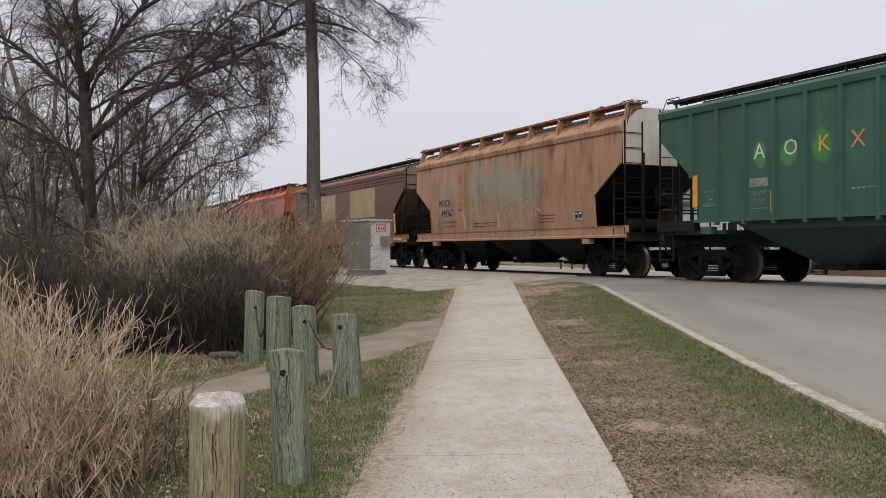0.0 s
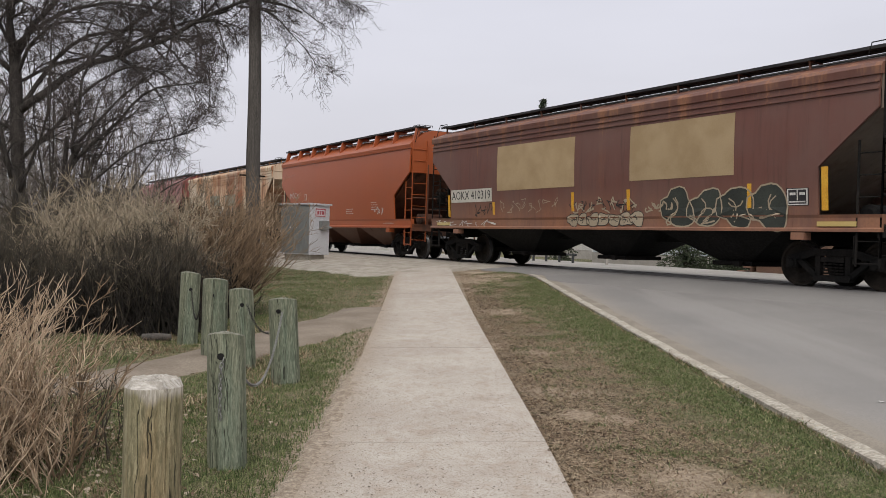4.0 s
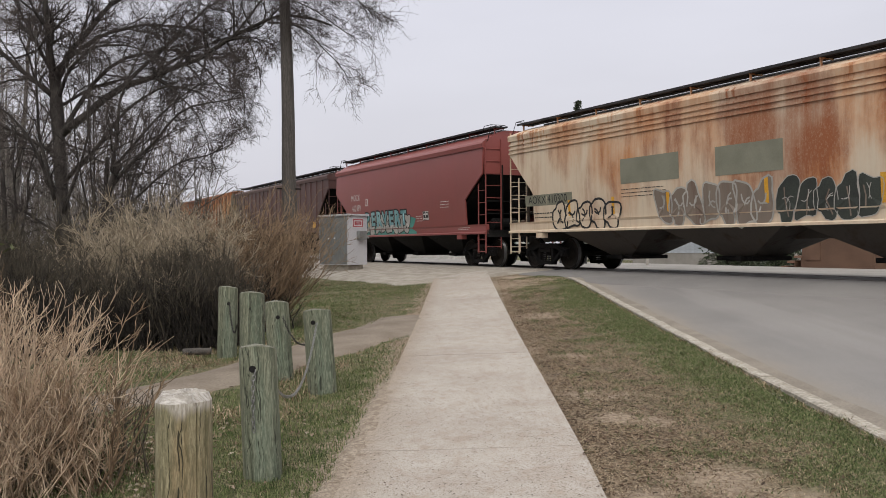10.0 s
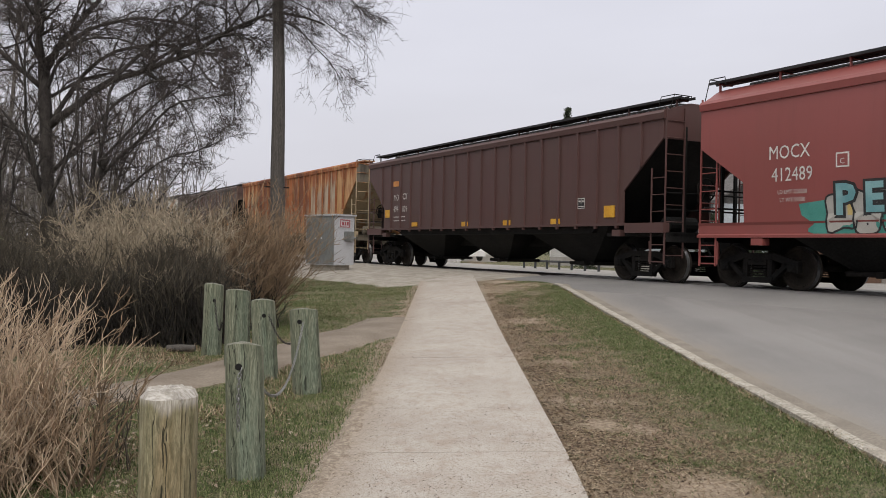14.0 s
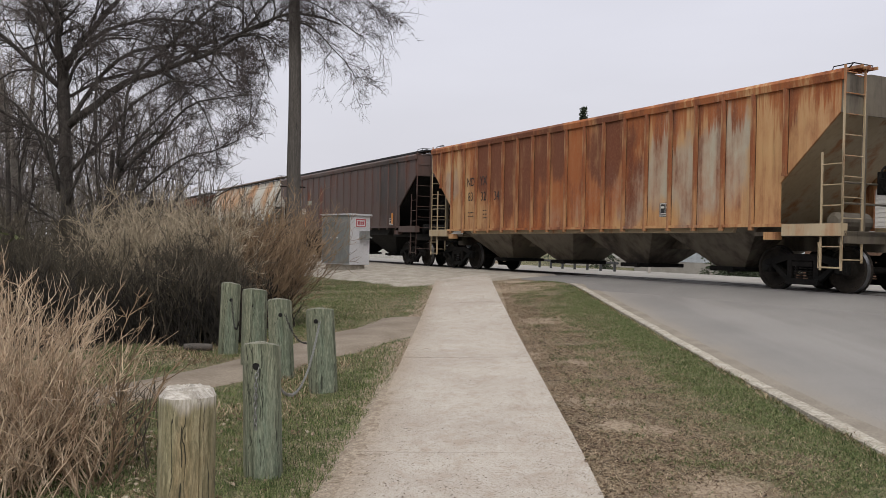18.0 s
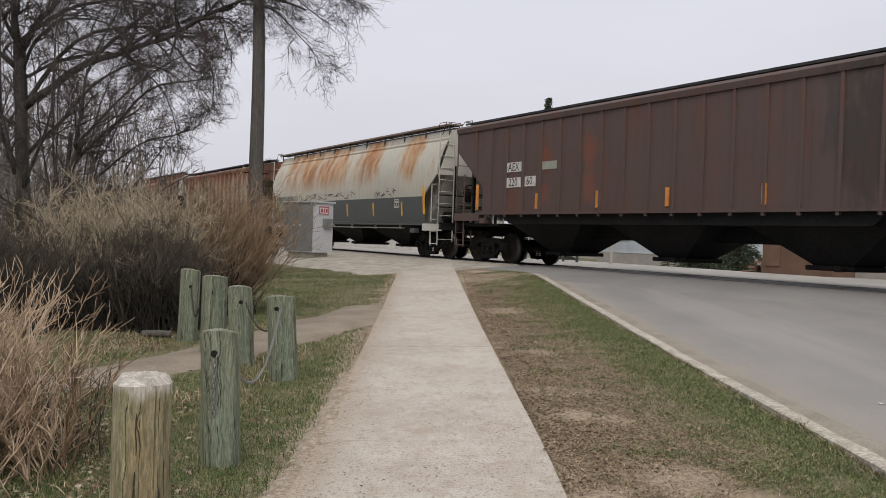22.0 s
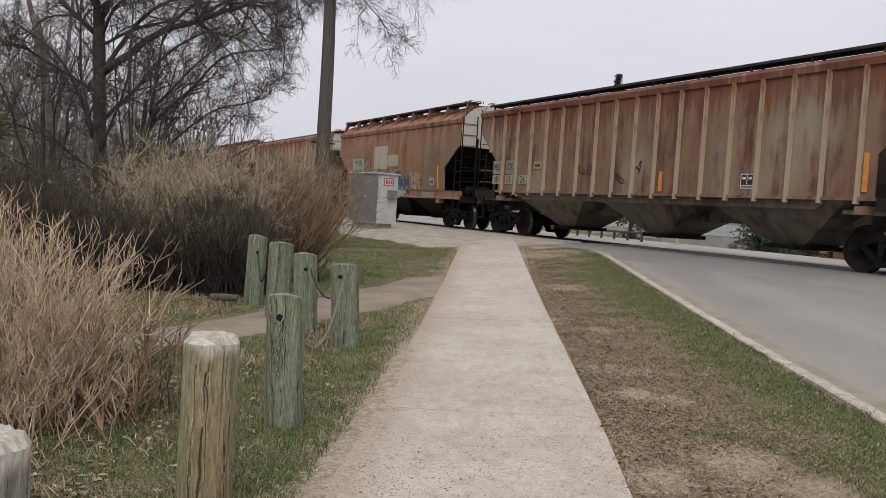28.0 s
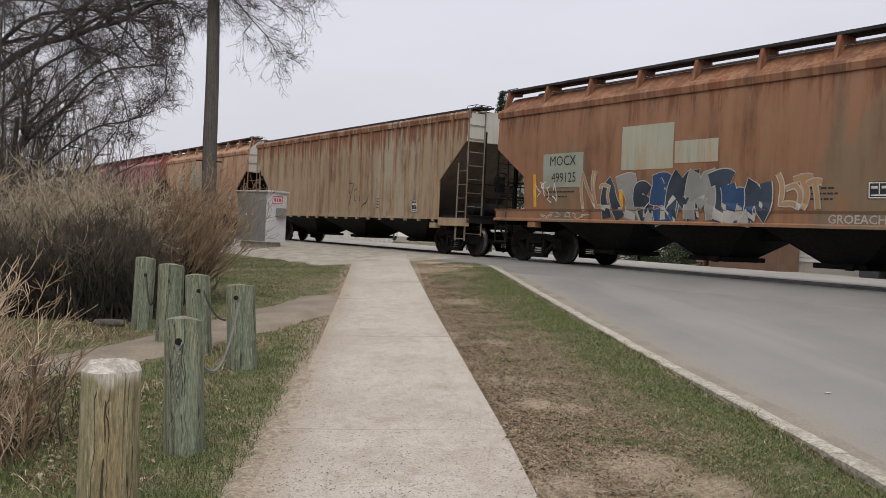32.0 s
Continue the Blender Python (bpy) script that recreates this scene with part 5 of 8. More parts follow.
# D: fresh orange-brown
c = hopper_car(50.25, 13.20, "smooth", P_ORANGE, "clean orange-brown smooth covered hopper wagon with white lettering", board=4.68, under=car_paint("orange_brown_underside", (0.10, 0.032, 0.014), (0.03, 0.015, 0.01), 0.4, (0.12, 0.04, 0.018), 21, 0.4))
lettering("reporting_mark", "MOCX", 11.37, 2.50, 0.25, WHITE_INK, c, "smooth", 0.95, spread=1.15)
lettering("wagon_number", "416305", 11.18, 2.04, 0.25, WHITE_INK, c, "smooth", 0.9, spread=1.1)
lettering("load_limit", "LD LMT 229900", 11.12, 1.75, 0.075, WHITE_INK, c, "smooth", 0.9)
lettering("light_weight", "LT WT 56100", 11.10, 1.62, 0.075, WHITE_INK, c, "smooth", 0.9)
field("inspection_mark", c, "smooth", 9.86, 10.12, 2.28, 2.54, WHITE_INK, 0.006)
field("inspection_mark", c, "smooth", 9.88, 10.10, 2.30, 2.52, P_ORANGE, 0.0085)
lettering("inspection_letter", "C", 9.99, 2.37, 0.09, WHITE_INK, c, "smooth", out=0.012)
lettering("graffiti_date", "2020", 7.75, 1.245, 0.17, SPRAY_NAVY, c, "smooth", 1.3, bold=0.04)
small_print("small_writing", 8.8, 1.72, 3, 1.2, c, "smooth", WHITE_INK, 0.075, 0.022, 8)
small_print("small_writing", 5.55, 1.80, 3, 0.7, c, "smooth", WHITE_INK, 0.085, 0.032, 9)
small_print("small_writing", 3.2, 2.02, 4, 0.55, c, "smooth", WHITE_INK, 0.085, 0.03, 10)
small_print("small_writing", 2.2, 1.24, 1, 1.0, c, "smooth", WHITE_INK, 0.10, 0.03, 11)
scrawl("graffiti_scrawl", c, "smooth", 2.9, 2.2, 1.55, 1.85, WHITE_INK, 16, 4, 0.03)
scrawl("graffiti_scrawl", c, "smooth", 10.6, 8.3, 1.16, 1.32, SPRAY_NAVY, 17, 7, 0.02)

# E: cream with heavy rust and graffiti
c = hopper_car(64.77, 16.60, "smooth", P_CREAM, "cream covered hopper wagon with heavy rust streaks and graffiti", cut=(3.5, 2.25, 1.35), board=4.48, posts=True, rows_of_trim=3, slope=P_CREAM, under=car_paint("dark_rusty_underside", (0.036, 0.029, 0.023), (0.05, 0.026, 0.016), seed=5))
field("paint_patch", c, "smooth", 9.1, 11.2, 2.25, 2.88, PATCH_OLIVE)
field("paint_patch", c, "smooth", 6.1, 7.95, 2.22, 2.86, PATCH_OLIVE)
lettering("reporting_mark", "AOKX 410300", 14.5, 2.02, 0.24, BLACK_INK, c, "smooth", 0.95)
small_print("small_writing", 15.2, 1.62, 2, 1.4, c, "smooth", BLACK_INK, 0.12, 0.05, 12)
graffiti(c, "smooth", 14.2, 11.3, 1.13, 1.90, 5, P_CREAM, BLACK_INK, 21, weight=0.06)
graffiti(c, "smooth", 9.9, 6.4, 1.13, 2.08, 7, P_GRIME, SPRAY_SILVER, 22, weight=0.045)
graffiti(c, "smooth", 6.25, 3.95, 1.13, 2.05, 5, SPRAY_DARK, SPRAY_SILVER, 23, weight=0.02, second=P_GRIME)
field("paint_patch", c, "smooth", 13.3, 15.65, 1.86, 2.18, PATCH_OLIVE, 0.004)
small_print("small_writing", 11.2, 2.1, 3, 1.6, c, "smooth", BLACK_INK, 0.09, 0.025, 26)
data_box(2.7, 1.78, c, "smooth", 0.45, 0.35)
scrawl("graffiti_scrawl", c, "smooth", 2.1, 1.3, 1.45, 2.2, BLACK_INK, 24, 5, 0.03)
scrawl("graffiti_scrawl", c, "smooth", 3.6, 1.6, 1.12, 1.36, BLACK_INK, 25, 7, 0.03)
for x in (13.45, 11.55):
    strip(c, x, 1.50, 1.95, "smooth")
strip(c, 9.5, 1.45, 2.0, "smooth")
strip(c, 6.55, 1.45, 2.1, "smooth")
strip(c, 3.9, 1.45, 2.0, "smooth")

# F: dull red
c = hopper_car(82.83, 13.53, "smooth", P_RED, "dull red smooth covered hopper wagon with teal graffiti", board=4.60, posts=True)
lettering("reporting_mark", "MOCX", 11.05, 2.78, 0.28, WHITE_INK, c, "smooth", 0.85)
lettering("wagon_number", "412489", 10.98, 2.33, 0.28, WHITE_INK, c, "smooth", 0.85)
lettering("load_limit", "LD LMT 226500", 10.98, 1.99, 0.085, WHITE_INK, c, "smooth", 0.9)
lettering("light_weight", "LT WT 59500", 10.98, 1.83, 0.085, WHITE_INK, c, "smooth", 0.9)
field("inspection_mark", c, "smooth", 9.70, 9.98, 2.40, 2.68, WHITE_INK, 0.006)
field("inspection_mark", c, "smooth", 9.73, 9.95, 2.43, 2.65, P_RED, 0.0085)
lettering("inspection_letter", "C", 9.84, 2.51, 0.11, WHITE_INK, c, "smooth", out=0.012)
graffiti(c, "smooth", 10.2, 5.7, 1.16, 2.00, 8, SPRAY_SILVER, BLACK_INK, 31, weight=0.04, backing=SPRAY_TEAL)
tag_letters(c, "smooth", "PERVERT", 10.1, 5.9, 1.76, 0.54, SPRAY_BLUE, BLACK_INK, 33)
for x in (8.05, 9.7):
    strip(c, x, 1.50, 1.95, "smooth", SPRAY_YELLOW)
data_box(4.31, 1.81, c, "smooth", 0.48, 0.34)
small_print("small_writing", 5.1, 1.80, 3, 0.6, c, "smooth", WHITE_INK, 0.09, 0.035, 14)
small_print("small_writing", 3.1, 2.25, 3, 0.65, c, "smooth", WHITE_INK, 0.10, 0.035, 15)
small_print("small_writing", 1.9, 1.30, 2, 0.9, c, "smooth", WHITE_INK, 0.06, 0.025, 34)

# G: dark brown, ribbed
c = hopper_car(97.43, 17.33, "ribbed", P_BROWN, "dark brown ribbed covered hopper wagon with yellow reflector plates", sill=1.42, bays=3, eave=4.06, cut=(3.45, 2.25, 1.5), board=4.44, posts=True, rib_at=14.31, rib_gap=0.84, rib_out=1.55, under=BLACK_PAINT)
for tx, x, z in (("MO", 14.69, 2.61), ("CX", 13.94, 2.63), ("494", 14.71, 2.18), ("009", 13.94, 2.16)):
    lettering("reporting_mark", tx, x, z, 0.24, WHITE_INK, c, "ribbed", 0.85)
field("orange_plate", c, "ribbed", 14.5, 14.95, 3.05, 3.25, ORANGE_INK, 0.02)
for x, z, w in ((15.43, 2.02, 0.42), (13.09, 1.60, 0.42), (2.01, 1.75, 0.42), (4.35, 1.56, 0.40), (6.85, 1.56, 0.38), (9.4, 1.56, 0.38)):
    field("reflector", c, "ribbed", x - w / 2, x + w / 2, z - (0.10 if z < 1.7 else 0.15), z + (0.05 if z < 1.7 else 0.15), YELLOW, 0.03)
small_print("small_writing", 14.9, 1.86, 2, 1.2, c, "ribbed", WHITE_INK, 0.14, 0.06, 16)
data_box(3.2, 2.0, c, "ribbed", 0.32, 0.30)

# H: rusted ochre, ribbed
c = hopper_car(116.12, 17.40, "ribbed", P_RUST, "ribbed covered hopper wagon, ochre paint largely gone to rust", sill=1.34, bays=4, eave=4.27, cut=(3.5, 2.2, 1.5), board=4.40, posts=True, under=P_BAYBROWN, end_paint=P_BAYBROWN, ribs=P_RIBRUST, rib_at=14.04, ladder_mat=P_BEIGE, slope=P_BEIGE, ends=P_BEIGE, lines_at=P_RUSTSHADE, walk_paint=P_RIBRUST)
for tx, x, z in (("ND", 14.44, 2.93), ("YX", 13.60, 2.94), ("83", 14.43, 2.44), ("32", 13.58, 2.42), ("34", 12.74, 2.41)):
    lettering("reporting_mark", tx, x, z, 0.30, BLACK_INK, c, "ribbed", 0.85)
small_print("small_writing", 14.6, 1.9, 2, 0.5, c, "ribbed", BLACK_INK, 0.12, 0.05, 17)
small_print("small_writing", 13.6, 1.95, 3, 0.4, c, "ribbed", BLACK_INK, 0.12, 0.05, 18)
data_box(4.9, 1.75, c, "ribbed", 0.4, 0.34)

# I: blackened brown, ribbed
c = hopper_car(134.74, 17.38, "ribbed", P_BLACKBROWN, "blackened brown ribbed covered hopper wagon with white number plates", sill=1.50, bays=3, eave=4.22, cut=(3.45, 2.3, 1.6), board=4.44, posts=True, rib_at=13.65, rib_out=1.535)
field("number_panel", c, "ribbed", 13.74, 14.48, 2.70, 2.98, WHITE_INK, 0.02)
lettering("reporting_mark", "AEX", 14.11, 2.83, 0.24, BLACK_INK, c, "ribbed", 0.9, 0.026)
field("number_panel", c, "ribbed", 13.76, 14.48, 2.25, 2.53, WHITE_INK, 0.02)
lettering("wagon_number", "220", 14.12, 2.39, 0.24, BLACK_INK, c, "ribbed", 0.9, 0.026)
field("number_panel", c, "ribbed", 13.04, 13.54, 2.26, 2.54, WHITE_INK, 0.02)
lettering("wagon_number", "60", 13.31, 2.40, 0.24, BLACK_INK, c, "ribbed", 0.9, 0.026)
field("paint_patch", c, "ribbed", 12.1, 12.75, 2.70, 2.92, PATCH_GREY)
for x in (16.06, 12.95, 10.35, 7.9, 5.2, 2.2):
    strip(c, x, 1.62, 2.05 if x < 16 else 2.4, "ribbed", ORANGE_INK, 0.11)
data_box(2.3, 1.72, c, "ribbed", 0.36, 0.30)

# J: pale grey round-sided
c = hopper_car(153.26, 16.85, "round", P_GREY, "round-sided pale grey hopper wagon, rust-stained, with a slate grey lower band", end_paint=P_END, eave=4.10, sill=1.16, cut=(2.85, 2.0, 1.15), board=4.56, posts=True, ladder_mat=P_END, trim=P_GREYBAND, ends=P_END, walk_paint=P_GRIME)
field("lower_band", c, "round", 0.9, 16.0, 1.245, 2.12, P_GREYBAND)
field("lower_rail", c, "round", 0.3, 16.5, 1.15, 1.24, P_GREYBAND, 0.04)
sh = Shape()
sh.tube([(2.6, 1.40, 1.02), (9.0, 1.40, 1.02), (15.6, 1.40, 1.02)], 0.022, 6)
brake_pipe = part("brake_pipe", sh, P_END, c)
for x in (2.9, 5.0, 7.2, 9.4, 11.6, 13.8, 15.4):
    sh = Shape()
    sh.box(x - 0.03, 1.37, 0.98, x + 0.03, 1.43, 1.16, 0.01)
    part("pipe_hanger", sh, P_END, brake_pipe)
field("number_panel", c, "round", 13.2, 15.9, 1.75, 2.42, PATCH_GREY, 0.009)
lettering("reporting_mark", "MOCX 479094", 14.72, 2.24, 0.25, BLACK_INK, c, "round", 0.95, 0.014)
small_print("small_writing", 15.7, 1.95, 2, 1.2, c, "round", BLACK_INK, 0.12, 0.05, 19)
for x in (16.05, 14.35, 12.23, 9.76, 7.46, 4.99, 2.6):
    strip(c, x, 1.45, 1.95 if x < 16 else 2.45, "round")
strip(c, 0.95, 1.5, 2.45, "round", w=0.14)
scrawl("graffiti_scrawl", c, "round", 13.0, 6.5, 2.13, 2.45, BLACK_INK, 41, 11, 0.02)
scrawl("graffiti_scrawl", c, "round", 4.9, 3.0, 2.15, 2.5, BLACK_INK, 42, 6, 0.022)
data_box(3.0, 1.9, c, "round", 0.42, 0.34)

# K: red rust, ribbed
c = hopper_car(171.70, 17.39, "ribbed", P_REDRUST, "ribbed covered hopper wagon, red rust running over cream paint", sill=1.42, bays=3, eave=4.12, cut=(3.4, 2.25, 1.5), board=4.44, posts=True, under=P_BAYBROWN, ladder_mat=DARK_STEEL, ends=BLACK_PAINT, ribs=P_RIBCREAM, rib_at=15.60, rib_gap=0.86)
for tx, x, z in (("MO", 16.03, 2.21), ("CX", 15.17, 2.22)):
    field("number_panel", c, "ribbed", x - 0.26, x + 0.26, z - 0.22, z + 0.22, PATCH_OLIVE, 0.004)
    lettering("reporting_mark", tx, x, z, 0.24, BLACK_INK, c, "ribbed", 0.85)
for tx, x in (("48", 16.02), ("01", 15.17), ("24", 14.30)):
    field("number_panel", c, "ribbed", x - 0.24, x + 0.24, 1.66, 1.95, PATCH_CREAM, 0.02)
    lettering("wagon_number", tx, x, 1.80, 0.24, BLACK_INK, c, "ribbed", 0.85, 0.026)
field("notice_plate", c, "ribbed", 13.20, 13.66, 2.13, 2.36, PATCH_YELLOW, 0.02)
field("plate_print", c, "ribbed", 13.28, 13.58, 2.20, 2.29, BROWN_INK, 0.026)
scrawl("graffiti_scrawl", c, "ribbed", 11.2, 10.6, 1.7, 2.3, BLACK_INK, 51, 2, 0.035)
scrawl("graffiti_scrawl", c, "ribbed", 9.8, 8.4, 1.7, 2.3, BLACK_INK, 52, 3, 0.035)
data_box(4.7, 1.76, c, "ribbed", 0.42, 0.36)
strip(c, 1.7, 1.55, 2.3, "ribbed", ORANGE_INK)
strip(c, 7.6, 1.5, 2.0, "ribbed", ORANGE_INK)

# L: brown-orange, smooth, graffiti
c = hopper_car(190.46, 13.50, "smooth", P_TAN2, "brown-orange smooth covered hopper wagon with navy and silver graffiti", P_END, ladder_mat=DARK_STEEL, board=4.68)
field("number_panel", c, "smooth", 9.90, 11.40, 1.95, 2.80, PATCH_GREY)
lettering("reporting_mark", "MOCX", 10.65, 2.60, 0.25, BLACK_INK, c, "smooth", 0.95, 0.014)
lettering("wagon_number", "499125", 10.60, 2.18, 0.25, BLACK_INK, c, "smooth", 0.9, 0.014)
small_print("small_writing", 11.3, 1.82, 2, 1.1, c, "smooth", BLACK_INK, 0.12, 0.05, 20)
field("paint_patch", c, "smooth", 7.05, 8.6, 2.3, 3.3, PATCH_BLUE)
field("paint_patch", c, "smooth", 5.85, 7.0, 2.4, 2.88, PATCH_BLUE)
wild_letters(c, "smooth", 9.1, 4.6, 1.20, 2.08, 9, (SPRAY_NAVY, SPRAY_GREY, SPRAY_NAVY, SPRAY_ROYAL), SPRAY_SILVER, 61, 0.30, 0.022)
wild_letters(c, "smooth", 9.9, 9.0, 1.35, 2.2, 2, (SPRAY_TAN,), SPRAY_SILVER, 66, 0.07, 0.02)
wild_letters(c, "smooth", 4.4, 3.4, 1.45, 2.0, 3, (SPRAY_TAN,), SPRAY_SILVER, 62, 0.08, 0.025)
scrawl("graffiti_scrawl", c, "smooth", 11.7, 10.9, 1.5, 2.2, WHITE_INK, 63, 4, 0.03)
lettering("graffiti_name", "GROEACH2", 2.75, 1.24, 0.16, SPRAY_SILVER, c, "smooth", 1.05, bold=0.02)
scrawl("graffiti_scrawl", c, "smooth", 11.6, 9.6, 1.14, 1.34, SPRAY_SILVER, 65, 6, 0.025)
for x, z1 in ((1.84, 2.35), (11.75, 2.3), (8.6, 1.9), (6.3, 2.0), (3.9, 2.1)):
    strip(c, x, 1.45, z1, "smooth")
data_box(2.41, 1.76, c, "smooth")
small_print("small_writing", 4.0, 1.80, 3, 0.9, c, "smooth", BLACK_INK, 0.10, 0.05, 21)

# M: rusty beige, ribbed
c = hopper_car(205.40, 16.89, "ribbed", P_BUFF, "rusty beige ribbed covered hopper wagon", sill=1.10, bays=3, eave=4.22, cut=(3.4, 2.25, 1.5), board=4.42, posts=True, end_paint=P_END, ladder_mat=P_GRIME, slope=P_GRIME, ribs=P_BUFF)
data_box(2.9, 1.46, c, "ribbed", 0.34, 0.40)
scrawl("graffiti_scrawl", c, "ribbed", 7.6, 6.0, 1.3, 2.3, BLACK_INK, 71, 3, 0.03)
small_print("small_writing", 5.4, 1.7, 4, 0.4, c, "ribbed", BLACK_INK, 0.10, 0.05, 22)

# N, O: the wagons that follow
c = hopper_car(223.37, 13.50, "smooth", P_TAN, "smooth covered hopper wagon in faded orange with a pale end", P_END, board=4.68)
data_box(2.3, 1.74, c, "smooth")
c = hopper_car(238.2, 17.0, "smooth", P_RED, "dull red covered hopper wagon far down the train", board=4.68)
c = hopper_car(256.6, 13.5, "smooth", P_TAN2, "brown-orange covered hopper wagon far down the train", P_END, board=4.68)

# ---- posts and chains beside the footway ----
def post_material(name, dark, light, tint, crack=0.5, bleach=None):
    m, n, l, p = material(name)
    c = n.new("ShaderNodeTexCoord").outputs["Object"]
    twist = n.new("ShaderNodeTexNoise")
    twist.inputs["Scale"].default_value, twist.inputs["Detail"].default_value = 5.0, 3.0
    l.new(c, twist.inputs["Vector"])
    sway = n.new("ShaderNodeVectorMath")
    sway.operation = "MULTIPLY_ADD"
    l.new(twist.outputs["Color"], sway.inputs[0])
    sway.inputs[1].default_value = (0.045, 0.045, 0.0)
    l.new(c, sway.inputs[2])
    c = sway.outputs[0]
    hair = tex_noise(n, l, c, 95.0, 3, (1, 1, 0.10), 0.75)
    grain = tex_noise(n, l, c, 26.0, 5, (1, 1, 0.045), 0.7)
    wide = tex_noise(n, l, c, 6.0, 4, (1, 1, 0.12), 0.6)
    blot = tex_noise(n, l, c, 3.0, 4)
    col = mix(n, l, step(n, l, grain, 0.3, 0.7), dark, light)
    col = mix(n, l, step(n, l, wide, 0.45, 0.75, 0.0, 0.75), col, tint)
    col = mix(n, l, step(n, l, hair, 0.42, 0.62, 0.0, 0.55), col, tuple(0.55 * v for v in dark))
    col = mix(n, l, step(n, l, hair, 0.42, 0.28, 0.0, 0.5), col, tuple(1.35 * v for v in light))
    split = tex_noise(n, l, c, 11.0, 3, (1, 1, 0.018), 0.55, (3.3, 1.1, 0))
    rift = maths(n, l, "ABSOLUTE", maths(n, l, "SUBTRACT", split, 0.52), 0.0)
    col = mix(n, l, step(n, l, rift, 0.010, 0.003, 0.0, crack), col, tuple(0.16 * v for v in dark))
    col = mix(n, l, step(n, l, grain, 0.60, 0.68, 0.0, 0.55), col, tuple(0.45 * v for v in dark))
    col = mix(n, l, step(n, l, blot, 0.55, 0.75, 0.0, 0.4), col, tuple(0.6 * v for v in light))
    if bleach:
        sep = n.new("ShaderNodeSeparateXYZ")
        l.new(c, sep.inputs[0])
        rag = maths(n, l, "ADD", sep.outputs["Z"], maths(n, l, "MULTIPLY", maths(n, l, "SUBTRACT", wide, 0.5), 0.30))
        rag = maths(n, l, "ADD", rag, maths(n, l, "MULTIPLY", maths(n, l, "SUBTRACT", hair, 0.5), 0.06))
        col = mix(n, l, step(n, l, rag, bleach - 0.035, bleach + 0.02, 0.0, 0.8), col, mix(n, l, step(n, l, hair, 0.35, 0.65), (0.56, 0.53, 0.48), (0.30, 0.27, 0.225)))
    l.new(col, p.inputs["Base Color"])
    p.inputs["Roughness"].default_value = 0.9
    bump(n, l, p, maths(n, l, "ADD", grain, wide), 0.8, 0.012)
    return m


POST_GREEN = post_material("weathered_treated_pine", (0.085, 0.098, 0.062), (0.275, 0.285, 0.205), (0.135, 0.19, 0.145), 0.85)
POST_BROWN = post_material("weathered_brown_pine", (0.13, 0.118, 0.060), (0.345, 0.31, 0.195), (0.225, 0.145, 0.068), 0.97, 0.83)
POST_GREY = post_material("weathered_grey_pine", (0.13, 0.12, 0.105), (0.30, 0.28, 0.25), (0.17, 0.155, 0.14), 0.85, 0.80)
SAWN_PALE = plain("bleached_sawn_wood", (0.36, 0.33, 0.285), (0.60, 0.57, 0.53), 18.0, 0.9, 60, 0.5, stretch=(1, 4, 1))
SAWN_GREEN = plain("sawn_green_grey_wood", (0.17, 0.17, 0.13), (0.27, 0.27, 0.22), 14.0, 0.9, 60, 0.5, stretch=(1, 4, 1))
CHAIN_STEEL = plain("galvanised_chain", (0.20, 0.20, 0.195), (0.36, 0.36, 0.35), 20.0, 0.5, 80, 0.2, 0.6)
CHAIN_DARK = plain("tarnished_chain", (0.02, 0.019, 0.018), (0.05, 0.047, 0.045), 20.0, 0.6, 80, 0.2, 0.5)
HOLE_SHADE = plain("bored_hole", (0.004, 0.004, 0.004), (0.008, 0.007, 0.006), 5.0, 1.0)


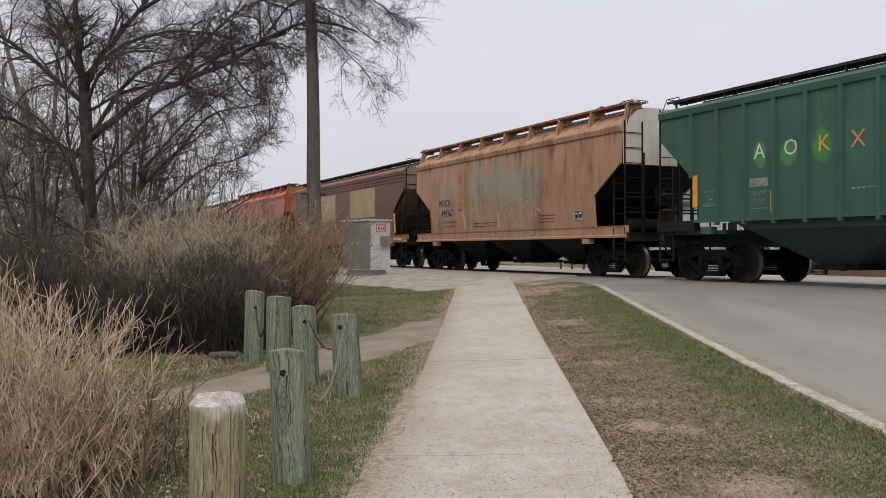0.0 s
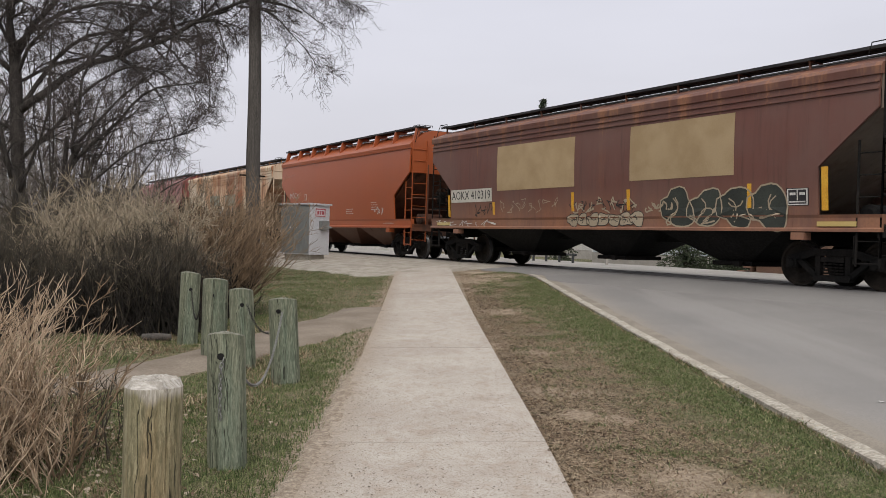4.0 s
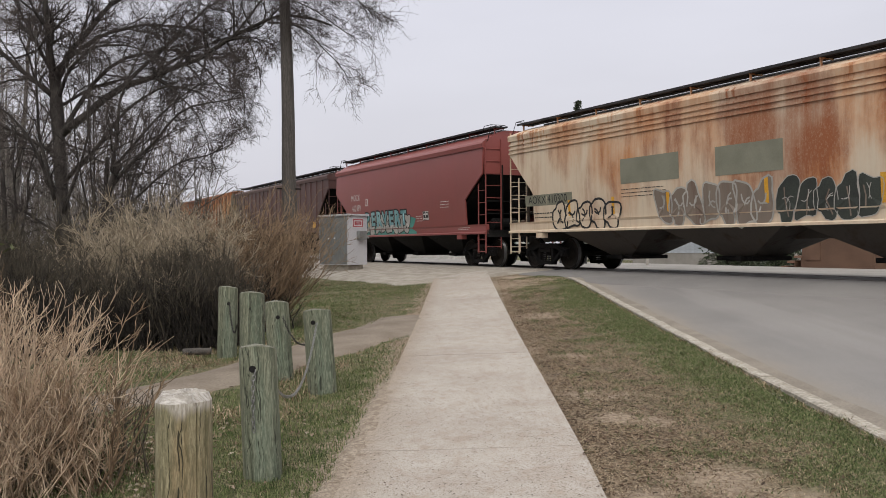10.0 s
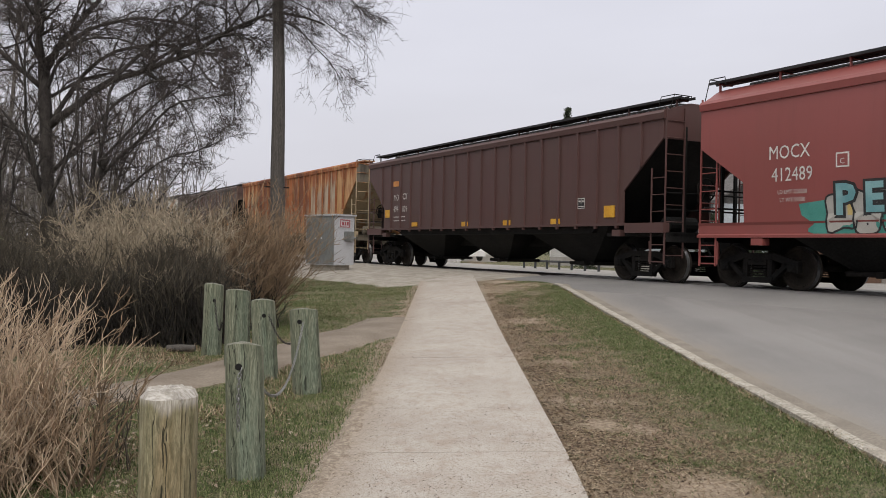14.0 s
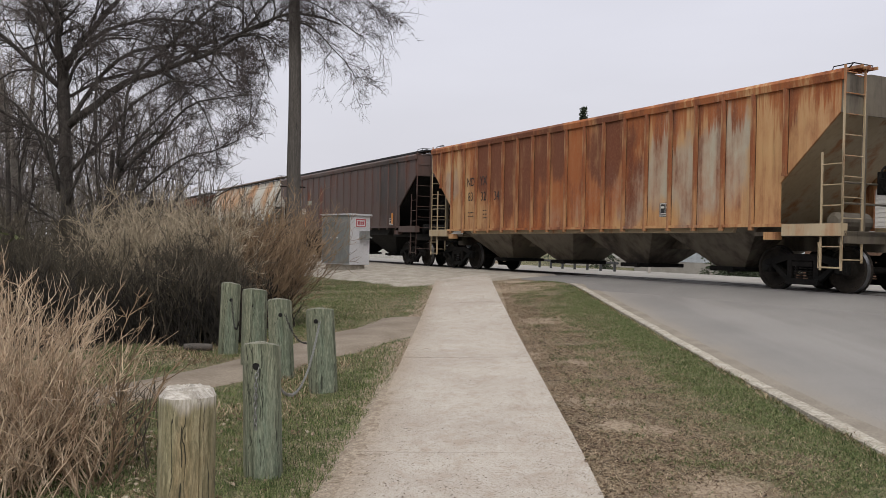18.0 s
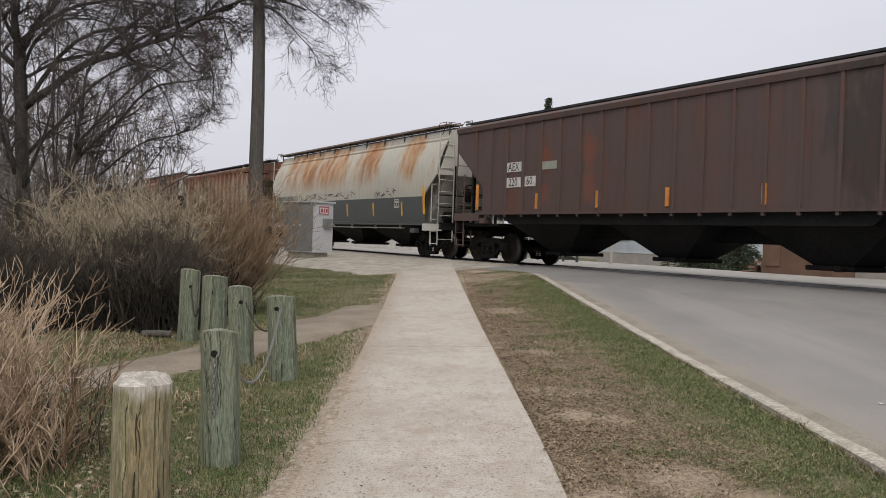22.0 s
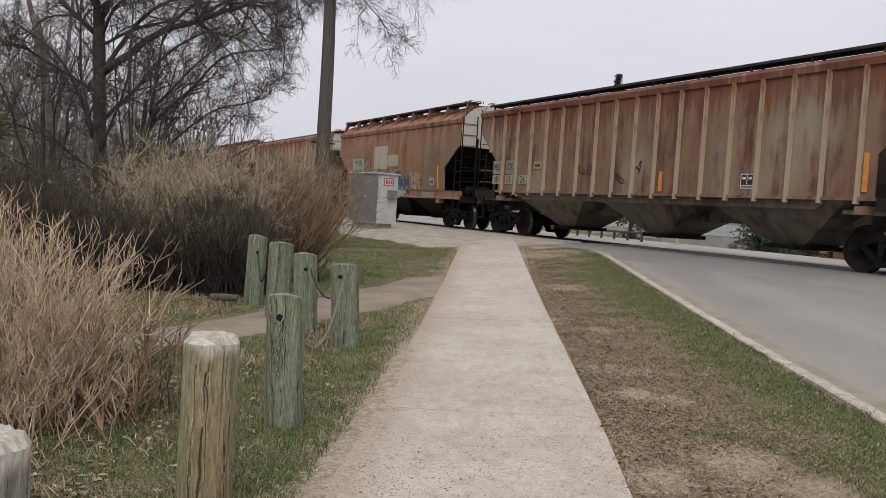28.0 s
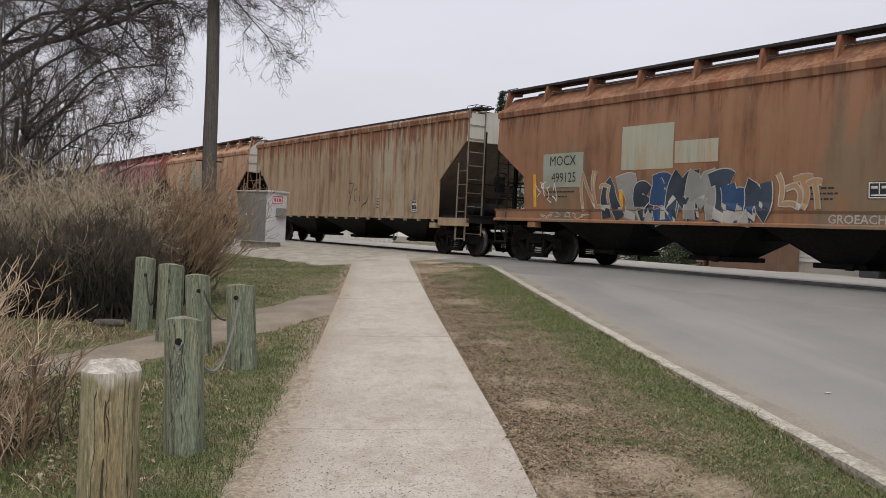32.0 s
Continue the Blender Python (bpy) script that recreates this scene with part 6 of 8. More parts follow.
def bollard(x, y, top, r, mat, sawn, seed, label, lean=(0, 0), hole=None, bevel=0.04, slope=0.0):
    """A round timber post with drying cracks, a chamfered sawn top and, where it has one, a bored hole, drawn as a
    near-black plug, facing (angle, height).
    """
    rnd = random.Random(seed)
    z0 = height(x, y) - 0.12
    m = pose(x, y, z0, lean[0], lean[1], 0)
    ob = thing("timber_post", label, "post", m, group="timber posts beside the footway")
    n, h = 96, top - z0
    cracks = [(rnd.randrange(n), rnd.uniform(0.008, 0.016), rnd.uniform(0.3, 1.0), rnd.uniform(0, 0.25)) for _ in range(5)]
    warp = [rnd.uniform(0, 6.28) for _ in range(3)]
    sh = Shape()
    levels = [0, 0.15, 0.3, 0.45, 0.6, 0.72, 0.82, 0.9, 1.0]

    def ring(z, rr, f):
        for j in range(n):
            w = 2 * math.pi * j / n
            q = rr * (1 + 0.03 * math.sin(2 * w + warp[0]) + 0.02 * math.sin(3 * w + warp[1] + z) + 0.012 * math.sin(7 * w + warp[2]))
            for cj, depth, reach, start in cracks:
                jj = cj
                if j == jj and start <= 1 - f <= reach + start:
                    q -= depth
            sh.v.append((q * math.cos(w), q * math.sin(w), z - slope * math.sin(w) * f))
    for f in levels:
        ring(f * (h - bevel), r * (1.03 - 0.03 * f), f)
    for i in range(len(levels) - 1):
        for j in range(n):
            sh.f.append((i * n + j, i * n + (j + 1) % n, (i + 1) * n + (j + 1) % n, (i + 1) * n + j))
    part("shaft", sh, mat, ob, smooth=True)
    cap = Shape()
    base = sh.v[-n:]
    cap.v = list(base)
    inner = max(0.55, 1 - bevel * 6)
    cut = [inner * (1 + (0.10 if bevel > 0.02 else 0.01) * math.sin(5 * 6.283 * j / n + warp[0]) + (0.05 if bevel > 0.02 else 0.0) * math.sin(11 * 6.283 * j / n)) for j in range(n)]
    cap.v += [(vx * q, vy * q, vz + bevel + 0.004 * rnd.uniform(-1, 1)) for (vx, vy, vz), q in zip(base, cut)]
    cap.v += [(vx * 0.4, vy * 0.4, vz + bevel + 0.006 * rnd.uniform(-1, 1)) for vx, vy, vz in base]
    cap.v.append((0, 0, h))
    for i in range(2):
        for j in range(n):
            cap.f.append((i * n + j, i * n + (j + 1) % n, (i + 1) * n + (j + 1) % n, (i + 1) * n + j))
    cap.f += [(2 * n + j, 2 * n + (j + 1) % n, 3 * n) for j in range(n)]
    part("sawn_top", cap, sawn, ob, smooth=True)
    if hole:
        a, hz = radians(hole[0]), hole[1] - z0
        d = Vector((math.cos(a), math.sin(a), 0))
        sh = Shape()
        p = d * (r * 1.0) + Vector((0, 0, hz))
        # Solid plug: the shade inside the hole is put into its near-black colour.
        sh.tube([p - d * 0.05, p + d * 0.006], [0.022, 0.022], 14)
        part("bored_hole", sh, HOLE_SHADE, ob)
    return m, z0


def chain(points, label, mat, link=0.033):
    """A chain hung through the points, built link by link."""
    ob = thing("chain", label, "chain", group="hanging chains")
    if mat.name not in LINKS:
        sh = Shape()
        ring = [Vector((0.5 * link * 0.62 * math.cos(w), 0, 0.5 * link * 1.35 * math.sin(w))) for w in [2 * math.pi * i / 10 for i in range(11)]]
        sh.tube(ring, 0.0034, 5, cap=False)
        LINKS[mat.name] = sh.mesh("link", mat, "all")
    pts = [Vector(p) for p in points]
    fine = []
    for i in range(len(pts) - 1):
        a, b = pts[i], pts[i + 1]
        fine += [a.lerp(b, k / 20) for k in range(20)]
    fine.append(pts[-1])
    gone, k = 0.0, 0
    for a, b in zip(fine, fine[1:]):
        gone += (b - a).length
        if gone >= link * 0.98:
            gone -= link * 0.98
            q = (b - a).normalized().to_track_quat("Z", "Y")
            o = part("link", LINKS[mat.name], None, ob)
            o.matrix_basis = Matrix.Translation(a) @ q.to_matrix().to_4x4() @ pose(0, 0, 0, 0, 0, 90 * (k % 2) + 20)
            k += 1


def sag(a, b, drop, n=8):
    a, b = Vector(a), Vector(b)
    return [a.lerp(b, i / n) + Vector((0, 0, -4 * drop * (i / n) * (1 - i / n))) for i in range(n + 1)]


LINKS = {}
POLE_WOOD = post_material("dark_pole_wood", (0.058, 0.051, 0.046), (0.125, 0.113, 0.102), (0.085, 0.074, 0.066), 0.7)
bollard(-1.378, 2.32, 0.75, 0.135, POST_GREY, SAWN_PALE, 1, "grey weathered timber post with a bleached sawn top", bevel=0.03)
bollard(-1.335, 4.10, 0.775, 0.126, POST_BROWN, SAWN_PALE, 2, "brown cracked timber post with a bleached sawn top", bevel=0.035)
bollard(-1.335, 5.60, 0.80, 0.118, POST_GREEN, SAWN_GREEN, 3, "green-grey timber post with a chain hanging from its hole", (0, -2), (-92, 0.685), 0.008, 0.035)
bollard(-1.50, 8.72, 0.80, 0.135, POST_GREEN, SAWN_GREEN, 4, "green-grey timber post leaning beside the dirt path", (0, -3.5), (-100, 0.70), 0.008, 0.03)
bollard(-2.10, 9.55, 0.83, 0.13, POST_GREEN, SAWN_GREEN, 5, "split green-grey timber post at the dirt path", (0, -3.5), (-75, 0.68), 0.01, 0.03)
bollard(-2.62, 10.3, 0.89, 0.148, POST_GREEN, SAWN_GREEN, 6, "broad green-grey timber post beside the thicket", (0, 0), (-80, 0.72), 0.008, 0.03)
bollard(-3.28, 11.5, 0.90, 0.128, POST_GREEN, SAWN_GREEN, 7, "green-grey timber post at the edge of the thicket", (0, 1.5), (-70, 0.70), 0.01, 0.03)
chain([(-1.345, 5.475, 0.69), (-1.36, 5.462, 0.62), (-1.362, 5.46, 0.40), (-1.356, 5.46, 0.28)], "loose steel chain hanging down a post", CHAIN_STEEL)
chain(sag((-1.53, 8.57, 0.70), (-1.30, 5.73, 0.55), 0.33, 10), "slack steel chain between two posts", CHAIN_STEEL)
chain(sag((-2.06, 9.40, 0.70), (-1.62, 8.70, 0.50), 0.14), "dark slack chain between two posts", CHAIN_DARK)
chain(sag((-3.20, 11.36, 0.72), (-2.80, 10.28, 0.52), 0.22), "dark slack chain beside the thicket", CHAIN_DARK)

# sawn-off log lying in the grass
sh = Shape()
sh.tube([(-3.95, 11.75, 0.02), (-3.75, 11.77, 0.025), (-3.58, 11.8, 0.02)], [0.045, 0.05, 0.045], 12)
tagged(part("cut_log", sh, POLE_WOOD, smooth=True), "short dark cut log lying in the grass", "log")

# ---- utility pole ----
pole = thing("utility_pole", "tall dark weathered wooden utility pole with an iron step", "utility pole", pose(-4.66, 22.1, height(-4.66, 22.1) - 0.3, 0, -0.9, 0))
sh = Shape()
sh.tube([(0.012 * math.sin(i), 0.01 * math.cos(2 * i), i * 0.7) for i in range(17)], [0.205 - 0.0060 * i for i in range(17)], 20)
part("shaft", sh, POLE_WOOD, pole, smooth=True)
sh = Shape()
sh.tube([(-0.34, -0.05, 3.05), (0.30, -0.05, 3.02)], 0.018, 6)
part("pole_step", sh, DARK_STEEL, pole)

# ---- equipment case beside the track ----
CASE_FRONT = plain("grey_case_front", (0.20, 0.21, 0.205), (0.29, 0.30, 0.295), 0.8, 0.55, 20, 0.1, 0.2, stretch=(1, 1, 0.4))
CASE_SIDE = plain("pale_case_side", (0.60, 0.61, 0.64), (0.68, 0.69, 0.72), 0.8, 0.5, 20, 0.1)
SIGN_RED = plain("faded_red_print", (0.40, 0.07, 0.09), (0.50, 0.12, 0.14), 8.0, 0.6)
SIGN_WHITE = plain("white_sign_plate", (0.68, 0.66, 0.67), (0.78, 0.76, 0.77), 6.0, 0.5)
case = thing("equipment_case", "grey steel trackside equipment case with double doors", "equipment cabinet", pose(-4.44, 30.3, 0.70, 0, 0, -36))
sh = Shape()
sh.box(-1.42, 0.0, 0.06, 0.0, 0.98, 1.80)
part("body", sh, CASE_SIDE, case)
for x0, x1 in ((-1.39, -0.715), (-0.705, -0.03)):
    sh = Shape()
    sh.box(x0, -0.022, 0.10, x1, 0.0, 1.77)
    door = part("door", sh, CASE_FRONT, case, "dull grey steel door")
    sh = Shape()
    xm = x1 - 0.09 if x0 < -1 else x0 + 0.20
    sh.disc([(-0.05, 0.02), (-0.022, 0.03)], (xm - 0.12, 0, 1.0), 10)
    part("door_handle", sh, CASE_SIDE, door)
sh = Shape()
sh.prism([(-1.47, 1.80), (0.06, 1.80), (0.06, 1.86), (-1.47, 1.83)], -0.06, 1.04)
part("lid", sh, CASE_SIDE, case)
sh = Shape()
sh.box(-1.30, 0.10, -0.25, -0.10, 0.85, 0.06)
part("plinth", sh, KERB, case)
sh = Shape()
sh.box(0.0, 0.22, 1.38, 0.012, 0.78, 1.70)
plate = part("notice_plate", sh, SIGN_WHITE, case)
sh = Shape()
for y0, y1, z0, z1 in ((0.25, 0.75, 1.64, 1.68), (0.25, 0.75, 1.40, 1.43), (0.25, 0.29, 1.43, 1.64), (0.71, 0.75, 1.43, 1.64), (0.34, 0.44, 1.47, 1.60), (0.48, 0.54, 1.47, 1.60), (0.58, 0.67, 1.47, 1.60)):
    sh.box(0.012, y0, z0, 0.016, y1, z1)
part("plate_print", sh, SIGN_RED, plate)
sh = Shape()
sh.box(0.0, 0.45, 0.95, 0.14, 0.84, 1.26, 0.02)
sh.tube([(0.1, 0.86, 1.05), (0.16, 0.92, 1.02)], 0.03, 8)
part("meter_box", sh, CASE_FRONT, case)

# ---- bare trees, thicket and dry shrubs ----
def bark(name, dark, light):
    m, n, l, p = material(name)
    c = n.new("ShaderNodeTexCoord").outputs["Object"]
    grain = tex_noise(n, l, c, 9.0, 5, (1, 1, 0.25), 0.7)
    isl = n.new("ShaderNodeNewGeometry").outputs["Random Per Island"]
    col = mix(n, l, step(n, l, grain, 0.3, 0.7), dark, light)
    col = mix(n, l, 0.75, col, mix(n, l, isl, (0.35, 0.35, 0.35), (1.0, 1.0, 1.0)), "MULTIPLY")
    l.new(col, p.inputs["Base Color"])
    p.inputs["Roughness"].default_value = 0.95
    bump(n, l, p, grain, 0.6, 0.02)
    return m


BARK_DARK = bark("dark_grey_bark", (0.024, 0.020, 0.018), (0.082, 0.072, 0.064))
BARK_GREY = bark("grey_bark", (0.11, 0.095, 0.085), (0.25, 0.225, 0.20))
TWIG_DARK = bark("dark_twigs", (0.036, 0.028, 0.026), (0.105, 0.085, 0.077))
TWIG_GREY = bark("grey_brown_twigs", (0.15, 0.125, 0.105), (0.30, 0.255, 0.215))
STEM_TAN = bark("tan_dry_stems", (0.31, 0.205, 0.13), (0.69, 0.55, 0.40))
STEM_BROWN = bark("brown_dry_stems", (0.17, 0.115, 0.07), (0.37, 0.26, 0.165))
STEM_GREY = bark("grey_dry_stems", (0.22, 0.18, 0.125), (0.56, 0.465, 0.34))
# Near-black: the thicket's inner shade is put into this stem colour.
STEM_SHADE = bark("thicket_shade_stems", (0.012, 0.010, 0.008), (0.036, 0.030, 0.024))
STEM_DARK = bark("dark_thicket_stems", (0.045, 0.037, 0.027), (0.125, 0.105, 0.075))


def bent(rnd, p, d, length, n, wander, pull):
    """A wandering line from p along d; pull: how far it is drawn down (-) or up (+)."""
    pts, p, d = [p.copy()], p.copy(), d.normalized()
    for _ in range(n):
        d = (d + Vector((rnd.gauss(0, wander), rnd.gauss(0, wander), rnd.gauss(0, wander) + pull))).normalized()
        p = p + d * (length / n)
        pts.append(p.copy())
    return pts


def along(pts, f):
    k = min(int(f * (len(pts) - 1)), len(pts) - 2)
    g = f * (len(pts) - 1) - k
    return pts[k].lerp(pts[k + 1], g), (pts[k + 1] - pts[k]).normalized()


def branch_out(rnd, wood, twigs, line, r0, level, kids, reach, droop):
    """Side branches along a line, and theirs in turn down to twigs."""
    for i in range(kids[0]):
        f = rnd.uniform(0.12, 1.0)
        p, d = along(line, f)
        side = Vector((rnd.gauss(0, 1), rnd.gauss(0, 1), rnd.gauss(0.1, 0.8))).normalized()
        d2 = (d * rnd.uniform(0.5, 1.1) + side * 0.75).normalized()
        length = reach * rnd.uniform(0.4, 1.2) * (1.15 - 0.5 * f)
        r = max(0.0046, r0 * (1 - 0.6 * f) * 0.45)
        seg = 7 if len(kids) > 2 else 5 if len(kids) > 1 else 4
        pts = bent(rnd, p, d2, length, seg, 0.27 if len(kids) > 1 else 0.38, droop[0])
        sink = wood if len(kids) > 2 else twigs
        sink.tube(pts, [r * (1 - 0.75 * k / seg) for k in range(seg + 1)], 5 if len(kids) > 2 else 3, cap=False)
        if len(kids) > 1:
            branch_out(rnd, wood, twigs, pts, r, level + 1, kids[1:], reach * 0.52, droop[1:])


def smooth_line(pts, n=4):
    """A rounder line through a few points."""
    pts = [Vector(p) for p in pts]
    out = []
    for i in range(len(pts) - 1):
        a, b, c, d = pts[max(i - 1, 0)], pts[i], pts[i + 1], pts[min(i + 2, len(pts) - 1)]
        for k in range(n):
            t = k / n
            out.append(0.5 * ((2 * b) + (c - a) * t + (2 * a - 5 * b + 4 * c - d) * t * t + (3 * b - a - 3 * c + d) * t ** 3))
    return out + [pts[-1]]


def bare_tree(label, trunk, limbs, seed, wood_mat, twig_mat, kids, reach, droop=(0, 0, 0)):
    """trunk and limbs: (points, thick end, thin end); branches grow from the limbs and the trunk's upper half."""
    rnd = random.Random(seed)
    root = Vector(trunk[0][0])
    base = Vector((root.x, root.y, height(root.x, root.y) - 0.1))
    ob = thing("bare_tree", label, "tree", Matrix.Translation(base))
    wood, twigs, stem = Shape(), Shape(), Shape()

    def local(points):
        return [p - base for p in smooth_line(points)]
    line = local([tuple(base)] + list(trunk[0]))
    n = len(line)
    line = [p + Vector((0.04 * noise.noise(p * 0.9), 0.04 * noise.noise(p * 0.9 + Vector((9, 0, 0))), 0)) for p in line]
    stem.tube(line, [trunk[1] * (1.25 if k == 0 else 1) + (trunk[2] - trunk[1]) * k / (n - 1) for k in range(n)], 14)
    branch_out(rnd, wood, twigs, line[n // 2:], trunk[2] * 0.6, 0, [kids[0] // 2] + kids[1:], reach, droop)
    for points, a, b, *own in limbs:
        line = local(points)
        n = len(line)
        line = [p + Vector((0.10 * noise.noise(p * 1.1), 0.10 * noise.noise(p * 1.1 + Vector((5, 0, 0))), 0.10 * noise.noise(p * 1.1 + Vector((0, 7, 0))))) for p in line]
        limb = Shape()
        limb.tube(line, [0.8 * (a + (b - a) * (k / (n - 1)) ** 0.7) for k in range(n)], 9)
        part("limb", limb, wood_mat, ob, smooth="all", fix=False)
        branch_out(rnd, wood, twigs, line, a * 0.8, 0, own[0] if own else kids, reach * (own[1] if own else 1), droop)
    part("trunk", stem, wood_mat, ob, smooth="all", fix=False)
    tagged(part("branchwork", wood, wood_mat, ob, smooth="all", fix=False), kind="stuff")
    tagged(part("crown", twigs, twig_mat, ob, fix=False), kind="stuff")
    return ob


bare_tree("large bare spreading tree with drooping twigs",
          ([(-11.5, 24.1, 1.3), (-11.6, 24.1, 3.1), (-11.7, 24.1, 5.2), (-11.8, 24.1, 6.5)], 0.20, 0.15),
          [([(-11.8, 24.1, 6.3), (-11.8, 23.6, 8.0), (-11.5, 23.1, 11.0)], 0.15, 0.06),
           ([(-11.7, 24.1, 6.2), (-11.4, 24.6, 7.2), (-10.6, 25.1, 8.5), (-9.6, 25.6, 10.4)], 0.13, 0.06),
           ([(-11.6, 24.1, 4.6), (-9.9, 24.0, 5.85), (-8.9, 23.8, 6.15), (-7.5, 23.4, 6.5), (-5.95, 22.8, 7.2), (-4.7, 22.3, 7.35), (-3.5, 21.7, 7.0)], 0.15, 0.03, [26, 10, 7], 0.95),
           ([(-11.5, 24.1, 3.3), (-10.3, 23.6, 4.3), (-9.1, 23.2, 5.3), (-7.9, 22.8, 5.7), (-6.7, 22.4, 5.2)], 0.08, 0.02, [16, 7, 5], 0.8),
           ([(-11.8, 24.1, 6.4), (-10.5, 24.0, 7.3), (-9.0, 23.8, 7.6), (-7.4, 23.4, 7.3)], 0.09, 0.03, [30, 12, 7], 0.95),
           ([(-11.7, 24.1, 5.6), (-10.8, 23.5, 6.6), (-9.6, 23.0, 6.9), (-8.2, 22.6, 6.4)], 0.07, 0.02, [18, 8, 6], 0.8),
           ([(-11.7, 24.1, 4.4), (-10.4, 24.6, 6.6), (-8.2, 24.1, 6.9), (-6.6, 23.1, 5.6)], 0.10, 0.025, [18, 8, 6], 0.8),
           ([(-10.6, 25.1, 8.5), (-8.2, 24.1, 9.2), (-5.6, 23.1, 9.0), (-3.4, 22.4, 8.0)], 0.09, 0.03, [26, 10, 7], 0.95),
           ([(-6.4, 22.95, 6.98), (-5.2, 22.2, 7.9), (-4.2, 21.7, 7.5), (-2.9, 21.3, 6.6)], 0.045, 0.012, [28, 8, 6], 0.88),
           ([(-5.3, 22.5, 7.25), (-4.5, 22.0, 7.0), (-3.8, 21.6, 6.5), (-3.1, 21.4, 5.5)], 0.04, 0.010, [20, 7, 5], 0.75),
           ([(-6.0, 22.9, 9.0), (-4.4, 22.2, 8.6), (-3.4, 21.6, 7.9), (-2.3, 21.3, 7.0)], 0.045, 0.012, [28, 8, 6], 0.88),
           ([(-9.9, 24.0, 5.85), (-8.6, 24.5, 7.3), (-7.2, 24.3, 8.3), (-5.8, 23.7, 8.6)], 0.08, 0.02, [26, 11, 8], 0.85),
           ([(-8.9, 23.8, 6.15), (-7.8, 24.3, 7.0), (-6.5, 24.0, 7.3), (-5.4, 23.4, 6.9)], 0.07, 0.015, [24, 11, 8], 0.75),
           ([(-11.7, 24.1, 5.4), (-10.6, 24.9, 6.2), (-9.4, 25.2, 6.4), (-8.4, 25.0, 5.8)], 0.07, 0.015, [22, 10, 8], 0.8),
           ([(-11.8, 24.1, 6.3), (-12.6, 24.4, 7.6), (-13.2, 24.4, 8.8)], 0.09, 0.02, [22, 10, 8], 0.85),
           ([(-7.9, 23.5, 6.6), (-6.9, 23.2, 6.5), (-6.2, 23.0, 5.7), (-6.0, 22.8, 4.7)], 0.05, 0.010, [20, 8, 6], 0.62),
           ([(-8.9, 23.8, 6.2), (-8.0, 23.4, 5.6), (-7.3, 23.0, 4.7), (-7.0, 22.8, 3.7)], 0.05, 0.010, [18, 8, 6], 0.62),
           ([(-6.6, 23.0, 6.9), (-5.9, 22.6, 6.9), (-5.6, 22.4, 6.2), (-5.5, 22.3, 5.4)], 0.04, 0.008, [18, 7, 5], 0.55),
           ([(-11.7, 24.1, 5.6), (-13.4, 23.2, 7.2), (-15.2, 22.6, 8.2)], 0.11, 0.03),
           ([(-11.6, 24.1, 4.0), (-13.2, 23.0, 5.0), (-14.6, 22.0, 5.2)], 0.08, 0.02)],
          3, BARK_DARK, TWIG_DARK, [22, 9, 6], 1.9, (-0.02, -0.06, -0.12))
bare_tree("grey bare tree standing behind others",
          ([(-14.9, 28.1, 1.3), (-15.3, 28.1, 4.0), (-15.9, 28.1, 6.9)], 0.20, 0.14),
          [([(-15.9, 28.1, 6.7), (-16.7, 28.1, 9.4), (-17.0, 28.0, 12.0)], 0.12, 0.04),
           ([(-15.1, 28.1, 3.4), (-14.7, 28.1, 5.9), (-14.5, 28.1, 8.6), (-13.4, 28.0, 11.0)], 0.12, 0.04),
           ([(-15.4, 28.1, 4.4), (-17.2, 27.5, 6.0), (-19.5, 27.0, 7.0)], 0.09, 0.03)],
          4, BARK_GREY, TWIG_GREY, [15, 9, 7], 2.1, (0, -0.02, -0.04))
bare_tree("leaning bare sapling with budding twigs",
          ([(-8.9, 20.1, 1.2), (-8.6, 20.1, 2.6), (-8.3, 20.1, 3.4)], 0.10, 0.07),
          [([(-8.6, 20.1, 2.7), (-7.6, 20.1, 3.8), (-6.4, 19.6, 4.6), (-5.2, 19.1, 4.7)], 0.07, 0.015),
           ([(-8.4, 20.1, 3.2), (-8.3, 20.3, 4.9), (-7.7, 20.6, 6.6)], 0.06, 0.02),
           ([(-8.8, 20.1, 1.6), (-7.6, 19.3, 2.5), (-6.6, 19.1, 3.2), (-5.3, 19.1, 3.7)], 0.06, 0.012),
           ([(-8.4, 20.1, 3.3), (-7.2, 20.6, 4.9), (-5.9, 20.6, 5.6)], 0.05, 0.012)],
          5, BARK_DARK, TWIG_DARK, [18, 10, 7], 1.3, (0, -0.01, -0.03))
bare_tree("many-stemmed bare sapling at the wood's edge",
          ([(-9.8, 21.1, 1.2), (-10.2, 21.1, 2.4), (-10.5, 21.1, 3.2)], 0.10, 0.07),
          [([(-10.4, 21.1, 2.9), (-11.1, 21.1, 4.4), (-12.5, 21.1, 5.4)], 0.07, 0.02),
           ([(-10.1, 21.1, 2.3), (-9.6, 21.3, 4.2), (-9.4, 21.2, 6.4)], 0.06, 0.02),
           ([(-10.3, 21.1, 2.6), (-10.5, 20.6, 4.6), (-10.3, 20.2, 6.6)], 0.06, 0.02),
           ([(-9.9, 21.1, 1.5), (-11.3, 20.5, 2.6), (-13.2, 20.0, 3.2)], 0.05, 0.015)],
          6, BARK_DARK, TWIG_DARK, [14, 9, 7], 1.45, (0, -0.01, -0.03))
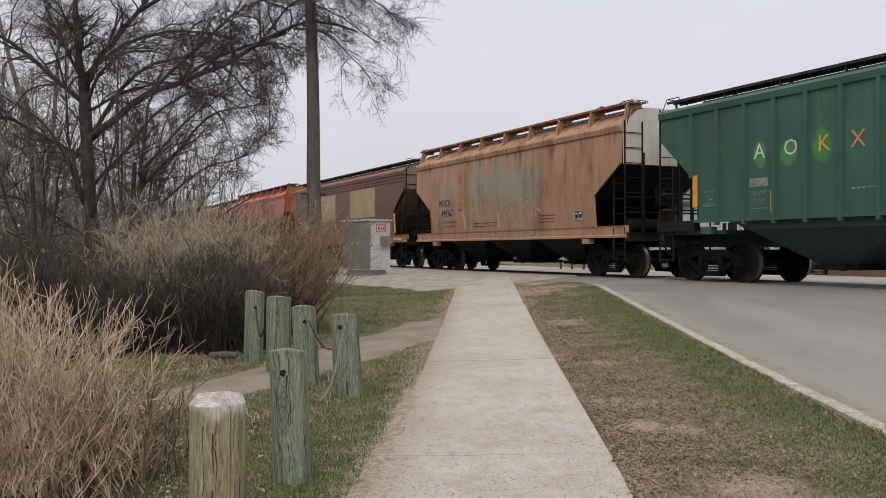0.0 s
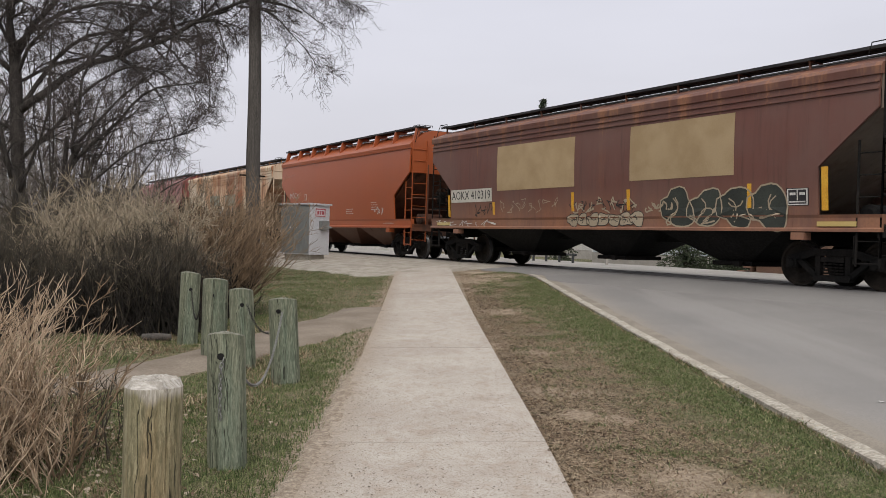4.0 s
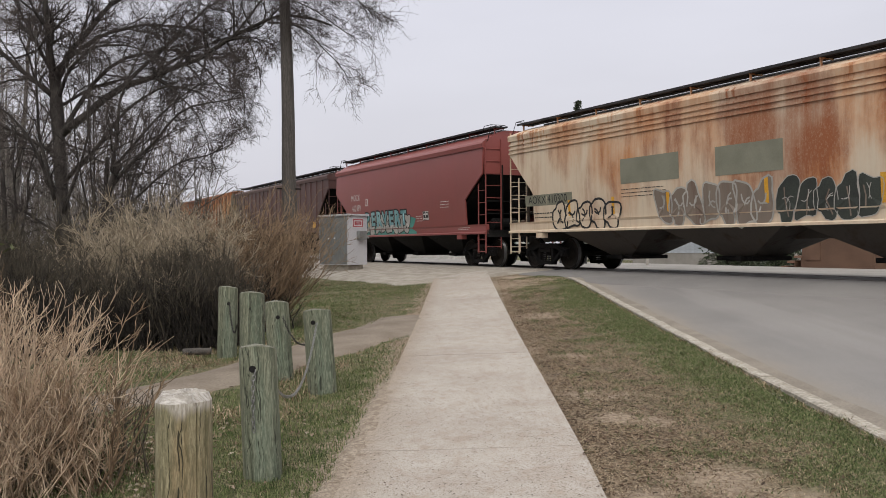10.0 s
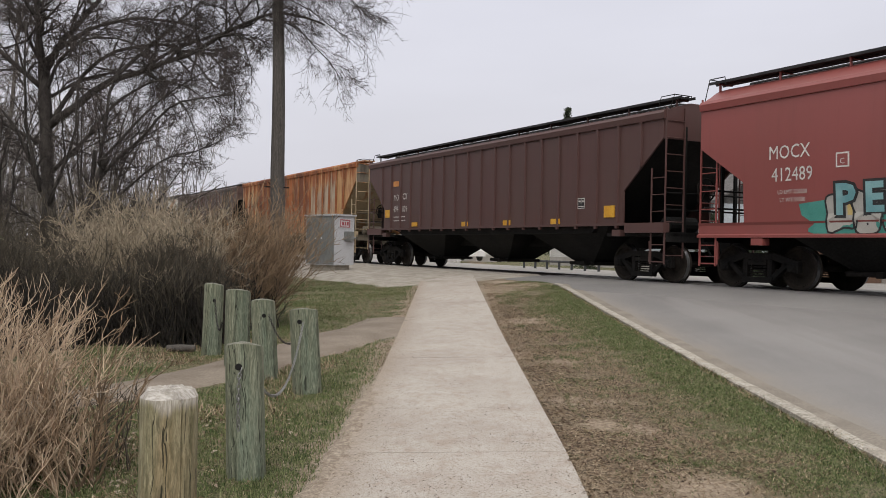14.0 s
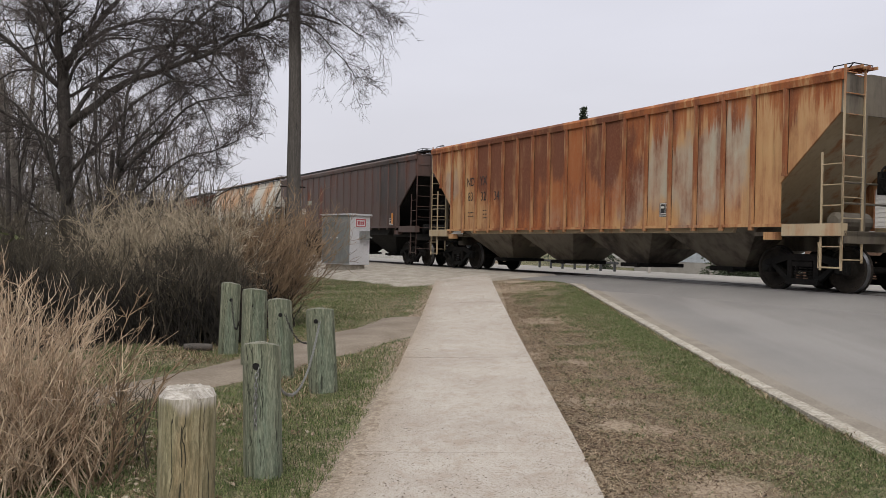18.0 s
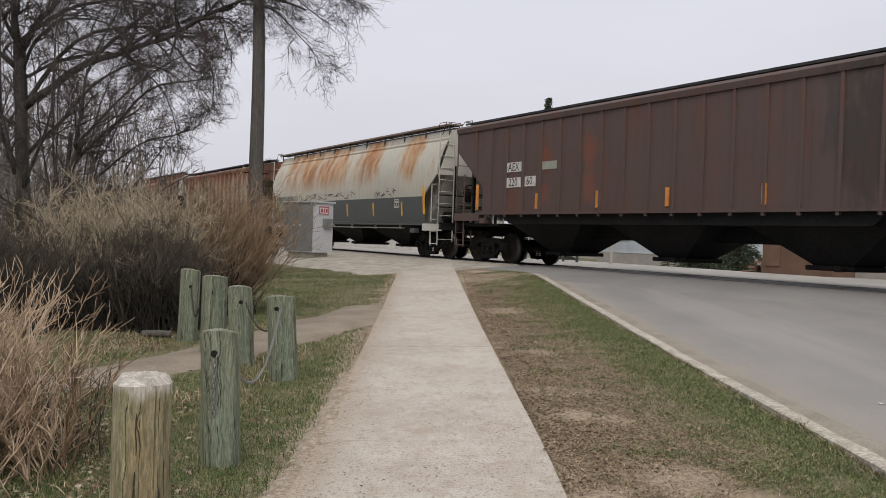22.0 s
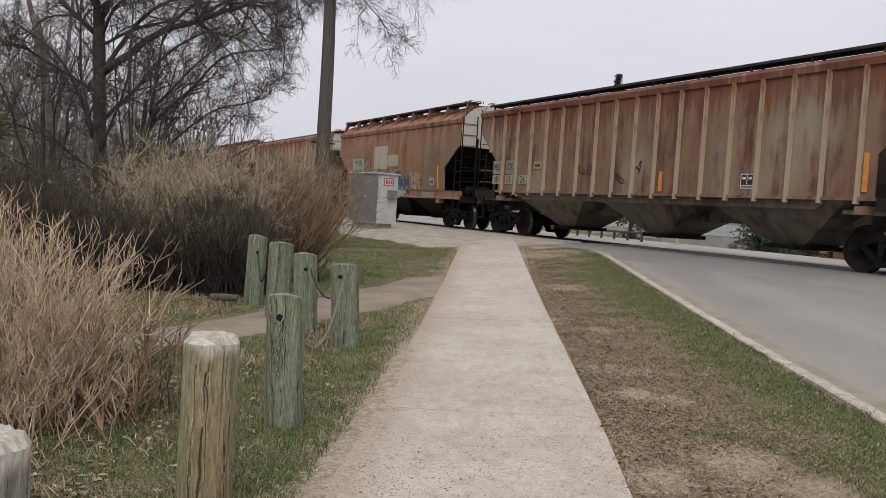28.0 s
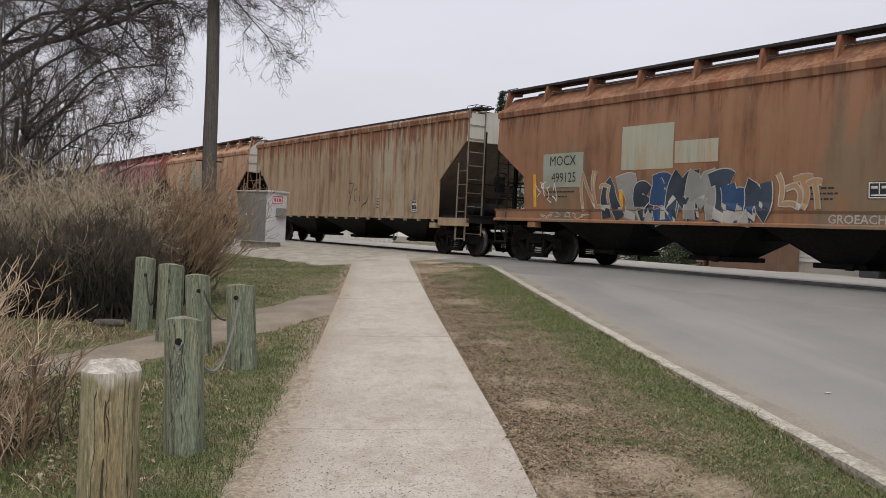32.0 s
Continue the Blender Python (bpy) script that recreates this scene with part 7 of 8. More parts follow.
bare_tree("bare grey tree deep in the wood",
          ([(-13.6, 20.0, 1.3), (-13.9, 20.0, 3.5), (-14.3, 20.0, 5.6)], 0.14, 0.09),
          [([(-14.2, 20.0, 5.4), (-14.8, 20.2, 7.4), (-14.8, 20.2, 9.8)], 0.09, 0.03),
           ([(-13.9, 20.0, 3.6), (-12.9, 20.2, 5.4), (-12.4, 20.4, 7.6)], 0.08, 0.03),
           ([(-14.0, 20.0, 4.2), (-15.6, 19.6, 5.6), (-17.2, 19.2, 6.2)], 0.07, 0.02)],
          7, BARK_GREY, TWIG_GREY, [14, 9, 7], 1.8, (0, -0.02, -0.04))


def sapling_clump(label, x, y, n, tall, fan, lean, seed, kids=(8, 7, 5), reach=1.0):
    """A stool of thin crooked stems rising together."""
    rnd, limbs = random.Random(seed), []
    z = height(x, y)
    for i in range(n):
        a, h = 6.283 * (i + rnd.uniform(-0.3, 0.3)) / n, tall * rnd.uniform(0.7, 1.0)
        dx, dy = fan * math.cos(a) + lean, 0.6 * fan * math.sin(a)
        bx, by = x + 0.16 * math.cos(a), y + 0.16 * math.sin(a)
        r = rnd.uniform(0.045, 0.075)
        limbs.append(([(bx, by, z - 0.1), (bx + 0.15 * dx, by + 0.15 * dy, z + 0.3 * h), (bx + 0.5 * dx + rnd.gauss(0, 0.15), by + 0.5 * dy, z + 0.66 * h), (bx + dx, by + dy, z + h)], r, 0.012, list(kids), 1.0))
    return bare_tree(label, ([(x, y, z + 0.5), (x + 0.1 * lean, y, z + 0.35 * tall), (x + 0.3 * lean, y, z + 0.6 * tall)], 0.075, 0.05), limbs, seed, BARK_DARK, TWIG_DARK, [8, 8, 6], reach, (0, -0.01, -0.03))


sapling_clump("clump of thin dark crooked saplings", -9.4, 21.7, 6, 6.2, 1.3, 0.5, 51)
sapling_clump("low clump of dark saplings leaning out", -8.2, 20.7, 5, 4.0, 1.1, 1.2, 52, reach=0.8)
sapling_clump("clump of dark saplings before the wood", -11.6, 21.2, 6, 5.6, 1.5, -0.3, 53)
sapling_clump("sparse dark saplings at the wood's edge", -13.4, 20.6, 5, 4.6, 1.6, 0.2, 54)


def twiggy(name, label, centre, spread_xy, tall, stems, mat, seed, thick=0.009, kids=(7, 4), lean=(0.0, 0.0), fan=0.8, category="shrub", group="", low=0.12, foot=0.35, thin=0.0022, reach=0.42, kink=0.14, splay=0.7):
    """A leafless shrub: crooked stems fanning from a stool, forking into shorter, kinked twigs."""
    rnd = random.Random(seed)
    z0 = height(centre[0], centre[1]) - 0.05
    ob = thing(name, label, category, pose(centre[0], centre[1], z0), group=group)
    stool, twigs = Shape(), Shape()
    for i in range(stems):
        a, q = rnd.uniform(0, 2 * math.pi), math.sqrt(rnd.random())
        bx, by = math.cos(a) * q * spread_xy[0] * foot, math.sin(a) * q * spread_xy[1] * foot
        tip = Vector((math.cos(a) * q * spread_xy[0] * (fan - foot) + rnd.gauss(0, 0.17) * tall + lean[0] * tall, math.sin(a) * q * spread_xy[1] * (fan - foot) + rnd.gauss(0, 0.17) * tall + lean[1] * tall, tall * rnd.uniform(0.6, 1.0) * (1.05 - 0.35 * q * q)))
        p = Vector((bx, by, height(centre[0] + bx, centre[1] + by) - z0 - 0.04))
        n, pts, d = 8, [p.copy()], Vector((0.7 * tip.x, 0.7 * tip.y, tip.z)).normalized()
        aim = tip + Vector((bx, by, 0))
        for k in range(n):
            want = (aim - p).normalized()
            d = (d * 0.25 + want * 0.75 + Vector((rnd.gauss(0, kink), rnd.gauss(0, kink), rnd.gauss(0, 0.5 * kink)))).normalized()
            p = p + d * ((aim - p).length / (n - k))
            pts.append(p.copy())
        r = thick * rnd.uniform(0.55, 1.25)
        sh = stool
        sh.tube(pts, [r * (1 - 0.72 * k / n) for k in range(n + 1)], 4, cap=False)
        fork(rnd, twigs, pts, r * 0.62, tall * reach, kids, low, thin, splay)
    tagged(part("stool", stool, mat, ob, fix=False), kind="stuff")
    tagged(part("crown", twigs, mat, ob, fix=False), kind="stuff")
    return ob


def fork(rnd, sh, line, r, reach, kids, low, thin, splay):
    for i in range(kids[0]):
        f = rnd.uniform(low, 1.0)
        p, d = along(line, f)
        side = Vector((rnd.gauss(0, 1), rnd.gauss(0, 1), rnd.gauss(0.35, 0.7))).normalized()
        length = reach * rnd.uniform(0.3, 0.9) * (1.25 - 0.75 * f)
        pts = bent(rnd, p, d * 0.8 + side * splay, length, 4, 0.14, 0.03)
        q = max(thin, r * (1.1 - 0.6 * f))
        sh.tube(pts, [q, q * 0.9, q * 0.78, q * 0.62, q * 0.4], 3, cap=False)
        if len(kids) > 1:
            fork(rnd, sh, pts, q * 0.75, reach * 0.5, kids[1:], 0.2, thin, splay)


# nearest shrub, pale and dry
twiggy("dry_shrub", "dense pale tan leafless shrub beside the posts", (-2.98, 5.15), (1.0, 0.9), 1.36, 190, STEM_TAN, 11, 0.0062, (7, 2), fan=1.02, foot=0.55, thin=0.0024, reach=0.30, kink=0.16, splay=0.58, low=0.2)
twiggy("dry_shrub", "pale tan leafless shrub behind the first", (-3.85, 6.0), (1.1, 0.9), 1.38, 180, STEM_TAN, 12, 0.0066, (7, 2), fan=1.05, foot=0.55, thin=0.0026, reach=0.30, kink=0.16, splay=0.58, low=0.2)
twiggy("dry_shrub", "tan fine stems crowding the shrub's foot", (-2.90, 5.05), (0.9, 0.7), 0.72, 150, STEM_TAN, 24, 0.0055, (5, 2), foot=0.9, thin=0.0026, kink=0.2)
twiggy("dry_shrub", "sparse red-brown stems at the shrub's edge", (-2.30, 5.25), (0.40, 0.4), 1.02, 18, STEM_BROWN, 13, 0.0085, (6, 3), fan=1.1, thin=0.0032)
# Dark stems added to put the shrubs' inner shade into bark colour.
twiggy("dry_shrub", "dark stems for shade inside the pale shrubs", (-3.45, 5.75), (1.5, 0.8), 0.8, 190, STEM_DARK, 29, 0.006, (3, 2), fan=0.95, foot=0.95, thin=0.0024)
# thicket behind the posts
twiggy("thicket_shrub", "dark crowded leafless stems behind the posts", (-4.35, 13.0), (1.05, 0.9), 1.6, 230, STEM_DARK, 14, 0.013, (5, 3), group="thicket", foot=0.9, low=0.4, thin=0.0042, kink=0.10)
twiggy("thicket_shrub", "pale grey-brown tangled thicket behind the posts", (-4.9, 14.0), (1.5, 1.2), 2.15, 80, STEM_GREY, 15, 0.012, (9, 5), group="thicket", low=0.5, foot=0.6, thin=0.0046, kink=0.26, splay=1.1)
twiggy("thicket_shrub", "brown leafless thicket leaning towards the path", (-4.0, 15.0), (0.95, 1.0), 2.35, 330, STEM_BROWN, 16, 0.010, (4, 2), lean=(0.24, 0.0), group="thicket", low=0.35, foot=0.7, thin=0.0045, reach=0.3)
twiggy("thicket_shrub", "dark leafless thicket before the trees", (-6.6, 13.4), (1.6, 1.3), 1.75, 190, STEM_DARK, 17, 0.013, (6, 3), group="thicket", foot=0.9, thin=0.0045)
twiggy("thicket_shrub", "tan leafless brush with pale stems", (-6.1, 15.6), (1.6, 1.2), 2.25, 80, STEM_GREY, 18, 0.012, (9, 5), group="thicket", low=0.5, foot=0.6, thin=0.0048, kink=0.26, splay=1.1)
twiggy("thicket_shrub", "brown brush before the trees", (-8.6, 14.6), (1.8, 1.5), 2.1, 130, STEM_DARK, 19, 0.013, (7, 4), group="thicket", foot=0.8, thin=0.0048)
twiggy("thicket_shrub", "tangled grey brush under the trees", (-7.6, 18.0), (2.2, 1.6), 2.5, 100, STEM_DARK, 20, 0.015, (7, 4), group="thicket", foot=0.8, thin=0.008)
twiggy("thicket_shrub", "low brown brush beside the pole", (-5.7, 19.2), (1.0, 1.3), 1.75, 90, STEM_BROWN, 21, 0.012, (5, 3), group="thicket", foot=0.7, thin=0.008)
twiggy("thicket_shrub", "dark tangled brush at the wood's edge", (-11.0, 17.5), (2.4, 2.0), 2.4, 150, STEM_DARK, 22, 0.013, (8, 3), group="thicket", foot=0.9, thin=0.005)
twiggy("thicket_shrub", "brown brush near the dirt path", (-6.3, 9.3), (1.5, 1.2), 1.45, 150, STEM_BROWN, 23, 0.009, (7, 3), group="thicket", foot=0.7, thin=0.0032)
# Extra near-black stems, added as the shade low down and deep inside.
twiggy("thicket_shrub", "near-black stems for shade at the thicket's foot", (-4.4, 12.5), (1.2, 0.35), 1.15, 420, STEM_SHADE, 25, 0.010, (3, 1), fan=0.9, group="thicket", foot=1.0, thin=0.004)
twiggy("thicket_shrub", "near-black stems for shade deep in the thicket", (-4.6, 14.4), (1.6, 1.0), 1.35, 400, STEM_SHADE, 26, 0.012, (3, 1), fan=0.9, group="thicket", foot=1.0, thin=0.004)
twiggy("thicket_shrub", "near-black stems for shade near the dirt path", (-6.6, 11.6), (1.5, 0.7), 1.25, 360, STEM_SHADE, 27, 0.011, (3, 1), fan=0.9, group="thicket", foot=1.0, thin=0.004)

twiggy("thicket_shrub", "tall fine dark stems before the pole", (-4.75, 15.6), (0.9, 0.8), 2.45, 210, STEM_DARK, 28, 0.010, (5, 3), lean=(0.12, 0.0), group="thicket", low=0.35, foot=0.8, thin=0.0042, reach=0.28, kink=0.09, splay=0.5)

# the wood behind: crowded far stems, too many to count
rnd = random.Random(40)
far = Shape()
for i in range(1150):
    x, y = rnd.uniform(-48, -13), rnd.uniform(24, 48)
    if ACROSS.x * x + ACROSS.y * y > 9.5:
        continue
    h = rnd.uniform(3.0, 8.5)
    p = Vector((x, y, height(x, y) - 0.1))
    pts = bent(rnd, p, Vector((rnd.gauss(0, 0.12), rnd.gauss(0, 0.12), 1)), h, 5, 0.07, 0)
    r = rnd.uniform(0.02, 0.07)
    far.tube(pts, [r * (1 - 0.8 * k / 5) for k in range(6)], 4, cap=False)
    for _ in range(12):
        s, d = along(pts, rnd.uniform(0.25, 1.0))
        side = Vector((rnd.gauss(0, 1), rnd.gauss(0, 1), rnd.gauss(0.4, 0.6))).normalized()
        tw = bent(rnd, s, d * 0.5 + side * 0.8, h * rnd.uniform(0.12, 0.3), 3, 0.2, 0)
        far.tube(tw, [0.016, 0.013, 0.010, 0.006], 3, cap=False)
# The haze of distance is put into the bark as a paler grey.
tagged(part("far_wood", far, bark("haze_pale_bark", (0.15, 0.132, 0.12), (0.31, 0.28, 0.255)), fix=False), "leafless wood in the distance, haze put in as pale grey", "woodland", kind="stuff")

# ---- beyond the track ----
SIDING = plain("white_siding", (0.50, 0.49, 0.46), (0.60, 0.59, 0.56), 1.2, 0.7, 25, 0.15)
SIDING_BLUE = plain("pale_blue_siding", (0.42, 0.46, 0.50), (0.52, 0.56, 0.60), 1.2, 0.7, 25, 0.15)
FOUNDATION = plain("foundation_concrete", (0.33, 0.31, 0.28), (0.42, 0.40, 0.37), 1.5, 0.9)
BROWN_WOOD = plain("brown_stained_boards", (0.13, 0.075, 0.05), (0.18, 0.105, 0.07), 1.5, 0.8, 30, 0.3)
STEP_WOOD = plain("red_brown_step_boards", (0.20, 0.11, 0.075), (0.27, 0.16, 0.11), 1.5, 0.8)
DARK_PANE = plain("dark_window_glass", (0.015, 0.017, 0.02), (0.03, 0.033, 0.04), 2.0, 0.15, 20, 0.02)
TRIM_WHITE = plain("white_trim", (0.62, 0.61, 0.59), (0.72, 0.71, 0.69), 2.0, 0.6)
ROOF_GREY = plain("grey_shingles", (0.09, 0.085, 0.082), (0.16, 0.15, 0.145), 3.0, 0.9, 25, 0.5)
BIN_DARK = plain("dark_bin_plastic", (0.03, 0.033, 0.035), (0.055, 0.058, 0.06), 2.0, 0.5)
HEDGE = plain("dark_evergreen_leaf", (0.022, 0.036, 0.016), (0.06, 0.08, 0.035), 5.0, 0.8, 30, 0.3)
NEEDLE = plain("spruce_needles", (0.06, 0.075, 0.028), (0.15, 0.16, 0.06), 4.0, 0.8, 30, 0.3)


def siding_house(label, u, s0, s1, deep, wall, roof_h, mat, windows, group="houses beyond the track"):
    """A clapboard house whose front runs along the track at u, from s0 to s1."""
    z = 0.5
    q = at(u, s0, z)
    ob = thing("house", label, "house", pose(q.x, q.y, q.z, 0, 0, 119.87), group=group)
    w = s1 - s0
    sh = Shape()
    sh.box(0, -deep, -0.3, w, 0, 0.45)
    part("foundation", sh, FOUNDATION, ob)
    sh = Shape()
    sh.box(0.02, -deep + 0.02, 0.45, w - 0.02, -0.02, wall)
    body = part("wall", sh, mat, ob)
    row = Shape()
    row.prism([(-0.02, 0.0), (0.02, 0.0), (0.0, 0.15), (-0.02, 0.15)], 0, w, "x")
    me = row.mesh("siding_board", mat)
    for i in range(int((wall - 0.45) / 0.15)):
        part("siding_board", me, None, body).location = (0, 0, 0.45 + i * 0.15)
    sh = Shape()
    sh.prism([(0.35, wall - 0.05), (-deep / 2, wall + roof_h), (-deep - 0.35, wall - 0.05), (-deep - 0.35, wall + 0.08), (-deep / 2, wall + roof_h + 0.14), (0.35, wall + 0.08)], -0.35, w + 0.35, "x")
    sh.prism([(0, wall - 0.02), (-deep / 2, wall + roof_h - 0.05), (-deep, wall - 0.02)], 0.02, w - 0.02, "x")
    part("roof", sh, ROOF_GREY, ob)
    for x in (0.0, w - 0.1):
        sh = Shape()
        sh.box(x, -0.05, 0.45, x + 0.1, 0.04, wall)
        part("corner_board", sh, TRIM_WHITE, ob)
    for x, z0, ww, hh in windows:
        sh = Shape()
        for a in ((x - 0.09, z0 - 0.09, x, z0 + hh + 0.09), (x + ww, z0 - 0.09, x + ww + 0.09, z0 + hh + 0.09), (x, z0 - 0.09, x + ww, z0), (x, z0 + hh, x + ww, z0 + hh + 0.09),
                  (x + ww / 3 - 0.03, z0, x + ww / 3 + 0.03, z0 + hh), (x + 2 * ww / 3 - 0.03, z0, x + 2 * ww / 3 + 0.03, z0 + hh)):
            sh.box(a[0], 0.0, a[1], a[2], 0.06, a[3])
        win = part("window", sh, TRIM_WHITE, ob)
        sh = Shape()
        sh.box(x, 0.0, z0, x + ww, 0.035, z0 + hh)
        part("pane", sh, DARK_PANE, win)
    return ob


siding_house("white clapboard house beyond the track", 26.0, 6.0, 21.6, 7.0, 3.4, 2.0, SIDING, [(10.3, 1.35, 1.0, 1.0), (4.0, 1.3, 1.2, 1.1)])
siding_house("pale blue clapboard house with a porch", 31.5, 30.5, 37.5, 8.0, 3.4, 2.2, SIDING_BLUE, [(1.0, 1.2, 1.0, 1.1), (4.4, 1.2, 1.0, 1.1)])
siding_house("white house with a dark roof in the distance", 38.0, 44.0, 53.0, 8.0, 3.2, 2.4, SIDING, [(1.5, 1.2, 1.1, 1.1), (5.5, 1.2, 1.1, 1.1)])
siding_house("small white garage down the line", 36.0, 64.0, 71.0, 7.0, 2.6, 1.8, SIDING, [(2.6, 1.0, 1.2, 0.9)])
siding_house("far white house down the line", 40.0, 86.0, 97.0, 8.0, 3.0, 2.4, SIDING, [(2.0, 1.2, 1.2, 1.1), (7.0, 1.2, 1.2, 1.1)])

# brown boarded porch with steps against the white house
q = at(24.75, 17.9, 0.5)
porch = thing("boarded_porch", "brown boarded porch side with wooden steps", "porch", pose(q.x, q.y, q.z, 0, 0, 119.87))
sh = Shape()
sh.box(0, -1.15, -0.1, 2.75, 0, 1.12)
part("body", sh, BROWN_WOOD, porch)
sh = Shape()
sh.box(2.0, 0.0, 0.35, 2.62, 0.03, 1.05)
part("gate_panel", sh, BROWN_WOOD, porch)
for i in range(3):
    sh = Shape()
    sh.box(2.75 + 0.28 * i, -1.0, 0.42 - 0.18 * i, 3.05 + 0.28 * i, 0.05, 0.50 - 0.18 * i)
    part("step", sh, STEP_WOOD, porch)
    sh = Shape()
    sh.box(2.75 + 0.28 * i, -0.95, -0.1, 2.80 + 0.28 * i, 0.0, 0.42 - 0.18 * i)
    part("riser", sh, BROWN_WOOD, porch)

for s in (13.6, 14.5):
    q = at(24.9, s, 0.5)
    wb = thing("waste_bin", "dark wheeled waste bin beside the house", "bin", pose(q.x, q.y, q.z, 0, 0, 119.87), group="waste bins")
    sh = Shape()
    sh.prism([(0.06, 0.0), (0.64, 0.0), (0.70, 1.0), (0.0, 1.0)], -0.7, 0.0)
    part("body", sh, BIN_DARK, wb)
    sh = Shape()
    sh.prism([(-0.03, 1.0), (0.73, 1.0), (0.70, 1.08), (0.0, 1.12)], -0.74, 0.04)
    part("lid", sh, BIN_DARK, wb)


def evergreen(label, x, y, tall, wide, count, seed, category="shrub", skirt=0.0, mat=None, tuft=0.16):
    """An evergreen: a stem, drooping boughs and many small needle sprays."""
    rnd = random.Random(seed)
    z = height(x, y)
    ob = thing("evergreen", label, category, pose(x, y, z))
    stem = Shape()
    stem.tube([(0, 0, -0.1), (0, 0, tall * 0.5), (0, 0, tall * 0.97)], [0.03 * tall ** 0.8, 0.02 * tall ** 0.8, 0.01], 8)
    part("trunk", stem, BARK_DARK, ob)
    crown, bough = Shape(), Shape()
    for i in range(count + count // 2):
        f = rnd.random() ** 1.2 if i < count else rnd.uniform(0.86, 1.0)
        size = tuft if f < 0.84 else tuft * 0.55
        zz = skirt + (tall - skirt) * f
        reach = wide * (1.03 - f) * rnd.uniform(0.65, 1.1) + 0.05
        a = rnd.uniform(0, 2 * math.pi)
        d = Vector((math.cos(a), math.sin(a), 0))
        p0, p2 = Vector((0, 0, zz)), d * reach + Vector((0, 0, zz - 0.30 * reach))
        p1 = d * reach * 0.5 + Vector((0, 0, zz - 0.05 * reach))
        bough.tube([p0, p1, p2], [0.012 * tall ** 0.5, 0.008 * tall ** 0.5, 0.003], 3, cap=False)
        n = max(4, int(reach / size * 2.6))
        for k in range(n):
            g = (k + 0.6) / n
            c = (p0.lerp(p1, g * 2) if g < 0.5 else p1.lerp(p2, g * 2 - 1)) + Vector((rnd.gauss(0, 0.3), rnd.gauss(0, 0.3), rnd.gauss(-0.15, 0.2))) * size
            for _ in range(3):
                t = (d * 0.6 + Vector((rnd.gauss(0, 0.6), rnd.gauss(0, 0.6), rnd.gauss(-0.35, 0.35)))).normalized() * size * rnd.uniform(0.7, 1.5)
                s = t.cross(Vector((rnd.gauss(0, 1), rnd.gauss(0, 1), rnd.gauss(0, 1)))).normalized() * size * 0.16
                m = len(crown.v)
                crown.v += [tuple(c - s), tuple(c + t * 0.6 + s * 0.6), tuple(c + t), tuple(c + t * 0.5 - s * 1.1)]
                crown.f.append((m, m + 1, m + 2, m + 3))
    part("bough_frame", bough, BARK_DARK, ob, fix=False)
    part("crown", crown, mat or NEEDLE, ob, fix=False)


evergreen("dark spruce tree rising behind the train", 8.3, 70.1, 12.45, 2.9, 240, 1, "tree", 1.0, HEDGE, 0.30)
evergreen("green-gold spruce tree at the wood's edge", -7.35, 9.6, 5.6, 1.9, 130, 2, "tree", 1.9, NEEDLE, 0.13)
evergreen("dark evergreen bush beside the porch", 11.2, 33.0, 2.2, 1.0, 90, 3, "shrub", 0.1, HEDGE, 0.18)
evergreen("dark evergreen bush before the blue house", 10.6, 37.2, 2.6, 1.3, 100, 4, "shrub", 0.1, HEDGE, 0.2)
evergreen("rounded dark bush beyond the track", 12.9, 38.4, 3.0, 1.6, 100, 5, "shrub", 0.1, HEDGE, 0.22)
evergreen("pointed cedar beyond the track", 6.6, 46.0, 4.6, 0.8, 90, 6, "tree", 0.1, HEDGE, 0.22)
evergreen("tall pointed cedar beyond the track", 15.3, 47.0, 6.5, 1.0, 100, 7, "tree", 0.1, HEDGE, 0.25)

# white picket fence down the line
fence = thing("picket_fence", "white picket fence beyond the track", "fence")
sh = Shape()
sh.prism([(-0.045, 0), (0.045, 0), (0.045, 0.85), (0, 0.93), (-0.045, 0.85)], -0.01, 0.01)
picket = sh.mesh("picket", TRIM_WHITE)
for i in range(130):
    q = at(24.0, 42.0 + i * 0.15, 0.48)
    part("picket", picket, None, fence).matrix_basis = pose(q.x, q.y, q.z, 0, 0, 119.87)
for z in (0.75, 1.2):
    sh = Shape()
    a, b = at(24.03, 41.9, z), at(24.03, 61.6, z)
    sh.tube([a, b], 0.035, 4)
    part("fence_rail", sh, TRIM_WHITE, fence)

# pale post and low bench-like rail beyond the crossing
q = at(23.0, 26.5, 0.5)
post = thing("sign_post", "pale square post beyond the crossing", "post", pose(q.x, q.y, q.z))
sh = Shape()
sh.box(-0.05, -0.05, -0.2, 0.05, 0.05, 2.6)
part("shaft", sh, FOUNDATION, post)
rail = thing("low_rail", "low dark wooden rail beside the far road", "fence")
for i in range(7):
    q = at(22.5, 28.0 + i * 0.9, 0.45)
    sh = Shape()
    sh.box(-0.05, -0.05, 0, 0.05, 0.05, 0.55)
    part("rail_post", sh, BIN_DARK, rail).matrix_basis = pose(q.x, q.y, q.z)
sh = Shape()
sh.tube([at(22.5, 27.8, 0.95), at(22.5, 33.6, 0.95)], 0.05, 5)
part("rail_bar", sh, BIN_DARK, rail)

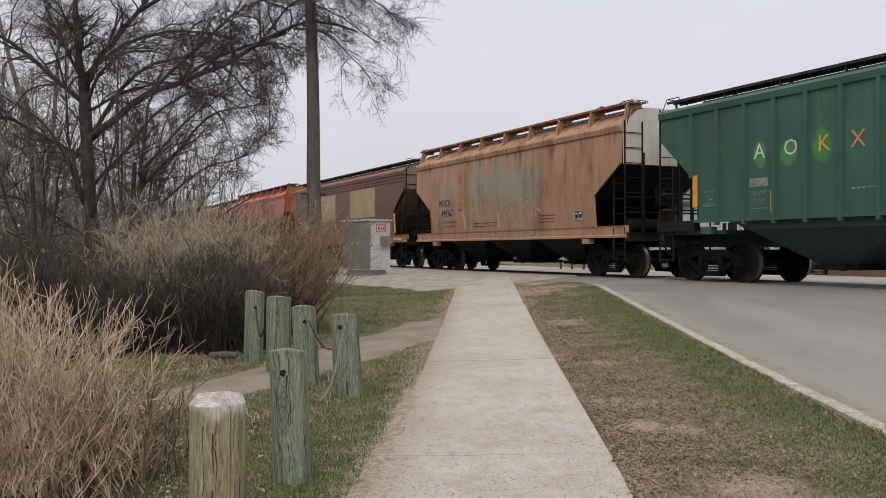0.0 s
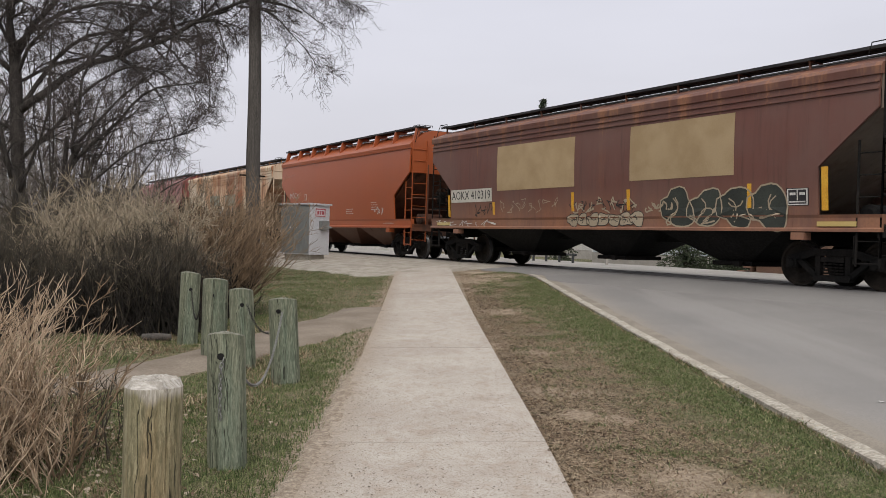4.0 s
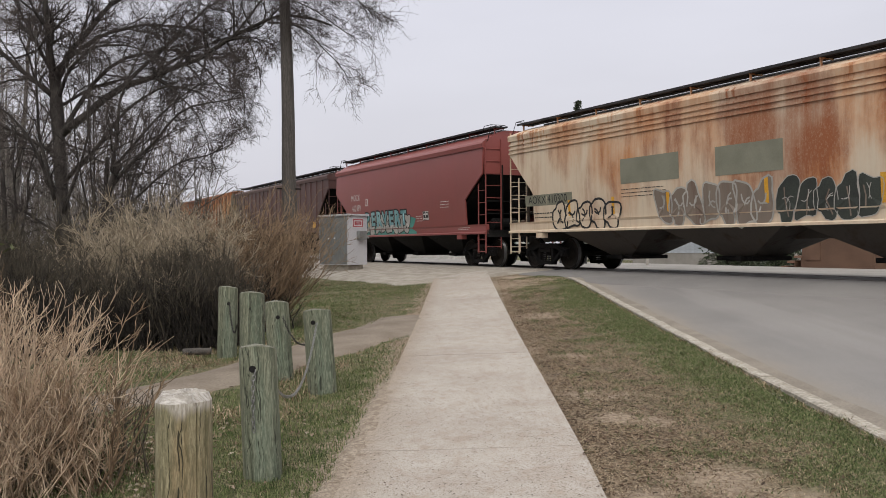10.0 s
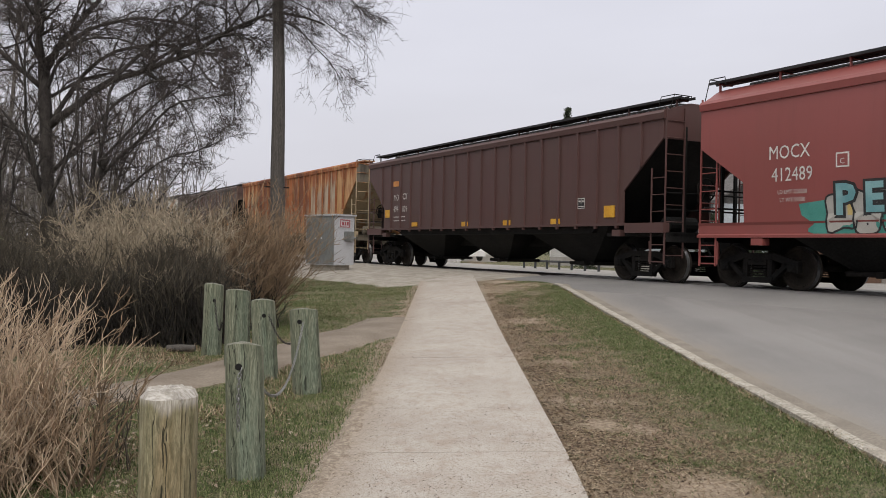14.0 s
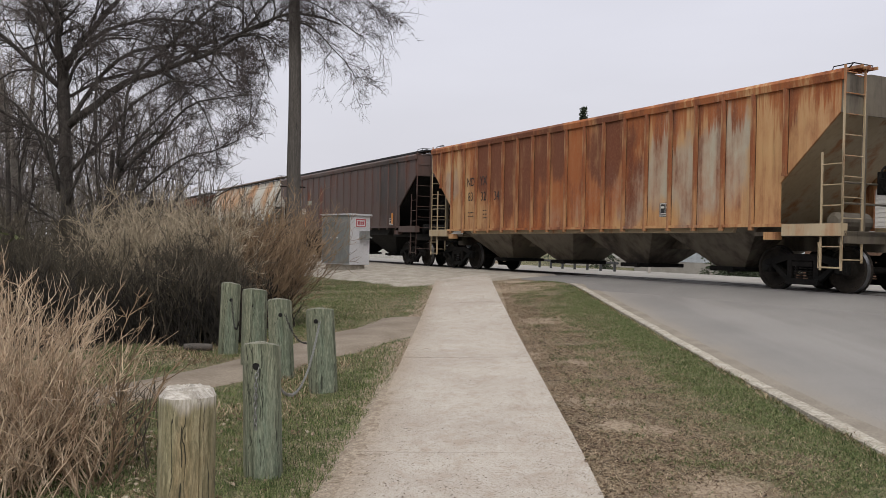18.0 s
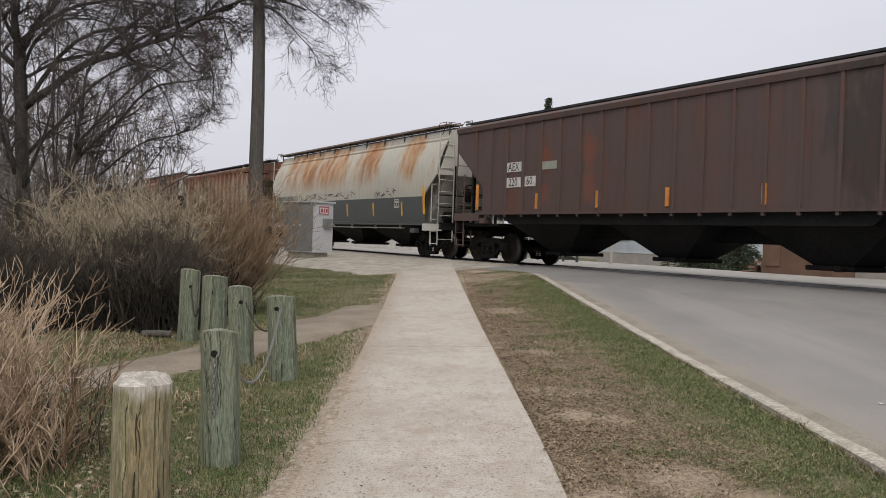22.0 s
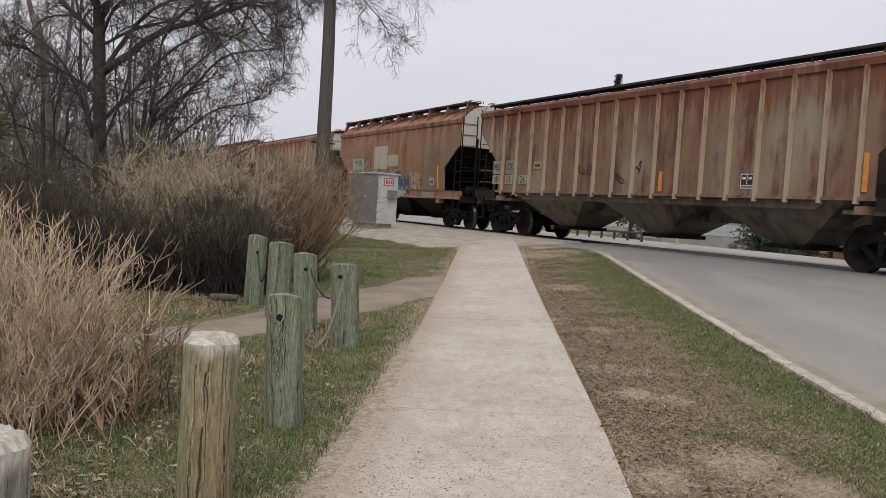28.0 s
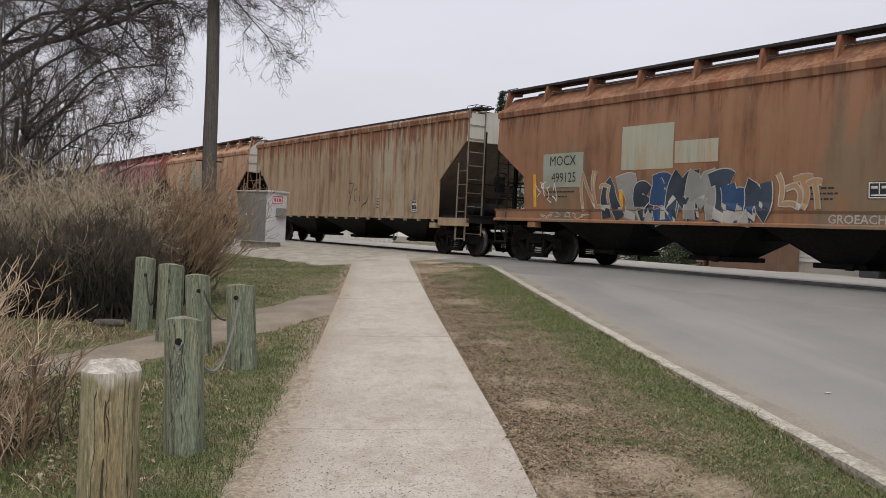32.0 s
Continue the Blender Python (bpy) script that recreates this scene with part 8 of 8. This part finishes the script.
# white parked car in the far lot
q = at(34.0, 57.0, 0.5)
car_far = thing("parked_car", "white parked car beyond the track", "car", pose(q.x, q.y, q.z, 0, 0, 119.87))
sh = Shape()
sh.prism([(0, 0.35), (0.1, 0.8), (1.1, 0.95), (4.2, 0.95), (4.4, 0.7), (4.4, 0.35)], -0.85, 0.85)
part("body", sh, TRIM_WHITE, car_far)
sh = Shape()
sh.prism([(1.2, 0.95), (1.8, 1.42), (3.3, 1.42), (4.0, 0.95)], -0.72, 0.72)
part("cabin", sh, DARK_PANE, car_far)
for x in (0.85, 3.5):
    for yy in (-0.8, 0.8):
        sh = Shape()
        sh.disc([(-0.1, 0.31), (0.1, 0.31)], (x, yy, 0.31), 16)
        part("wheel", sh, BIN_DARK, car_far)

# ---- grass, litter and small stones ----
sh = Shape()
for i in range(4):
    for j in range(3):
        sh.v.append((-0.03 + 0.019 * i + 0.004 * j, -0.016 + 0.016 * j, 0.004 + 0.009 * ((i * 5 + j * 3) % 4) / 3))
sh.f += [(i * 3 + j, i * 3 + j + 3, i * 3 + j + 4, i * 3 + j + 1) for i in range(3) for j in range(2)]
scrap = part("paper_scrap", sh, TRIM_WHITE)
scrap.matrix_basis = pose(3.81, 7.50, height(3.81, 7.50) - 0.013, 0, 0, 25)
tagged(scrap, "crumpled white scrap of paper lying on the road", "litter")

def blades_material(name, a, b, c):
    m, n, l, p = material(name)
    isl = n.new("ShaderNodeNewGeometry").outputs["Random Per Island"]
    r = n.new("ShaderNodeValToRGB")
    r.color_ramp.elements[0].color, r.color_ramp.elements[1].color = (*a, 1), (*c, 1)
    r.color_ramp.elements.new(0.5).color = (*b, 1)
    l.new(isl, r.inputs[0])
    l.new(r.outputs[0], p.inputs["Base Color"])
    p.inputs["Roughness"].default_value = 0.8
    p.inputs["Specular IOR Level"].default_value = 0.2
    return m


DIRT_LINE = [(-0.85, 15.8), (-1.5, 13.6), (-2.3, 11.3), (-3.1, 9.0), (-4.2, 7.2), (-5.6, 6.2), (-8.0, 5.6)]


def off_path(x, y):
    """How far a place lies from the dirt path's middle."""
    best = 99.0
    for (ax, ay), (bx, by) in zip(DIRT_LINE, DIRT_LINE[1:]):
        f = max(0.0, min(1.0, ((x - ax) * (bx - ax) + (y - ay) * (by - ay)) / ((bx - ax) ** 2 + (by - ay) ** 2)))
        best = min(best, math.hypot(x - ax - f * (bx - ax), y - ay - f * (by - ay)))
    return best


def sow(name, label, mat, count, seed, where, tall, wide, keep, flat=0.0):
    """Blades over a stretch of ground: each one bent triangle strip."""
    rnd, sh, made = random.Random(seed), Shape(), 0
    x0, x1, y0, y1 = where
    for _ in range(count * 4):
        if made >= count:
            break
        y = y0 + (y1 - y0) * rnd.random() ** 1.7
        x = rnd.uniform(x0, x1)
        if rnd.random() > keep(x, y) * min(1.0, (y - y0) / 1.6, max(0.02, (x - x0) / 0.8) if x0 < -3 else 1.0):
            continue
        made += 1
        grow = 1 + 0.035 * max(0, y - 5)
        a, h, w = rnd.uniform(0, 6.283), tall * rnd.uniform(0.4, 1.2), wide * rnd.uniform(0.7, 1.3) * grow
        z = height(x, y) - 0.028 + lumps(x, y)
        dx, dy = math.cos(a) * w, math.sin(a) * w
        lx, ly = rnd.gauss(0, 0.45 + flat) * h, rnd.gauss(0, 0.45 + flat) * h
        k = len(sh.v)
        sh.v += [(x - dx, y - dy, z), (x + dx, y + dy, z), (x + dx * 0.7 + lx * 0.4, y + dy * 0.7 + ly * 0.4, z + h * 0.6 * (1 - 0.5 * flat)), (x - dx * 0.7 + lx * 0.4, y - dy * 0.7 + ly * 0.4, z + h * 0.6 * (1 - 0.5 * flat)), (x + lx, y + ly, z + h * (1 - 0.7 * flat))]
        sh.f += [(k, k + 1, k + 2, k + 3), (k + 3, k + 2, k + 4)]
    ob = part(name, sh, mat, fix=False)
    return tagged(ob, label, "grass", kind="stuff")


GREEN_BLADE = blades_material("green_blades", (0.032, 0.052, 0.017), (0.090, 0.132, 0.044), (0.27, 0.275, 0.14))
DRY_BLADE = blades_material("dry_blades", (0.042, 0.024, 0.014), (0.195, 0.132, 0.083), (0.54, 0.44, 0.31))


def patchy(x, y, k=0.9):
    return 0.5 + 0.9 * noise.noise(Vector((x * k, y * k, 2)))


def left_green(x, y):
    if x > walk_edges(y)[0] - 0.02 or off_path(x, y) < 0.62:
        return 0.0
    edge = min(1.0, (walk_edges(y)[0] + 0.06 - x) / 0.30)
    return max(0.0, min(1.0, patchy(x, y) * 0.7 + (0.62 if y < 10 else 0.02))) * edge


def left_dry(x, y):
    if x > walk_edges(y)[0] + 0.02 or off_path(x, y) < 0.5:
        return 0.0
    return max(0.12, (0.9 if y < 10 else 1.2) - patchy(x, y, 0.7))


def worn_spot(x, y):
    """How bare the verge is trodden about a place."""
    far = min(math.hypot(x - sx, (y - sy) * 0.8) / r for sx, sy, r in WORN)
    return max(0.0, min(1.0, 1.5 - 1.2 * far + 0.9 * noise.noise(Vector((x * 5, y * 4, 9)))))


def right_green(x, y):
    a, b = walk_edges(y)[1], kerb_x(y)
    if not a + 0.25 < x < b + 0.02:
        return 0.0
    f = (x - a) / (b - a)
    lie = (f - 0.50 + 0.012 * min(12.0, y - 6)) * 1.9 + 0.65 * noise.noise(Vector((x * 0.75, y * 0.42, 5))) + 0.55 * noise.noise(Vector((x * 2.6, y * 1.9, 5))) + 0.45 * noise.noise(Vector((x * 7, y * 5, 5)))
    return (1.0 - 0.4 * max(0.0, min(1.0, (y - 12) / 8))) * max(0.04, min(0.92, lie + 0.28)) * (1 - 0.9 * worn_spot(x, y))


def right_dry(x, y):
    a, b = walk_edges(y)[1], kerb_x(y)
    if not a - 0.02 < x < b:
        return 0.0
    f = (x - a) / (b - a)
    return max(0.5, 1.1 - 0.5 * f) * (1 - 0.75 * worn_spot(x, y)) * (1 - 0.5 * max(0.0, min(1.0, right_green(x, y))))


sow("green_grass", "short green spring grass beside the posts", GREEN_BLADE, 135000, 1, (-5.5, -0.8, 2.0, 27.0), 0.036, 0.0024, left_green)
sow("dry_grass", "matted dry grass beside the posts", DRY_BLADE, 34000, 2, (-5.5, -0.7, 2.0, 27.0), 0.04, 0.0024, left_dry, 0.6)
sow("green_grass", "short green grass along the kerb", GREEN_BLADE, 95000, 3, (0.7, 2.95, 2.2, 24.0), 0.030, 0.0024, right_green, 0.25)
sow("green_grass", "longer green grass hanging over the kerb", GREEN_BLADE, 5200, 15, (2.3, 2.9, 4.0, 21.0), 0.062, 0.0026, lambda x, y: (1.0 if patchy(x, y, 2.5) > 0.6 else 0.12) * (abs(x - kerb_x(y) + 0.02) < 0.05), 0.3)
sow("dry_grass", "dry straw hanging over the kerb", DRY_BLADE, 4000, 16, (2.3, 2.9, 4.0, 21.0), 0.07, 0.003, lambda x, y: 1.0 * (abs(x - kerb_x(y) + 0.01) < 0.06), 0.5)
sow("dry_grass", "matted dry grass and thatch on the verge", DRY_BLADE, 80000, 4, (0.6, 2.9, 2.2, 24.0), 0.034, 0.0024, right_dry, 0.8)
sow("dry_grass", "long dry grass at the foot of the shrubs", DRY_BLADE, 7000, 5, (-5.0, -1.5, 3.0, 13.0), 0.11, 0.003, lambda x, y: 0.7 if off_path(x, y) > 0.7 and patchy(x, y, 1.4) > 0.55 else 0.0, 0.4)


sow("green_grass", "short green grass farther back along the footway", GREEN_BLADE, 26000, 12, (-7.0, -0.8, -6.0, 2.6), 0.05, 0.0035, lambda x, y: left_green(x, y) * max(0.0, min(1.0, (y + 6.5) / 5.0)) * min(1.0, (x + 7.2) / 1.5))
sow("dry_grass", "matted dry grass farther back beside the kerb", DRY_BLADE, 16000, 13, (0.6, 2.9, -6.0, 3.6), 0.034, 0.003, lambda x, y: right_dry(x, y) * max(0.0, min(1.0, (y + 6.5) / 5.0)), 0.8)
sow("green_grass", "short green grass farther back beside the kerb", GREEN_BLADE, 9000, 14, (0.7, 2.95, -6.0, 3.6), 0.034, 0.003, lambda x, y: right_green(x, y) * max(0.0, min(1.0, (y + 6.5) / 5.0)))


def scatter(name, label, category, mat, count, seed, where, size, keep):
    """Curled leaves and bits lying on the ground."""
    rnd, sh = random.Random(seed), Shape()
    x0, x1, y0, y1 = where
    for _ in range(count):
        x, y = rnd.uniform(x0, x1), y0 + (y1 - y0) * rnd.random() ** 1.5
        if rnd.random() > keep(x, y) * min(1.0, (y - y0) / 1.0):
            continue
        a0, b0 = walk_edges(y)
        z, a, s = (height(x, y) + 0.014 if a0 < x < b0 else height(x, y) - 0.024 + max(-0.02, lumps(x, y))), rnd.uniform(0, 6.283), size * rnd.uniform(0.5, 1.3)
        c, d = math.cos(a) * s, math.sin(a) * s
        k = len(sh.v)
        sh.v += [(x - c, y - d, z), (x + d * 0.5, y - c * 0.5, z + s * rnd.uniform(0.1, 0.5)), (x + c, y + d, z + s * rnd.uniform(0, 0.4)), (x - d * 0.5, y + c * 0.5, z + s * rnd.uniform(0.1, 0.5))]
        sh.f += [(k, k + 1, k + 2), (k, k + 2, k + 3)]
    tagged(part(name, sh, mat, fix=False), label, category, kind="stuff")


LEAF = blades_material("dead_leaves", (0.09, 0.06, 0.04), (0.20, 0.14, 0.095), (0.42, 0.36, 0.29))
BITS = blades_material("dark_litter_bits", (0.03, 0.02, 0.014), (0.085, 0.055, 0.036), (0.17, 0.115, 0.078))
STONE = blades_material("small_stones", (0.14, 0.10, 0.07), (0.28, 0.22, 0.16), (0.45, 0.40, 0.33))
scatter("leaf_litter", "curled dead leaves under the shrubs", "leaf litter", LEAF, 5200, 6, (-4.5, -1.2, 2.4, 8.0), 0.03, lambda x, y: 1.0 if x < -1.9 else 0.25)
scatter("leaf_litter", "dead leaves along the thicket's foot", "leaf litter", LEAF, 2600, 7, (-7.0, -2.0, 8.0, 14.0), 0.03, lambda x, y: 1.0 if off_path(x, y) > 0.7 else 0.1)
scatter("plant_litter", "dark plant bits on the worn verge", "plant litter", BITS, 18000, 8, (0.75, 2.5, 2.4, 20.0), 0.018, lambda x, y: max(0.08, 1.2 - 0.75 * (x - 0.7)) * (1 - 0.8 * worn_spot(x, y)) * (0.35 if noise.noise(Vector((x * 1.5, y * 0.9, 4))) < 0 else 1.0))
scatter("grit", "grit and small stones along the footway edge", "grit", STONE, 16000, 9, (-1.6, -0.35, 3.0, 20.0), 0.007, lambda x, y: max(0.0, 1.0 - abs(x - walk_edges(y)[0] - 0.08) * 2.2))
scatter("grit", "dark grit and small stones strewn over the footway", "grit", BITS, 13000, 10, (-0.9, 0.75, 3.0, 20.0), 0.007, lambda x, y: 0.45 + 0.5 * noise.noise(Vector((x * 2, y * 1.3, 8))))
scatter("grit", "pale chippings along the footway's right edge", "grit", STONE, 3500, 11, (0.45, 0.95, 3.0, 16.0), 0.007, lambda x, y: max(0.0, 1.0 - abs(x - walk_edges(y)[1]) * 9))


def motions():
    """All that moves: the wagons of the train (their wheels turn with them)."""
    for car, lead in CARS:
        rows = []
        for t, gone in GONE:
            q = at(TRACK, lead - gone, RAIL)
            rows.append((t, pose(q.x, q.y, q.z, 0, 0, 119.87)))
        walk(car, rows)


motions()
